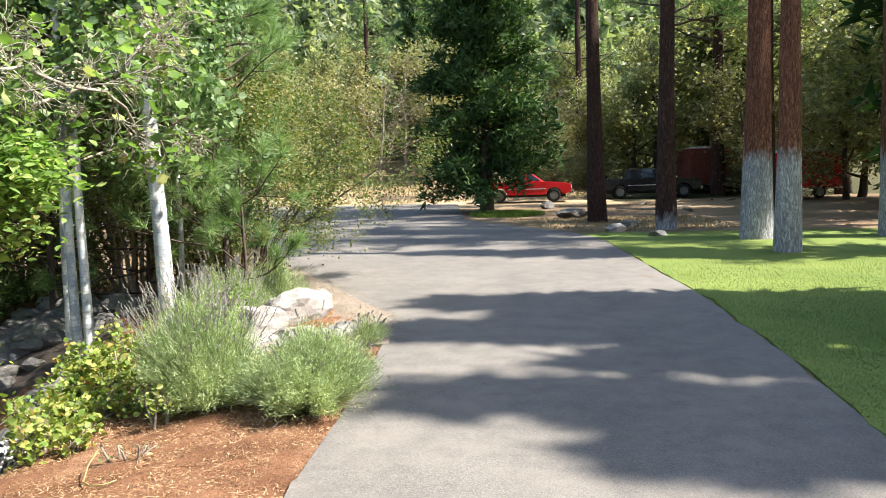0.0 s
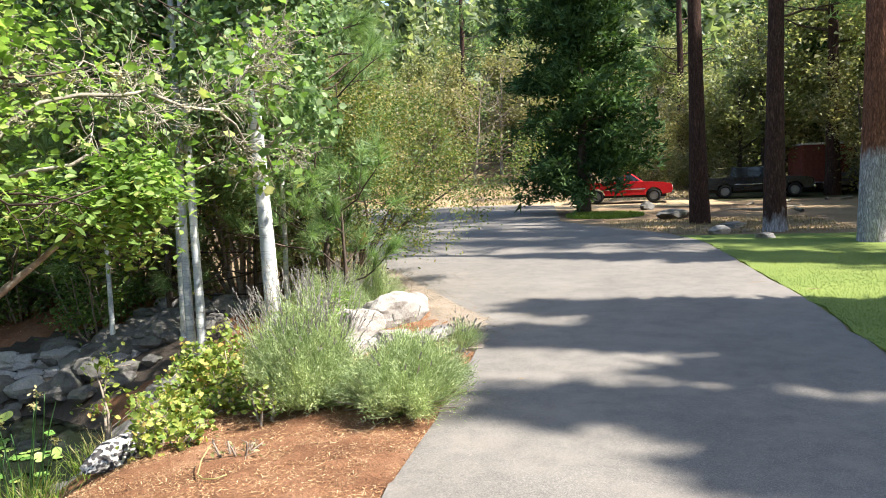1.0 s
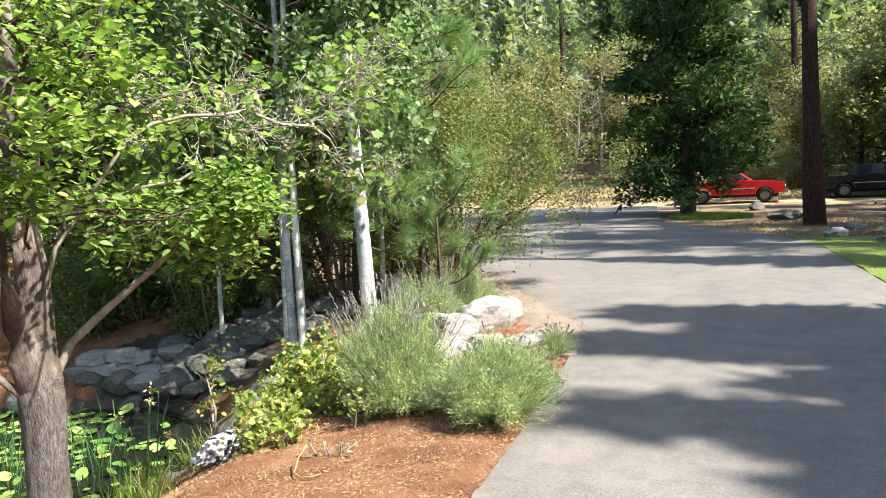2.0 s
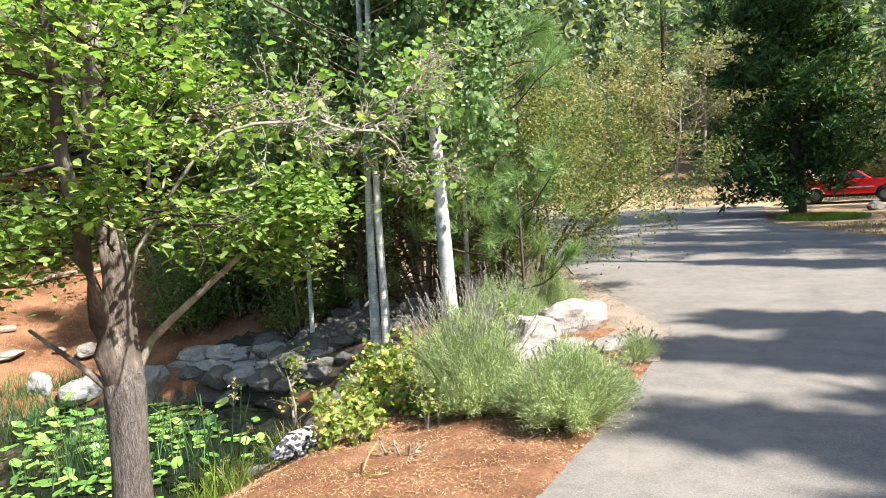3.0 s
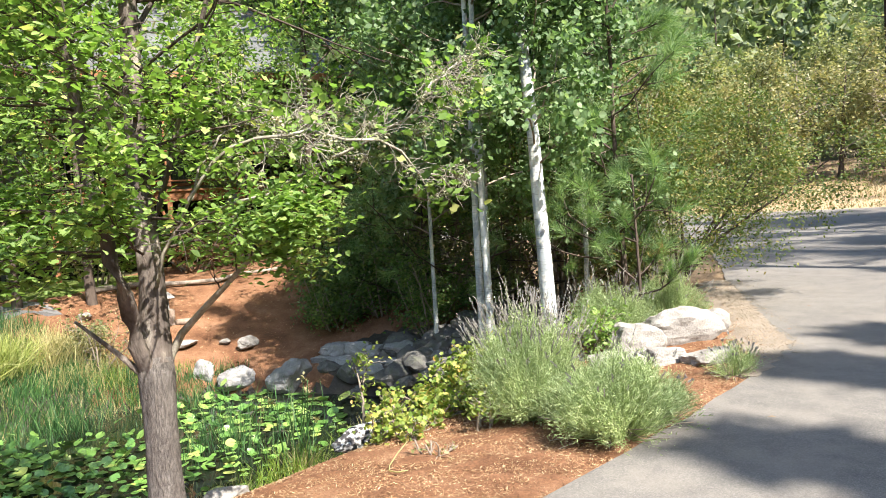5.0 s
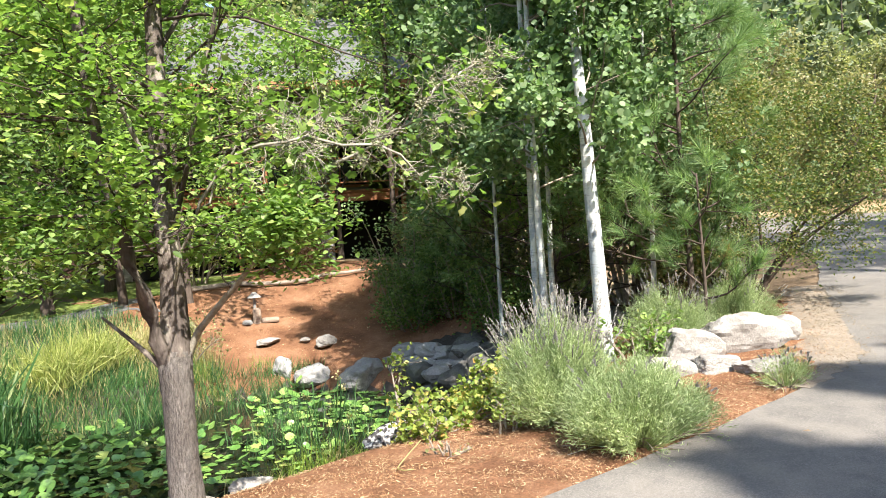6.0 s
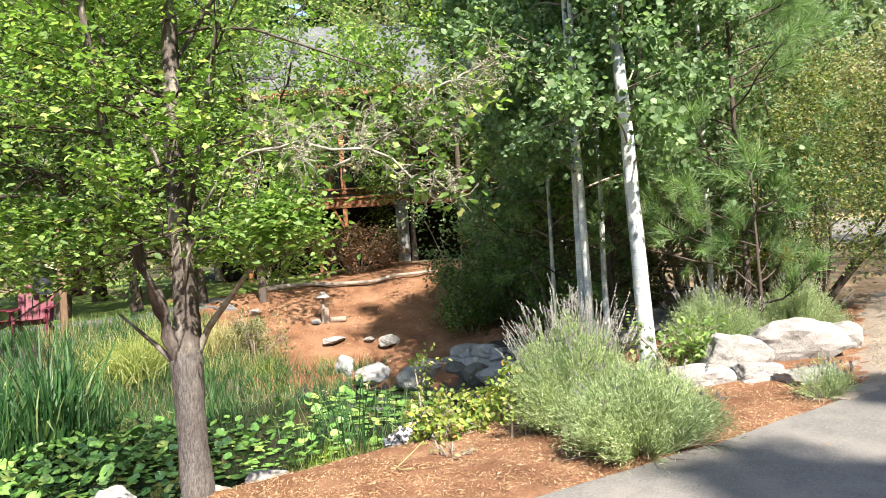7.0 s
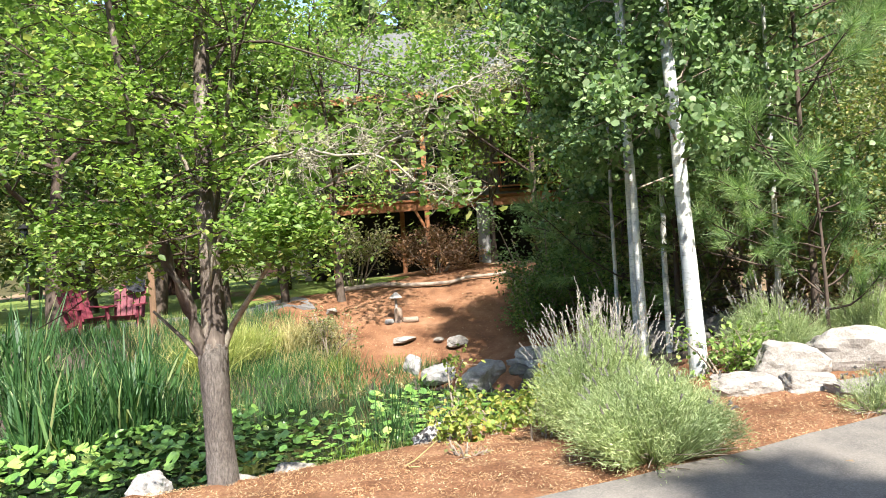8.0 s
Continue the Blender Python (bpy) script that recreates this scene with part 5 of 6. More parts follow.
part("block", box_bm((0.40, 0.16, 0.12), (0, 0, 0.05), 0.045, 2), TANSTONE, lying)
cobble = thing("cobble", lantern_at @ Matrix.Translation((-0.22, -0.05, 0)), "grey rounded cobble beside the lantern", "garden stone")
part("stone", cyl_bm(0.13, 0.10, 0.10, (0, 0, 0.04), 12, None, 0.03), GRANITE, cobble)

log_r = rng_of(510)
a_, b_ = np.array((-15.6, 8.6, h(-15.6, 8.6) + 0.10)), np.array((-13.4, 12.6, h(-13.4, 12.6) + 0.12))
line = np.array([a_ + (b_ - a_) * f + log_r.normal(0, 0.05, 3) * np.array([1, 1, 0.3]) for f in np.linspace(0, 1, 9)])
line[:, 2] = [h(p[0], p[1]) + 0.10 for p in line]
tagged(put("log", mesh_of("log", *tubes([(line, np.linspace(0.065, 0.035, 9))], 10, 0.08), TWIG, True)), "weathered grey log lying along the mulch bank", "log")


# ---- water plants ----
def pad_mesh(seed, curl):
    r = rng_of(seed)
    n = 14
    a = np.linspace(0.16, 2 * np.pi - 0.16, n)
    rim = np.stack([np.cos(a), np.sin(a), curl * (0.5 + 0.5 * np.sin(a * 3 + seed)) + r.normal(0, 0.01, n)], 1)
    rim[:, :2] *= r.uniform(0.94, 1.04, (n, 1))
    mid = rim * np.array([0.55, 0.55, 0.25])
    v = np.concatenate([[(0, 0, 0)], mid, rim])
    f3 = [(0, 1 + i, 2 + i) for i in range(n - 1)]
    f4 = [(1 + i, 1 + n + i, 2 + n + i, 2 + i) for i in range(n - 1)]
    return mesh_of("lily_pad", v, [f3, f4], LILY_PAD, True)


def lily_pad_mat():
    m, nt, b = graph("lily_pad", 0.28, 0.55)
    info = nt.nodes.new("ShaderNodeObjectInfo")
    col = ramp(nt, info.outputs["Random"], [(0.0, (0.06, 0.135, 0.03)), (0.5, (0.13, 0.25, 0.05)), (0.85, (0.22, 0.345, 0.08)), (1.0, (0.33, 0.35, 0.09))])
    vein = noise_of(nt, coords(nt), 5.0)
    nt.links.new(blend(nt, 1.0, col, ramp(nt, vein, [(0.3, (0.75,) * 3), (0.7, (1.2,) * 3)]), "MULTIPLY"), b.inputs["Base Color"])
    bump(nt, b, vein, 0.2, 0.02)
    return m


LILY_PAD = lily_pad_mat()
PADS = [pad_mesh(i, c) for i, c in enumerate((0.03, 0.06, 0.14, 0.25))]


def lily_patch(cx, cy, wx, wy, count, seed, raised, label, size=(0.10, 0.2)):
    r = rng_of(seed)
    t = thing("water_lilies", (cx, cy, WATER_Z), label, "water lily", "water lilies")
    made = 0
    while made < count:
        dx, dy = r.uniform(-1, 1, 2)
        if dx * dx + dy * dy > 1 or pond_distance(np.array([cx + dx * wx]), np.array([cy + dy * wy]))[0] > 0.1:
            continue
        up_ = r.uniform(0, 1) < raised
        z = r.uniform(0.08, 0.32) if up_ else r.uniform(0.008, 0.03)
        s = r.uniform(*size)
        ob = put("lily_pad", PADS[r.randint(2, 4) if up_ else r.randint(0, 3)], t)
        tilt = 40 if up_ else 5
        ob.matrix_basis = pose(dx * wx, dy * wy, z, r.uniform(-tilt, tilt), r.uniform(-tilt, tilt), r.uniform(0, 360)) @ Matrix.Diagonal((s, s, s, 1))
        made += 1


lily_patch(-8.6, 2.2, 1.7, 1.9, 298, 701, 0.85, "crowded raised lily leaves on the pond", (0.055, 0.11))
lily_patch(-9.2, 3.0, 1.6, 2.2, 290, 706, 0.8, "raised lily leaves before the cattails", (0.055, 0.11))
lily_patch(-8.2, 3.9, 1.8, 1.6, 298, 705, 0.5, "crowded raised lily leaves beyond the maple", (0.04, 0.075))
lily_patch(-7.4, 6.6, 2.2, 1.9, 260, 702, 0.35, "floating lily pads in the open pond", (0.045, 0.085))
lily_patch(-8.6, 8.0, 1.7, 1.2, 150, 703, 0.3, "lily pads under the boulders", (0.06, 0.12))
lily_patch(-7.0, 4.8, 1.4, 1.4, 120, 704, 0.5, "lily pads near the maple", (0.045, 0.085))

LONG_BLADE = ([(-0.5, 0, 0), (0.5, 0, 0), (-0.5, 0.02, 0.35), (0.5, 0.02, 0.35), (-0.4, 0.09, 0.68), (0.4, 0.09, 0.68), (0, 0.24, 1.0)], [[(0, 1, 3, 2), (2, 3, 5, 4)], [(4, 5, 6)]])
BENT_BLADE = ([(-0.5, 0, 0), (0.5, 0, 0), (-0.5, 0.05, 0.4), (0.5, 0.05, 0.4), (-0.4, 0.24, 0.68), (0.4, 0.24, 0.68), (0, 0.55, 0.62)], [[(0, 1, 3, 2), (2, 3, 5, 4)], [(4, 5, 6)]])


def reeds(x, y, count, tall, wide, spread, seed, label, name="reed_clump", mat_=None, bent=0.2, splay=0.16, z=None, category="reeds", group="reeds"):
    r = rng_of(seed)
    t = thing(name, (x, y, (max(h(x, y), WATER_Z - 0.15) if z is None else z)), label, category, group)
    nb = int(count * bent)
    for nm, tpl, n in (("blade_growth", LONG_BLADE, count - nb), ("bent_growth", BENT_BLADE, nb)):
        if n < 1:
            continue
        p = np.c_[r.normal(0, spread, (n, 2)), np.zeros(n)]
        d = np.c_[r.normal(0, splay, (n, 2)) + p[:, :2] * 0.25, np.ones(n)]
        v = scatter(tpl, p, frames_of(d, r), np.stack([np.full(n, wide) * r.uniform(0.7, 1.2, n), tall * r.uniform(0.6, 1.1, n), tall * r.uniform(0.55, 1.1, n)], 1))
        put(nm, mesh_of(nm, *v, mat_ or REED), t)
    return t


rr = rng_of(710)
for i in range(17):
    x, y = rr.uniform(-11.2, -9.4), rr.uniform(-0.8, 3.4)
    reeds(x, y, 56, rr.uniform(1.0, 2.2), 0.045, 0.13, 711 + i, "tall green cattail clump in the pond's margin", "cattail_clump", None, 0.18)
for i in range(18):
    x, y = rr.uniform(-11.3, -9.9), rr.uniform(3.6, 8.2)
    reeds(x, y, 40, rr.uniform(0.35, 0.75), 0.013, 0.17, 731 + i, "slender green reeds on the far shore")
for i in range(11):
    x, y = rr.uniform(-8.8, -6.0), rr.uniform(5.6, 8.0)
    reeds(x, y, 34, rr.uniform(0.6, 0.95), 0.010, 0.2, 741 + i, "thin reeds standing among the lily pads")
for i in range(14):
    x, y = rr.uniform(-11.2, -9.2), rr.uniform(1.0, 3.9)
    reeds(x, y, 54, rr.uniform(0.8, 1.6), 0.02, 0.18, 790 + i, "medium cattail clump in the shallow water", "cattail_clump", None, 0.2)
for i, (x, y) in enumerate(((-11.75, 4.5), (-12.1, 5.3), (-12.4, 6.3))):
    reeds(x, y, 800, 1.1 - 0.15 * i, 0.010, 0.22, 751 + i, "arching mound of pale yellow-green grass", "grass_mound", DRYREED if i == 2 else MOUND_GRASS, 0.55, 0.5, None, "ornamental grass", "grass mounds")
for i in range(7):
    x, y = -4.05 + rr.normal(0, 0.12), 4.2 + i * 0.33
    reeds(x, y, 90, rr.uniform(0.3, 0.5), 0.006, 0.10, 761 + i, "fresh green grass tuft on the pond's rim", "grass_tuft", GRASS_BLADE if i % 3 else DRYREED, 0.4, 0.4, None, "grass", "grass tufts")
for i in range(10):
    x, y = rr.uniform(-12.2, -11.0), rr.uniform(5.5, 9.0)
    reeds(x, y, 60, rr.uniform(0.3, 0.55), 0.006, 0.15, 771 + i, "dry grass tuft on the far shore", "grass_tuft", DRYREED if i % 2 else GRASS_BLADE, 0.4, 0.4, None, "grass", "grass tufts")


def seed_sedge(x, y, z, seed):
    """A few tall stalks with seed heads."""
    r = rng_of(seed)
    t = thing("sedge", (x, y, z), "tall sedge stalks with pale seed heads at the rim", "sedge")
    for i in range(8):
        d = np.array([r.normal(0, 0.16), r.normal(0, 0.16), 1])
        q = bend(r.normal(0, 0.05, 3) * np.array([1, 1, 0]), d, r.uniform(0.7, 1.15), 7, r, 0.03, 0)
        put("stalk", mesh_of("stalk", *tubes([(q, np.linspace(0.009, 0.005, 7))], 5), REED, True), t)
        if i % 2 == 0:
            put("flowering", mesh_of("flowering", *leaves([q[-1]], 26, 0.022, 0.035, LEAF_QUAD, r), DRYREED), t, "pale seed head")
    return t


seed_sedge(-4.15, 5.15, -0.7, 781)

# ---- plants on the near bank ----
for i, (x, y, tl, wd, n) in enumerate(((-3.35, 6.15, 0.6, 0.8, 300), (-3.5, 6.75, 0.75, 0.95, 460), (-3.35, 7.3, 0.75, 0.9, 420), (-3.15, 5.55, 0.5, 0.6, 170), (-3.6, 8.0, 0.9, 0.9, 460), (-2.95, 6.5, 0.4, 0.5, 90))):
    many_stem(x, y, tl * 0.88, wd, LEAF_YELLOW, int(n * 2.6), 0.058, 801 + i, "sprawling bramble with yellowing leaves on the bank", "bramble", LEAF_LOBED, 9, 0.12, "brambles", TWIG, 0.05, "shrub", 0.25)
many_stem(-3.0, 9.0, 0.8, 0.9, LEAF_MAPLE, 700, 0.07, 811, "bright green seedling at the aspen's foot", "seedling", LEAF_FOLD, 8, 0.12, "", TWIG, 0.06, "plant", 0.25)
many_stem(-3.82, 5.75, 1.25, 0.35, LEAF_YELLOW, 130, 0.055, 812, "thin sapling with sparse pale leaves", "sapling", LEAF_FOLD, 2, 0.03, "", TWIG, 0.04, "sapling", 0.4, depth=0)
many_stem(-2.35, 5.15, 0.30, 0.35, LEAF_GOLD, 30, 0.05, 813, "withered low plant in the mulch", "dry_plant", LEAF_FOLD, 6, 0.08, "", TWIG, 0.04, "plant", 0.4, depth=0)
many_stem(-2.45, 6.0, 0.45, 0.4, LEAF_YELLOW, 110, 0.06, 814, "yellow seedling beside the lavender", "seedling", LEAF_FOLD, 4, 0.08, "", TWIG, 0.04, "plant", 0.4, depth=0)
wire_pts = np.array([(-2.45, 4.95, h(-2.4, 5) + 0.16), (-2.48, 4.85, h(-2.4, 5) + 0.08), (-2.45, 4.72, 0.0), (-2.36, 4.62, -0.03), (-2.25, 4.6, -0.02), (-2.2, 4.66, 0.03)])
wire_pts[2:, 2] = [h(p[0], p[1]) + 0.03 for p in wire_pts[2:]]
tagged(put("irrigation_tube", mesh_of("irrigation_tube", *tubes([(wire_pts, np.full(6, 0.006))], 6), DRYREED, True)), "pale bent drip tube lying on the mulch", "tube")
many_stem(-12.0, 6.95, 1.3, 0.95, LEAF_OAK, 1500, 0.055, 815, "pale airy bush on the mulch bank", "shrub", LEAF_FOLD, 10, 0.15, "", TWIG, 0.07)
many_stem(-16.4, 11.8, 1.75, 2.7, BROWN_LEAF, 5200, 0.08, 816, "brown-leaved bush under the deck", "shrub", LEAF_FOLD, 14, 0.3, "", TWIG, 0.1)
many_stem(-17.3, 9.6, 2.2, 2.0, LEAF_OAK, 1800, 0.10, 817, "dark green bush beside the deck", "shrub", LEAF_FOLD, 12, 0.3, "", TWIG, 0.12)

# ---- bright garden trees beyond the pond ----
def garden_tree(x, y, tall, seed, leaf, count, size, label, crown_from=0.3, width=0.42, r0=0.09, template=LEAF_QUAD, bark=DARK_BARK, spread=0.22):
    return broadleaf(seed, tall, r0, leaf, int(count * 0.8), size * 1.1, template, spread, crown_from, width, bark, "garden_tree", label, "garden trees", 12, (x, y, h(x, y)), 0.7)


garden_tree(-15.0, 8.3, 10.5, 821, LEAF_MAPLE, 13000, 0.135, "bright green garden tree in front of the house", 0.30, 0.46)
garden_tree(-15.6, 7.0, 7.5, 822, LEAF_MAPLE, 11000, 0.13, "bright green garden tree beyond the pond", 0.22, 0.42)
garden_tree(-17.0, 14.2, 6.4, 830, LEAF_MAPLE, 11000, 0.13, "bright leafy tree close to the deck", 0.36, 0.40)
garden_tree(-13.2, -1.6, 11.0, 831, LEAF_SHADE, 9000, 0.15, "spreading shade tree at the pond's end", 0.35, 0.45, 0.18)
garden_tree(-16.9, 5.7, 9.0, 833, LEAF_SHADE, 8500, 0.15, "dark leafy tree at the patio's edge", 0.28, 0.46, 0.13)
garden_tree(-20.5, 8.3, 9.5, 834, LEAF_SHADE, 8000, 0.16, "dark leafy tree on the back lawn", 0.26, 0.46, 0.14)
garden_tree(-18.0, 4.2, 10.5, 832, LEAF_SHADE, 9000, 0.16, "dark leafy tree on the lawn behind the patio", 0.30, 0.42, 0.16)
garden_tree(-12.5, 12.9, 10.5, 823, LEAF_MAPLE, 10500, 0.14, "tall leafy tree beside the deck", 0.22, 0.40)
garden_tree(-14.9, 1.75, 11.0, 824, LEAF_SHADE, 13000, 0.14, "dark-trunked shade tree behind the red chairs", 0.26, 0.48, 0.17)
garden_tree(-15.5, -2.2, 10.0, 825, LEAF_SHADE, 8000, 0.15, "leafy shade tree by the patio", 0.30, 0.42, 0.16)
garden_tree(-24.0, 6.0, 10.0, 826, LEAF_SHADE, 7000, 0.2, "leafy tree behind the patio lawn", 0.25, 0.42, 0.2, LEAF_QUAD)
garden_tree(-10.3, 14.8, 8.5, 827, LEAF_ASPEN, 9000, 0.12, "dense green tree behind the bank", 0.15, 0.40)
garden_tree(-7.0, 15.5, 9.5, 828, LEAF_ASPEN, 9000, 0.12, "dense green tree behind the aspens", 0.12, 0.38)

garden_tree(-19.0, -1.5, 9.5, 835, LEAF_SHADE, 12000, 0.17, "dark spreading tree over the shaded lawn", 0.2, 0.5, 0.16)
garden_tree(-22.0, 2.5, 10.0, 836, LEAF_SHADE, 12000, 0.17, "dense leafy tree shading the back lawn", 0.2, 0.5, 0.16)

# ---- patio beyond the pond ----
ribbon("patio", list(np.linspace(0.5, 7.5, 12)), lambda u: (-16.6, u), lambda u: (-13.0 - 0.25 * (u - 0.5), u), 10, 0.02, GRAVEL, "grey gravel patio beyond the pond", "patio", wob=0.03)
ribbon("lawn", list(np.linspace(-12, 11, 16)), lambda u: (-44.0, u), lambda u: (-16.62, u), 12, 0.03, TURF, "shaded green lawn behind the patio", "lawn", wob=0.05)


def slat(parent, name, size, at, turn=(0, 0, 0), material=None):
    return part(name, box_bm(size, (0, 0, 0), 0.006), material, parent, "", pose(*at, *turn))


RED_WOOD = plain("red_painted_wood", (0.115, 0.013, 0.024), 0.6, 0.35, 0, 0.25)
FENCE_WOOD = rough_mat("post_wood", [(0.3, (0.13, 0.078, 0.045)), (0.7, (0.23, 0.14, 0.085))], 3.0, 25.0, 0.8, 0.2, 0.4, 0.01, (1, 1, 0.2))


def adirondack(x, y, turn, label):
    t = thing("adirondack_chair", pose(x, y, h(x, y) + 0.03, 0, 0, turn), label, "chair", "red patio chairs")
    for s in (-0.29, 0.29):
        slat(t, "front_leg", (0.04, 0.09, 0.56), (s, -0.28, 0.28), material=RED_WOOD)
        slat(t, "back_leg", (0.04, 1.0, 0.11), (s * 0.9, 0.12, 0.23), (-17, 0, 0), RED_WOOD)
        slat(t, "armrest", (0.13, 0.75, 0.025), (s * 1.08, -0.02, 0.57), material=RED_WOOD)
    for i in range(5):
        slat(t, "seat_slat", (0.54, 0.085, 0.02), (0, -0.26 + i * 0.1, 0.37 - i * 0.028), (-16, 0, 0), RED_WOOD)
    for i in range(5):
        u = (i - 2) / 2
        L = 0.84 - 0.13 * u * u
        slat(t, "back_slat", (0.115, 0.02, L), (u * 0.26, 0.30 + 0.17 * L, 0.22 + 0.42 * L + 0.08), (-24, 0, -u * 6), RED_WOOD)
    slat(t, "back_rail", (0.6, 0.03, 0.06), (0, 0.42, 0.55), (-24, 0, 0), RED_WOOD)
    return t


adirondack(-13.6, 2.35, 118, "red wooden garden chair facing the pond")
adirondack(-13.5, 3.1, 75, "red wooden garden chair with a dark cloth over its back")
cloth = tagged(put("cloth", mesh_of("cloth", *scatter(LEAF_ROUND, np.array([[-13.8, 3.15, h(-13.9, 3) + 0.93]]), frames_of(np.array([[0.9, 0.3, 0.5]]), roll=np.array([0.4])), np.array([0.5])), plain("dark_cloth", (0.02, 0.02, 0.025), 0.9))), "dark cloth thrown over the chair back", "cloth")
post = thing("fence_post", (-13.1, 3.6, h(-13.1, 3.6)), "tall brown wooden post by the patio", "post")
part("shaft", box_bm((0.13, 0.13, 2.3), (0, 0, 1.07), 0.015), FENCE_WOOD, post)
part("cap", box_bm((0.16, 0.16, 0.05), (0, 0, 2.24), 0.015), FENCE_WOOD, post)
IRON = plain("black_iron", (0.02, 0.02, 0.02), 0.5, 0.4, 0.5)
lamp = thing("lantern_pole", (-14.4, 1.3, h(-14.4, 1.3)), "slim dark pole with a hanging lantern by the patio", "lantern pole")
part("pole", cyl_bm(0.028, 0.022, 2.5, (0, 0, 1.2), 10), IRON, lamp)
part("hook", box_bm((0.34, 0.025, 0.025), (0.15, 0, 2.4), 0.006), IRON, lamp)
part("lantern", cyl_bm(0.09, 0.07, 0.24, (0.28, 0, 2.2), 8, None, 0.015), GLASS, lamp)
part("lantern_roof", cyl_bm(0.13, 0.02, 0.1, (0.28, 0, 2.37), 8), IRON, lamp)


# ---- house with deck ----
SIDING = rough_mat("grey_siding", [(0.3, (0.20, 0.185, 0.16)), (0.7, (0.30, 0.28, 0.245))], 1.2, 18.0, 0.85, 0.2, 0.3, 0.01, (0.3, 0.3, 3))
CEDAR = rough_mat("cedar_wood", [(0.3, (0.26, 0.10, 0.045)), (0.7, (0.42, 0.19, 0.09))], 2.0, 22.0, 0.75, 0.25, 0.3, 0.01, (0.3, 0.3, 3))
SHINGLE = rough_mat("roof_shingle", [(0.3, (0.09, 0.092, 0.088)), (0.7, (0.15, 0.15, 0.143))], 1.5, 30.0, 0.9, 0.15, 0.5, 0.02)
# near-black wall colour that stands in for the shade under the deck
UNDER_DECK_SHADE = plain("under_deck_shade", (0.03, 0.027, 0.025), 0.9, 0.1)


def build_house():
    gz = 0.85
    t = thing("house", pose(-19.6, 13.1, gz, 0, 0, math.degrees(math.atan2(0.86, 0.51))), "two-storey house with cedar deck and grey shingle roof", "house")
    part("lower_wall", box_bm((11, 0.25, 2.6), (0.5, 2.9, 1.2), 0.01), UNDER_DECK_SHADE, t, "recessed lower wall, coloured near black for the shade under the deck")
    upper = part("upper_wall", box_bm((11, 0.25, 3.7), (0.5, 2.65, 4.5), 0.01), SIDING, t)
    part("side_wall", box_bm((0.25, 6.0, 6.4), (6.0, 5.6, 3.1), 0.01), SIDING, t)
    part("side_wall", box_bm((0.25, 6.0, 6.4), (-5.0, 5.6, 3.1), 0.01), SIDING, t)
    part("back_wall", box_bm((11, 0.25, 6.4), (0.5, 8.7, 3.1), 0.01), SIDING, t)
    part("deck_floor", box_bm((8.2, 3.0, 0.08), (0.3, 1.1, 2.50), 0.01), CEDAR, t)
    part("deck_beam", box_bm((8.2, 0.09, 0.28), (0.3, -0.35, 2.32), 0.012), CEDAR, t, "orange-brown cedar deck beam")
    part("deck_trim", box_bm((8.3, 0.05, 0.07), (0.3, -0.43, 2.52), 0.008), CEDAR, t)
    for x in (-3.2, -0.95, 0.05, 4.6):
        part("deck_post", box_bm((0.15, 0.15, 2.5), (x, -0.3 if x != -0.95 else 0.8, 1.15), 0.012), CEDAR, t)
    part("brace", box_bm((0.09, 0.09, 0.9), (-0.22, -0.3, 1.95), 0.01), CEDAR, t, "", pose(0, 0, 0, 0, 0, 0) @ pose(-0.22, 0, 1.95, 0, -28, 0) @ pose(0.22, 0, -1.95))
    part("stone_pillar", box_bm((0.42, 0.42, 2.5), (1.95, -0.2, 1.1), 0.04, 2), GRANITE, t, "grey stone pillar")
    part("top_rail", box_bm((9.0, 0.12, 0.06), (0.7, -0.38, 3.62), 0.01), CEDAR, t)
    part("bottom_rail", box_bm((9.0, 0.05, 0.05), (0.7, -0.38, 2.82), 0.008), CEDAR, t)
    me = None
    for i in range(60):
        if me is None:
            ob = part("baluster", box_bm((0.025, 0.025, 0.8), (0, 0, 0), 0), IRON, t, "", Matrix.Translation((-3.7, -0.38, 3.2)))
            me = ob.data
        else:
            put("baluster", me, t, "", Matrix.Translation((-3.7 + i * 0.15, -0.38, 3.2)))
    for x in (-3.2, 0.05, 4.6):
        part("porch_post", box_bm((0.16, 0.16, 3.5), (x, -0.3, 4.4), 0.012), CEDAR, t)
    for x, w in ((-2.6, 1.6), (0.4, 2.0), (3.4, 1.6)):
        win = part("window", box_bm((w, 0.1, 2.1), (x, 2.50, 3.9), 0.01), CEDAR, t)
        part("pane", box_bm((w - 0.2, 0.04, 1.9), (x, 2.44, 3.9), 0.0), GLASS, win)
    roof = part("roof", prism_bm([(-1.2, 6.05), (5.6, 10.1), (12.4, 6.05), (12.4, 5.85), (5.6, 9.9), (-1.2, 5.85)], 12.6, "x", 0.0), SHINGLE, t, "light grey shingle roof", Matrix.Translation((0.5, 0, 0)))
    part("fascia", box_bm((12.7, 0.06, 0.26), (0.5, -1.22, 5.92), 0.01), CEDAR, roof, "", Matrix.Translation((-0.5, 0, 0)))
    for x in (-5.0, 6.0):
        part("gable", prism_bm([(2.5, 6.2), (5.6, 8.6), (8.8, 6.2)], 0.2, "x"), SIDING, t, "", Matrix.Translation((x, 0, 0)))
    return t


build_house()


# ---- parked vehicles ----
RUBBER = plain("rubber", (0.018, 0.018, 0.018), 0.85, 0.2)
STEEL = plain("wheel_steel", (0.20, 0.20, 0.21), 0.4, 0.5, 0.8)
CHROME = plain("chrome", (0.62, 0.62, 0.63), 0.18, 0.5, 1.0, 0.05)
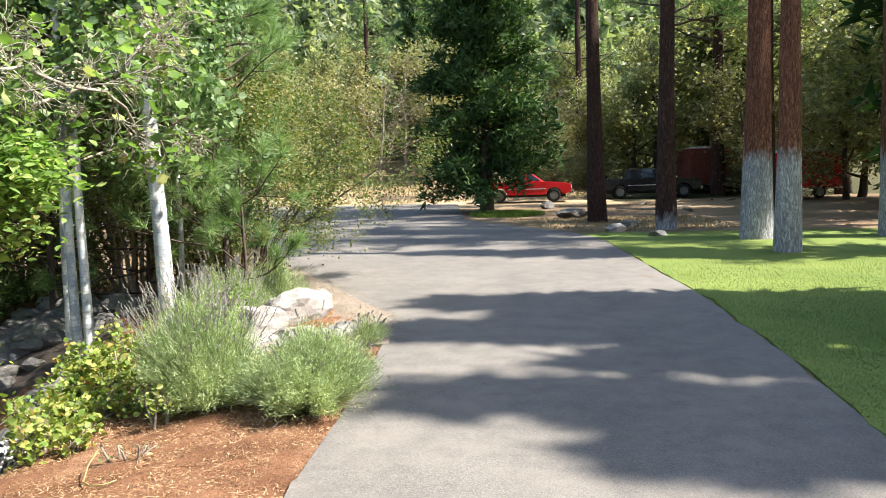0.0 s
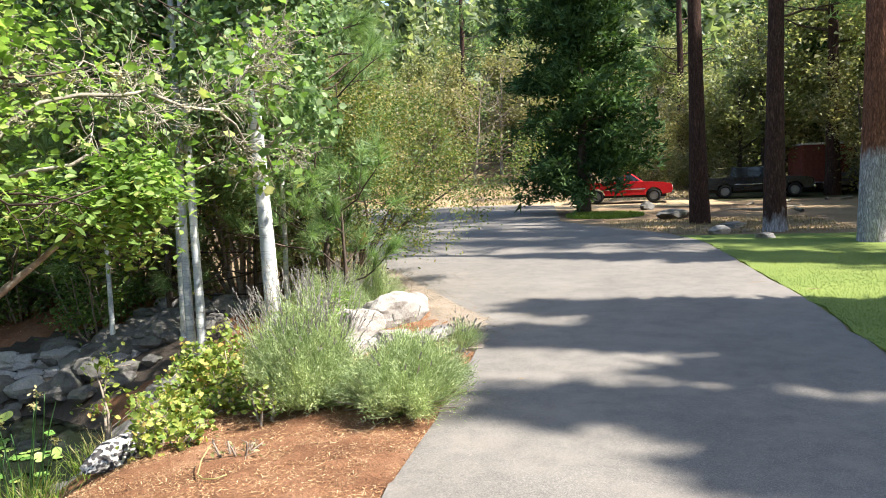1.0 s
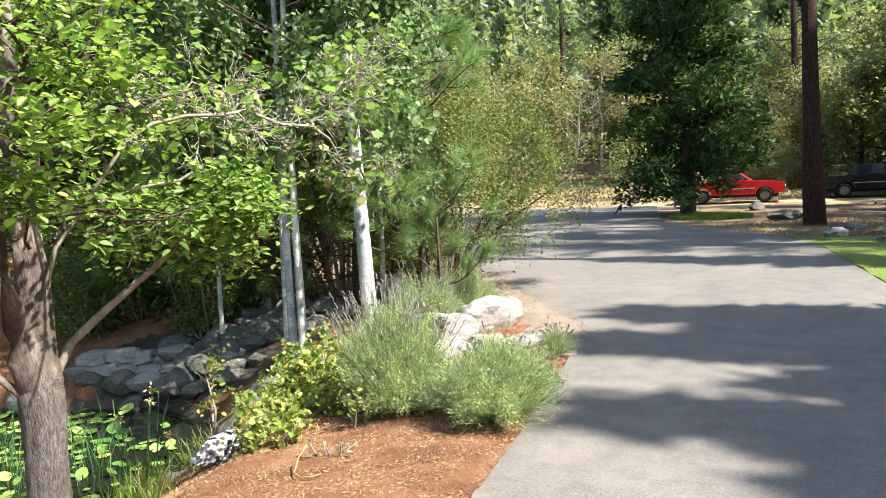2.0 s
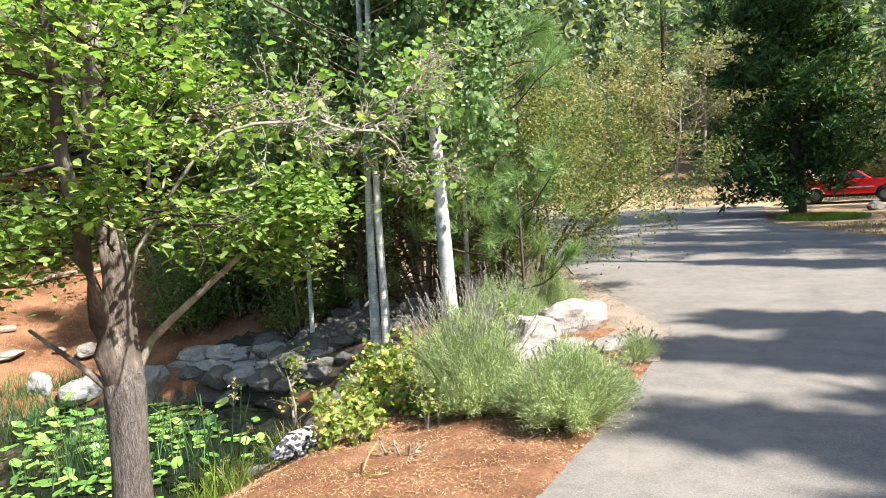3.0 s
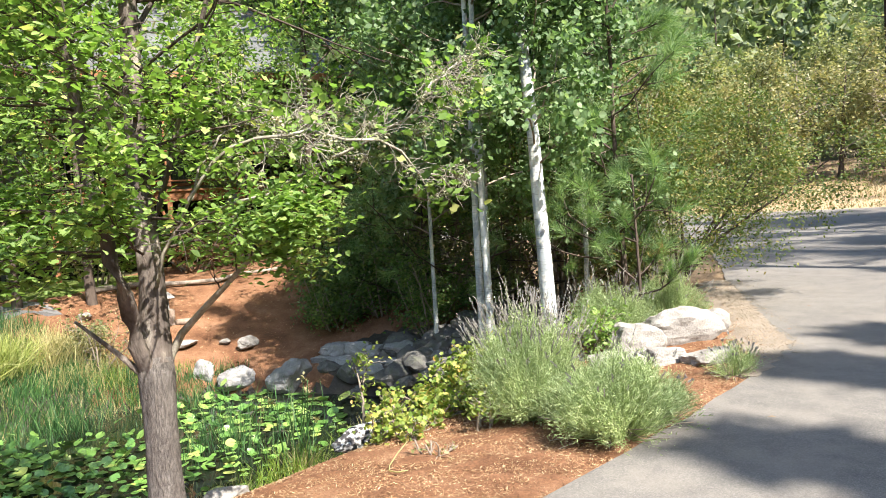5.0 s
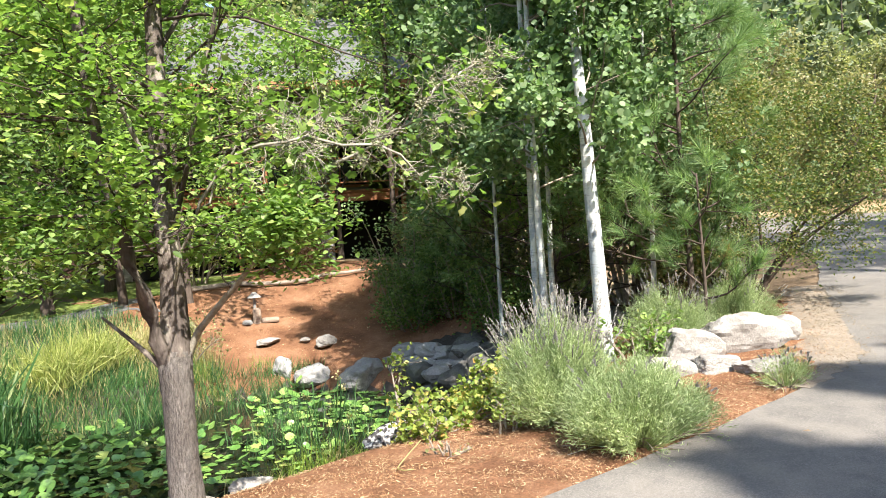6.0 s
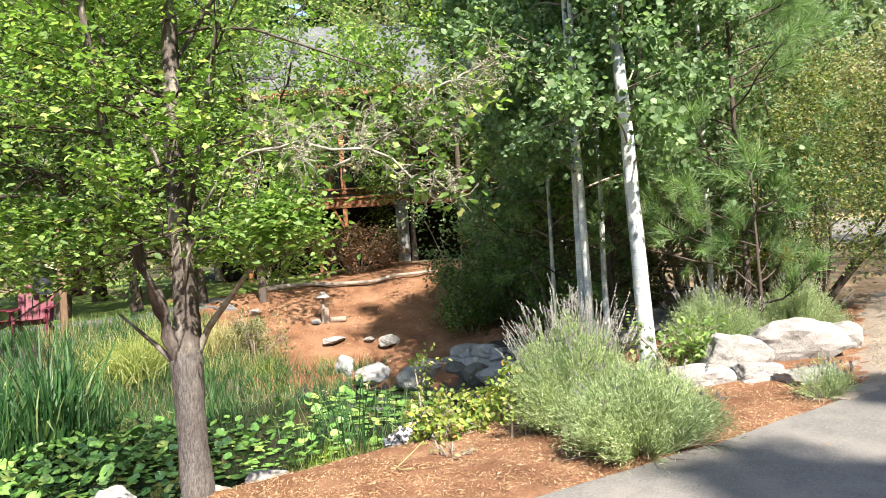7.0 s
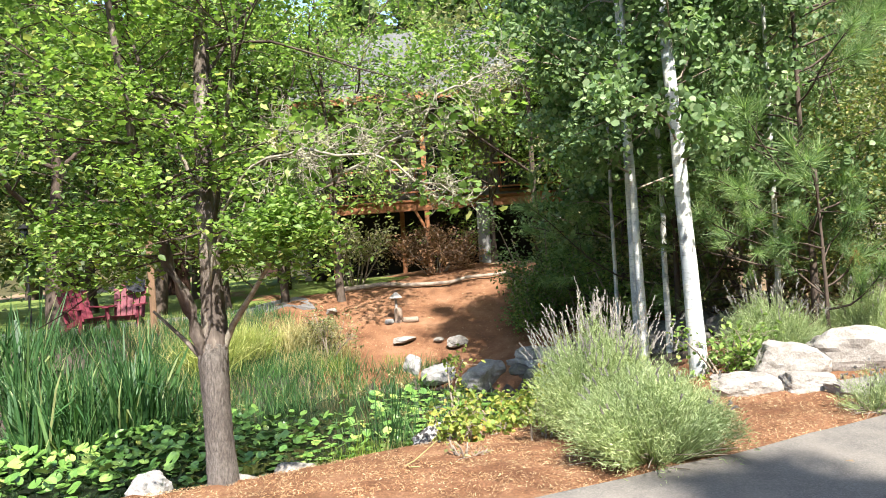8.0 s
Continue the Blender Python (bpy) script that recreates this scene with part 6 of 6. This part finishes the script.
LAMP_GLASS = plain("lamp_glass", (0.6, 0.6, 0.58), 0.15, 0.6)
TAIL_RED = plain("tail_lamp", (0.32, 0.02, 0.02), 0.2, 0.6)


def wheel(parent, x, y, rad):
    w = part("wheel", cyl_bm(rad * 0.62, rad * 0.62, 0.2, (0, 0, 0), 18, (90, 0, 0)), STEEL, parent, "", Matrix.Translation((x, y, rad)))
    ring = bmesh.new()
    n, k = 28, 8
    vs = [[ring.verts.new(((rad * 0.81 + rad * 0.19 * math.cos(b)) * math.cos(a), 0.115 * math.sin(b), (rad * 0.81 + rad * 0.19 * math.cos(b)) * math.sin(a))) for b in np.linspace(0, 2 * math.pi, k, endpoint=False)] for a in np.linspace(0, 2 * math.pi, n, endpoint=False)]
    for i in range(n):
        for j in range(k):
            ring.faces.new((vs[i][j], vs[(i + 1) % n][j], vs[(i + 1) % n][(j + 1) % k], vs[i][(j + 1) % k]))
    part("tyre", ring, RUBBER, w, "", None, True)
    return w


def arch(cx, rad, n=9):
    return [(cx + rad * math.cos(a), 0.36 + rad * math.sin(a)) for a in np.linspace(math.pi, 0, n)]


def pickup(x, y, turn, paint, label, crew=False, L=5.0, category="pickup truck"):
    """Front towards +x. Body, cab with panes, bed, bumpers, lamps, wheels."""
    t = thing("pickup_truck" if category == "pickup truck" else "car", pose(x, y, h(x, y) + 0.02, 0, 0, turn), label, category)
    f, b = L / 2, -L / 2
    ax1, ax2 = f - 0.95, b + 1.05
    prof = [(b, 0.55), (b, 1.08), (b + 0.03, 1.12)]
    cab0 = b + (1.3 if crew else 2.0)
    prof += [(cab0, 1.12), (cab0 + 0.02, 1.14), (f - 1.55, 1.12), (f - 0.5, 1.05), (f - 0.12, 0.98), (f, 0.86), (f, 0.5), (ax1 + 0.46, 0.42)]
    prof += arch(ax1, 0.44)[::-1] + [(ax1 - 0.46, 0.40), (ax2 + 0.46, 0.40)] + arch(ax2, 0.44)[::-1] + [(ax2 - 0.46, 0.45)]
    part("body", prism_bm(prof, 1.74, "y", 0.025), paint, t)
    # cabin: a tapered shell
    bm = bmesh.new()
    lo, hi = 1.12, 1.68
    wl, wh = 0.80, 0.66
    c1 = f - 1.5
    ring1 = [(cab0, -wl, lo), (c1, -wl, lo), (c1, wl, lo), (cab0, wl, lo)]
    ring2 = [(cab0 + 0.12, -wh, hi), (c1 - 0.75, -wh, hi), (c1 - 0.75, wh, hi), (cab0 + 0.12, wh, hi)]
    v1, v2 = [bm.verts.new(p) for p in ring1], [bm.verts.new(p) for p in ring2]
    for i in range(4):
        bm.faces.new((v1[i], v1[(i + 1) % 4], v2[(i + 1) % 4], v2[i]))
    bm.faces.new(v2)
    bmesh.ops.bevel(bm, geom=bm.edges[:], offset=0.05, segments=2, affect="EDGES", profile=0.5)
    bmesh.ops.recalc_face_normals(bm, faces=bm.faces[:])
    cab = part("cab", bm, paint, t)

    def pane(a0, a1, a2, a3, side):
        g = bmesh.new()
        q = []
        for a, z in ((a0, 0.08), (a1, 0.08), (a2, 0.9), (a3, 0.9)):
            w = wl + (wh - wl) * z
            q.append(g.verts.new((a, side * (w + 0.012), lo + (hi - lo) * z)))
        face = g.faces.new(q)
        out = bmesh.ops.extrude_face_region(g, geom=[face])
        bmesh.ops.translate(g, vec=(0, -side * 0.02, 0), verts=[v for v in out["geom"] if isinstance(v, bmesh.types.BMVert)])
        bmesh.ops.recalc_face_normals(g, faces=g.faces[:])
        part("side_window", g, GLASS, cab)

    for side in (-1, 1):
        if crew:
            m1 = (cab0 + c1) / 2 - 0.25
            m0 = cab0 + 0.1
            pane(m0 + 0.02, m0 + 0.75, m0 + 0.75, m0 + 0.12, side)
            pane(m0 + 0.83, m1 + 0.45, m1 + 0.42, m0 + 0.83, side)
            pane(m1 + 0.53, c1 - 0.14, c1 - 0.8, m1 + 0.5, side)
        else:
            pane(cab0 + 0.08, cab0 + 0.5, cab0 + 0.5, cab0 + 0.15, side)
            pane(cab0 + 0.58, c1 - 0.14, c1 - 0.8, cab0 + 0.58, side)
        part("mirror", box_bm((0.1, 0.16, 0.14), (c1 - 0.35, side * 0.93, 1.2), 0.03), IRON, t)
        part("door_handle", box_bm((0.14, 0.03, 0.03), (cab0 + 0.65, side * 0.878, 1.0), 0.01), IRON, t)
        part("trim_strip", box_bm((L - 2.9, 0.02, 0.05), ((ax1 + ax2) / 2, side * 0.876, 0.72), 0.008), CHROME, t)
        part("headlight", box_bm((0.08, 0.28, 0.16), (f - 0.01, side * 0.66, 0.8), 0.03), LAMP_GLASS, t)
        part("tail_light", box_bm((0.05, 0.14, 0.32), (b, side * 0.78, 0.9), 0.02), TAIL_RED, t)
        for ax in (ax1, ax2):
            wheel(t, ax, side * 0.78, 0.36)
    g = bmesh.new()
    q = [g.verts.new(p) for p in ((c1 - 0.07, -wl + 0.1, lo + 0.06), (c1 - 0.07, wl - 0.1, lo + 0.06), (c1 - 0.69, wh - 0.08, hi - 0.05), (c1 - 0.69, -wh + 0.08, hi - 0.05))]
    out = bmesh.ops.extrude_face_region(g, geom=[g.faces.new(q)])
    bmesh.ops.translate(g, vec=(0.03, 0, 0.03), verts=[v for v in out["geom"] if isinstance(v, bmesh.types.BMVert)])
    bmesh.ops.recalc_face_normals(g, faces=g.faces[:])
    part("windscreen", g, GLASS, cab)
    part("front_bumper", box_bm((0.16, 1.78, 0.2), (f + 0.02, 0, 0.5), 0.05, 2), CHROME, t)
    part("rear_bumper", box_bm((0.14, 1.7, 0.16), (b - 0.03, 0, 0.52), 0.04, 2), CHROME, t)
    part("grille", box_bm((0.04, 0.95, 0.2), (f + 0.005, 0, 0.78), 0.02), IRON, t)
    part("chassis", box_bm((L - 0.6, 1.2, 0.16), (0, 0, 0.36), 0.02), RUBBER, t)
    return t


RED_PAINT = plain("red_car_paint", (0.55, 0.012, 0.018), 0.25, 0.5, 0.0, 0.08)
BLACK_PAINT = plain("black_car_paint", (0.012, 0.014, 0.018), 0.2, 0.5, 0.0, 0.1)
GREY_PAINT = plain("grey_car_paint", (0.10, 0.10, 0.105), 0.3, 0.5, 0.2, 0.08)
pickup(4.75, 41.0, -6, RED_PAINT, "red compact pickup parked on the dry grass")
pickup(12.0, 42.0, -8, BLACK_PAINT, "black crew-cab pickup parked under the trees", True, 5.5)
pickup(18.6, 43.2, 8, GREY_PAINT, "grey car half hidden in the shade", True, 4.6, "car")


def trailer(x, y, turn, paint, label, L, H, name="cargo_trailer"):
    t = thing(name, pose(x, y, h(x, y), 0, 0, turn), label, "trailer")
    part("box", box_bm((L, 2.0, H - 0.5), (0, 0, 0.5 + (H - 0.5) / 2), 0.05, 2), paint, t)
    part("roof_cap", box_bm((L + 0.04, 2.04, 0.12), (0, 0, H + 0.03), 0.04, 2), LAMP_GLASS, t, "white roof edge")
    part("lower_trim", box_bm((L + 0.03, 2.03, 0.1), (0, 0, 0.52), 0.02), CHROME, t)
    part("door", box_bm((0.8, 0.03, H - 0.95), (L * 0.2, -1.01, 0.6 + (H - 0.95) / 2), 0.02), paint, t)
    part("coupling", box_bm((1.1, 0.12, 0.1), (-L / 2 - 0.5, 0, 0.5), 0.02), IRON, t)
    for s in (-0.95, 0.95):
        wheel(t, 0.2, s, 0.34)
        part("mudguard", box_bm((0.95, 0.26, 0.05), (0.2, s, 0.74), 0.02), IRON, t)
    return t


trailer(18.4, 37.0, 12, RED_PAINT, "red enclosed cargo trailer with a white roof", 3.2, 2.35)
RUST = plain("rust_red_paint", (0.16, 0.045, 0.03), 0.7, 0.2, 0.0, 0.3)
trailer(16.6, 44.8, 5, RUST, "rust-red trailer deep in the shade", 3.4, 2.7)

# ---- ground litter and verges ----
def on_ground(n, r, x0, x1, y0, y1, keep=None, lift=0.01):
    p = np.stack([r.uniform(x0, x1, n), r.uniform(y0, y1, n)], 1)
    if keep is not None:
        p = p[keep(p[:, 0], p[:, 1])]
    return np.c_[p, height(p[:, 0], p[:, 1]) + lift]


def road_left_of(y):
    return np.interp(y, [a for a, _ in ROAD_LEFT], [b for _, b in ROAD_LEFT])


def chips(n, x0, x1, y0, y1, seed, label, size, keep, material, slim=1.0, lift=0.006):
    """Loose shreds of bark lying every way."""
    r = rng_of(seed)
    p = on_ground(n, r, x0, x1, y0, y1, keep, lift)
    d = r.normal(0, 1, (len(p), 3)) * np.array([1, 1, 0.22])
    v = scatter(([(-0.5, -0.08 * slim, 0), (0.5, -0.08 * slim, 0), (0.42, 0.1 * slim, 0.03), (-0.45, 0.09 * slim, 0.03)], [[(0, 1, 2, 3)]]), p, frames_of(np.cross(d, r.normal(0, 1, (len(p), 3)) * np.array([1, 1, 0.2])) + np.array([0, 0, 0.25]), r), size * r.uniform(0.4, 1.4, len(p)))
    tagged(put("mulch_litter", mesh_of("mulch_litter", *v, material)), label, "mulch", kind="stuff")


chips(44000, -3.7, -0.7, 2.0, 8.5, 901, "loose shredded bark on the near bed", 0.024, lambda x, y: (x < road_left_of(y) + 0.03) & (pond_distance(x, y) > 0.9), CHIP)
chips(9000, -3.6, -0.9, 8.5, 12.5, 902, "loose shredded bark round the limestone", 0.03, lambda x, y: x < road_left_of(y) + 0.05, CHIP)
chips(7000, -15.5, -9.0, 7.0, 13.0, 903, "loose shredded bark on the far bank", 0.045, lambda x, y: pond_distance(x, y) > 0.3, CHIP)
chips(2000, -1.1, 3.5, 2.5, 16.0, 904, "scattered needles and leaf bits on the asphalt", 0.028, lambda x, y: (x > road_left_of(y)) & (np.abs(np.sin(x * 1.7 + y)) > 0.55), CHIP)

chips(30000, -3.0, 0.2, 2.0, 12.0, 905, "bark shreds spilled over the drive's edge", 0.024, lambda x, y: np.abs(x - road_left_of(y)) < 0.05 + 0.09 * np.abs(np.sin(x * 5 + y * 3.3)), CHIP)

NEEDLE_LITTER = leaf_mat("needle_litter", [(0.0, (0.24, 0.14, 0.08)), (1.0, (0.42, 0.30, 0.19))], 0.0, 0.9, 0.1)
SAND = rough_mat("pale_dirt", [(0.3, (0.195, 0.155, 0.118)), (0.7, (0.31, 0.26, 0.205))], 2.2, 45.0, 0.95, 0.1, 0.6, 0.012)
edge_r = rng_of(940)
EDGE = edge_r.uniform(-1, 1, (2, 90))


def verge_z(x, y):
    """Lies over the drive's lip and sinks into the bed on its other side."""
    return height(x, y) - 0.045 * step(0.08, 0.22 + 0.5 * step(9.3, 10.3, y), road_left_of(y) - x)


def verge_side(u, k, off, amp):
    return (road_left_of(u) + off + amp * float(np.interp(u, np.linspace(8.4, 15.8, 90), EDGE[k])), u)


ribbon("verge", list(np.linspace(8.4, 15.8, 90)), lambda u: verge_side(u, 0, -0.22 - 0.5 * float(step(9.3, 10.3, u)), 0.08), lambda u: verge_side(u, 1, 0.05 + 0.16 * math.sin((u - 8.4) / 7.4 * math.pi), 0.05), 10, 0.036, SAND, "pale sandy dirt washed onto the drive's edge", "dirt verge", 0.02, zf=verge_z)
DUST = leaf_mat("pale_grit", [(0.0, (0.17, 0.13, 0.095)), (1.0, (0.34, 0.28, 0.21))], 0.0, 0.95, 0.1)
chips(60000, -4.6, -0.2, 9.2, 15.8, 906, "pale grit and dry needles feathering the verge", 0.022, lambda x, y: np.abs(x - road_left_of(y)) < 0.10 + 0.42 * np.abs(np.sin(x * 7.3 + y * 4.1) * np.sin(x * 23.7 - y * 17.9)), DUST, 1.0, 0.04)
chips(16000, -4.6, -0.2, 8.6, 15.8, 908, "shreds of bark strewn over the pale dirt", 0.028, lambda x, y: (x < road_left_of(y) + 0.06) & (x > road_left_of(y) - 0.9) & (np.sin(x * 5.1 + y * 2.7) * np.sin(y * 6.3) > -0.2), CHIP, 0.7, 0.036)
chips(9500, -3.9, -0.9, 2.2, 9.0, 907, "fallen pale pine needles over the mulch", 0.055, lambda x, y: (x < road_left_of(y) + 0.02) & (pond_distance(x, y) > 0.9), NEEDLE_LITTER, 0.16)


def grass_patch(name, n, x0, x1, y0, y1, seed, label, tall, wide, material, keep=None, splay=0.45, lift=0.0, template=BLADE):
    r = rng_of(seed)
    p = on_ground(n, r, x0, x1, y0, y1, keep, lift)
    d = np.c_[r.normal(0, splay, (len(p), 2)), np.ones(len(p))]
    v = scatter(template, p, frames_of(d, r), np.stack([np.full(len(p), tall * 0.3 if template is BLADE else wide), np.full(len(p), wide), tall * r.uniform(0.5, 1.2, len(p))], 1))
    tagged(put(name, mesh_of(name, *v, material)), label, "grass", kind="stuff")


SHARD = ([(-0.5, 0, 0), (0.5, 0, 0), (0, 0.3, 1)], [[(0, 1, 2)]])


def lawn_left(y):
    return np.interp(y, [a for a, _ in ROAD_RIGHT], [b for _, b in ROAD_RIGHT])


grass_patch("lawn_grass", 130000, 2.6, 9.0, 4.0, 18.0, 911, "short mown lawn grass", 0.032, 0.009, LAWN_BLADE, lambda x, y: (x > lawn_left(y) + 0.01) & (((x * 7919.3 + y * 3571.7) % 1.0) < (18.5 - y) / 10), 0.8, 0.03, SHARD)
grass_patch("lawn_edge_grass", 60000, 2.4, 8.0, 4.0, 22.0, 912, "ragged grass along the lawn's edge", 0.03, 0.010, LAWN_BLADE, lambda x, y: np.abs(x - lawn_left(y) - 0.03) < 0.06, 0.9, 0.025, SHARD)
grass_patch("island_grass", 9000, 1.2, 4.4, 29.5, 33.0, 913, "bright ground cover under the dark conifer", 0.16, 0.03, GRASS_BLADE, lambda x, y: ((x - 2.8) / 1.6) ** 2 + ((y - 31.2) / 1.7) ** 2 < 1)
grass_patch("dry_grass", 14000, -16, 9.0, 42.8, 52.0, 914, "dry straw-coloured grass in the field", 0.24, 0.035, STRAW_BLADE)
grass_patch("dry_grass", 5000, 2.5, 9.5, 22.0, 28.0, 915, "dry grass in the island verge", 0.10, 0.02, STRAW_BLADE, lambda x, y: x > lawn_left(y) + 0.3)
grass_patch("rim_grass", 13000, -13.3, -10.2, 3.5, 9.2, 916, "mixed dry and green grass on the far shore", 0.36, 0.011, REED, lambda x, y: (pond_distance(x, y) > 0.0) & (pond_distance(x, y) < 0.5 + 1.2 * np.abs(np.sin(x * 1.3 + y * 2.1)) * (y < 7.4)))

# fallen branches in the shade by the vehicles
br = rng_of(930)
for i in range(9):
    x, y = br.uniform(9, 18), br.uniform(29, 38)
    q = bend((x, y, h(x, y) + 0.08), (br.normal(), br.normal(), 0), br.uniform(1.5, 3.5), 6, br, 0.12, 0)
    q[:, 2] = [h(a[0], a[1]) + 0.07 for a in q]
    tagged(put("fallen_branch", mesh_of("fallen_branch", *tubes([(q, np.linspace(0.07, 0.025, 6))], 7, 0.08), LICHEN_TWIG, True)), "grey fallen branch on the shaded duff", "branch", "fallen branches")

grass_patch("bank_grass", 4200, -13.4, -10.4, 3.0, 7.6, 918, "dry tan grass on the far shore", 0.4, 0.010, DRYREED, lambda x, y: np.sin(x * 2.3 + 2) * np.sin(y * 3.1) > -0.3, 0.4)
grass_patch("bank_grass", 15000, -13.6, -10.0, -2.0, 6.6, 917, "rank grass between the reeds and the patio", 0.42, 0.014, REED, lambda x, y: np.sin(x * 3.1 + 1) * np.sin(y * 2.3) > -0.75, 0.35)
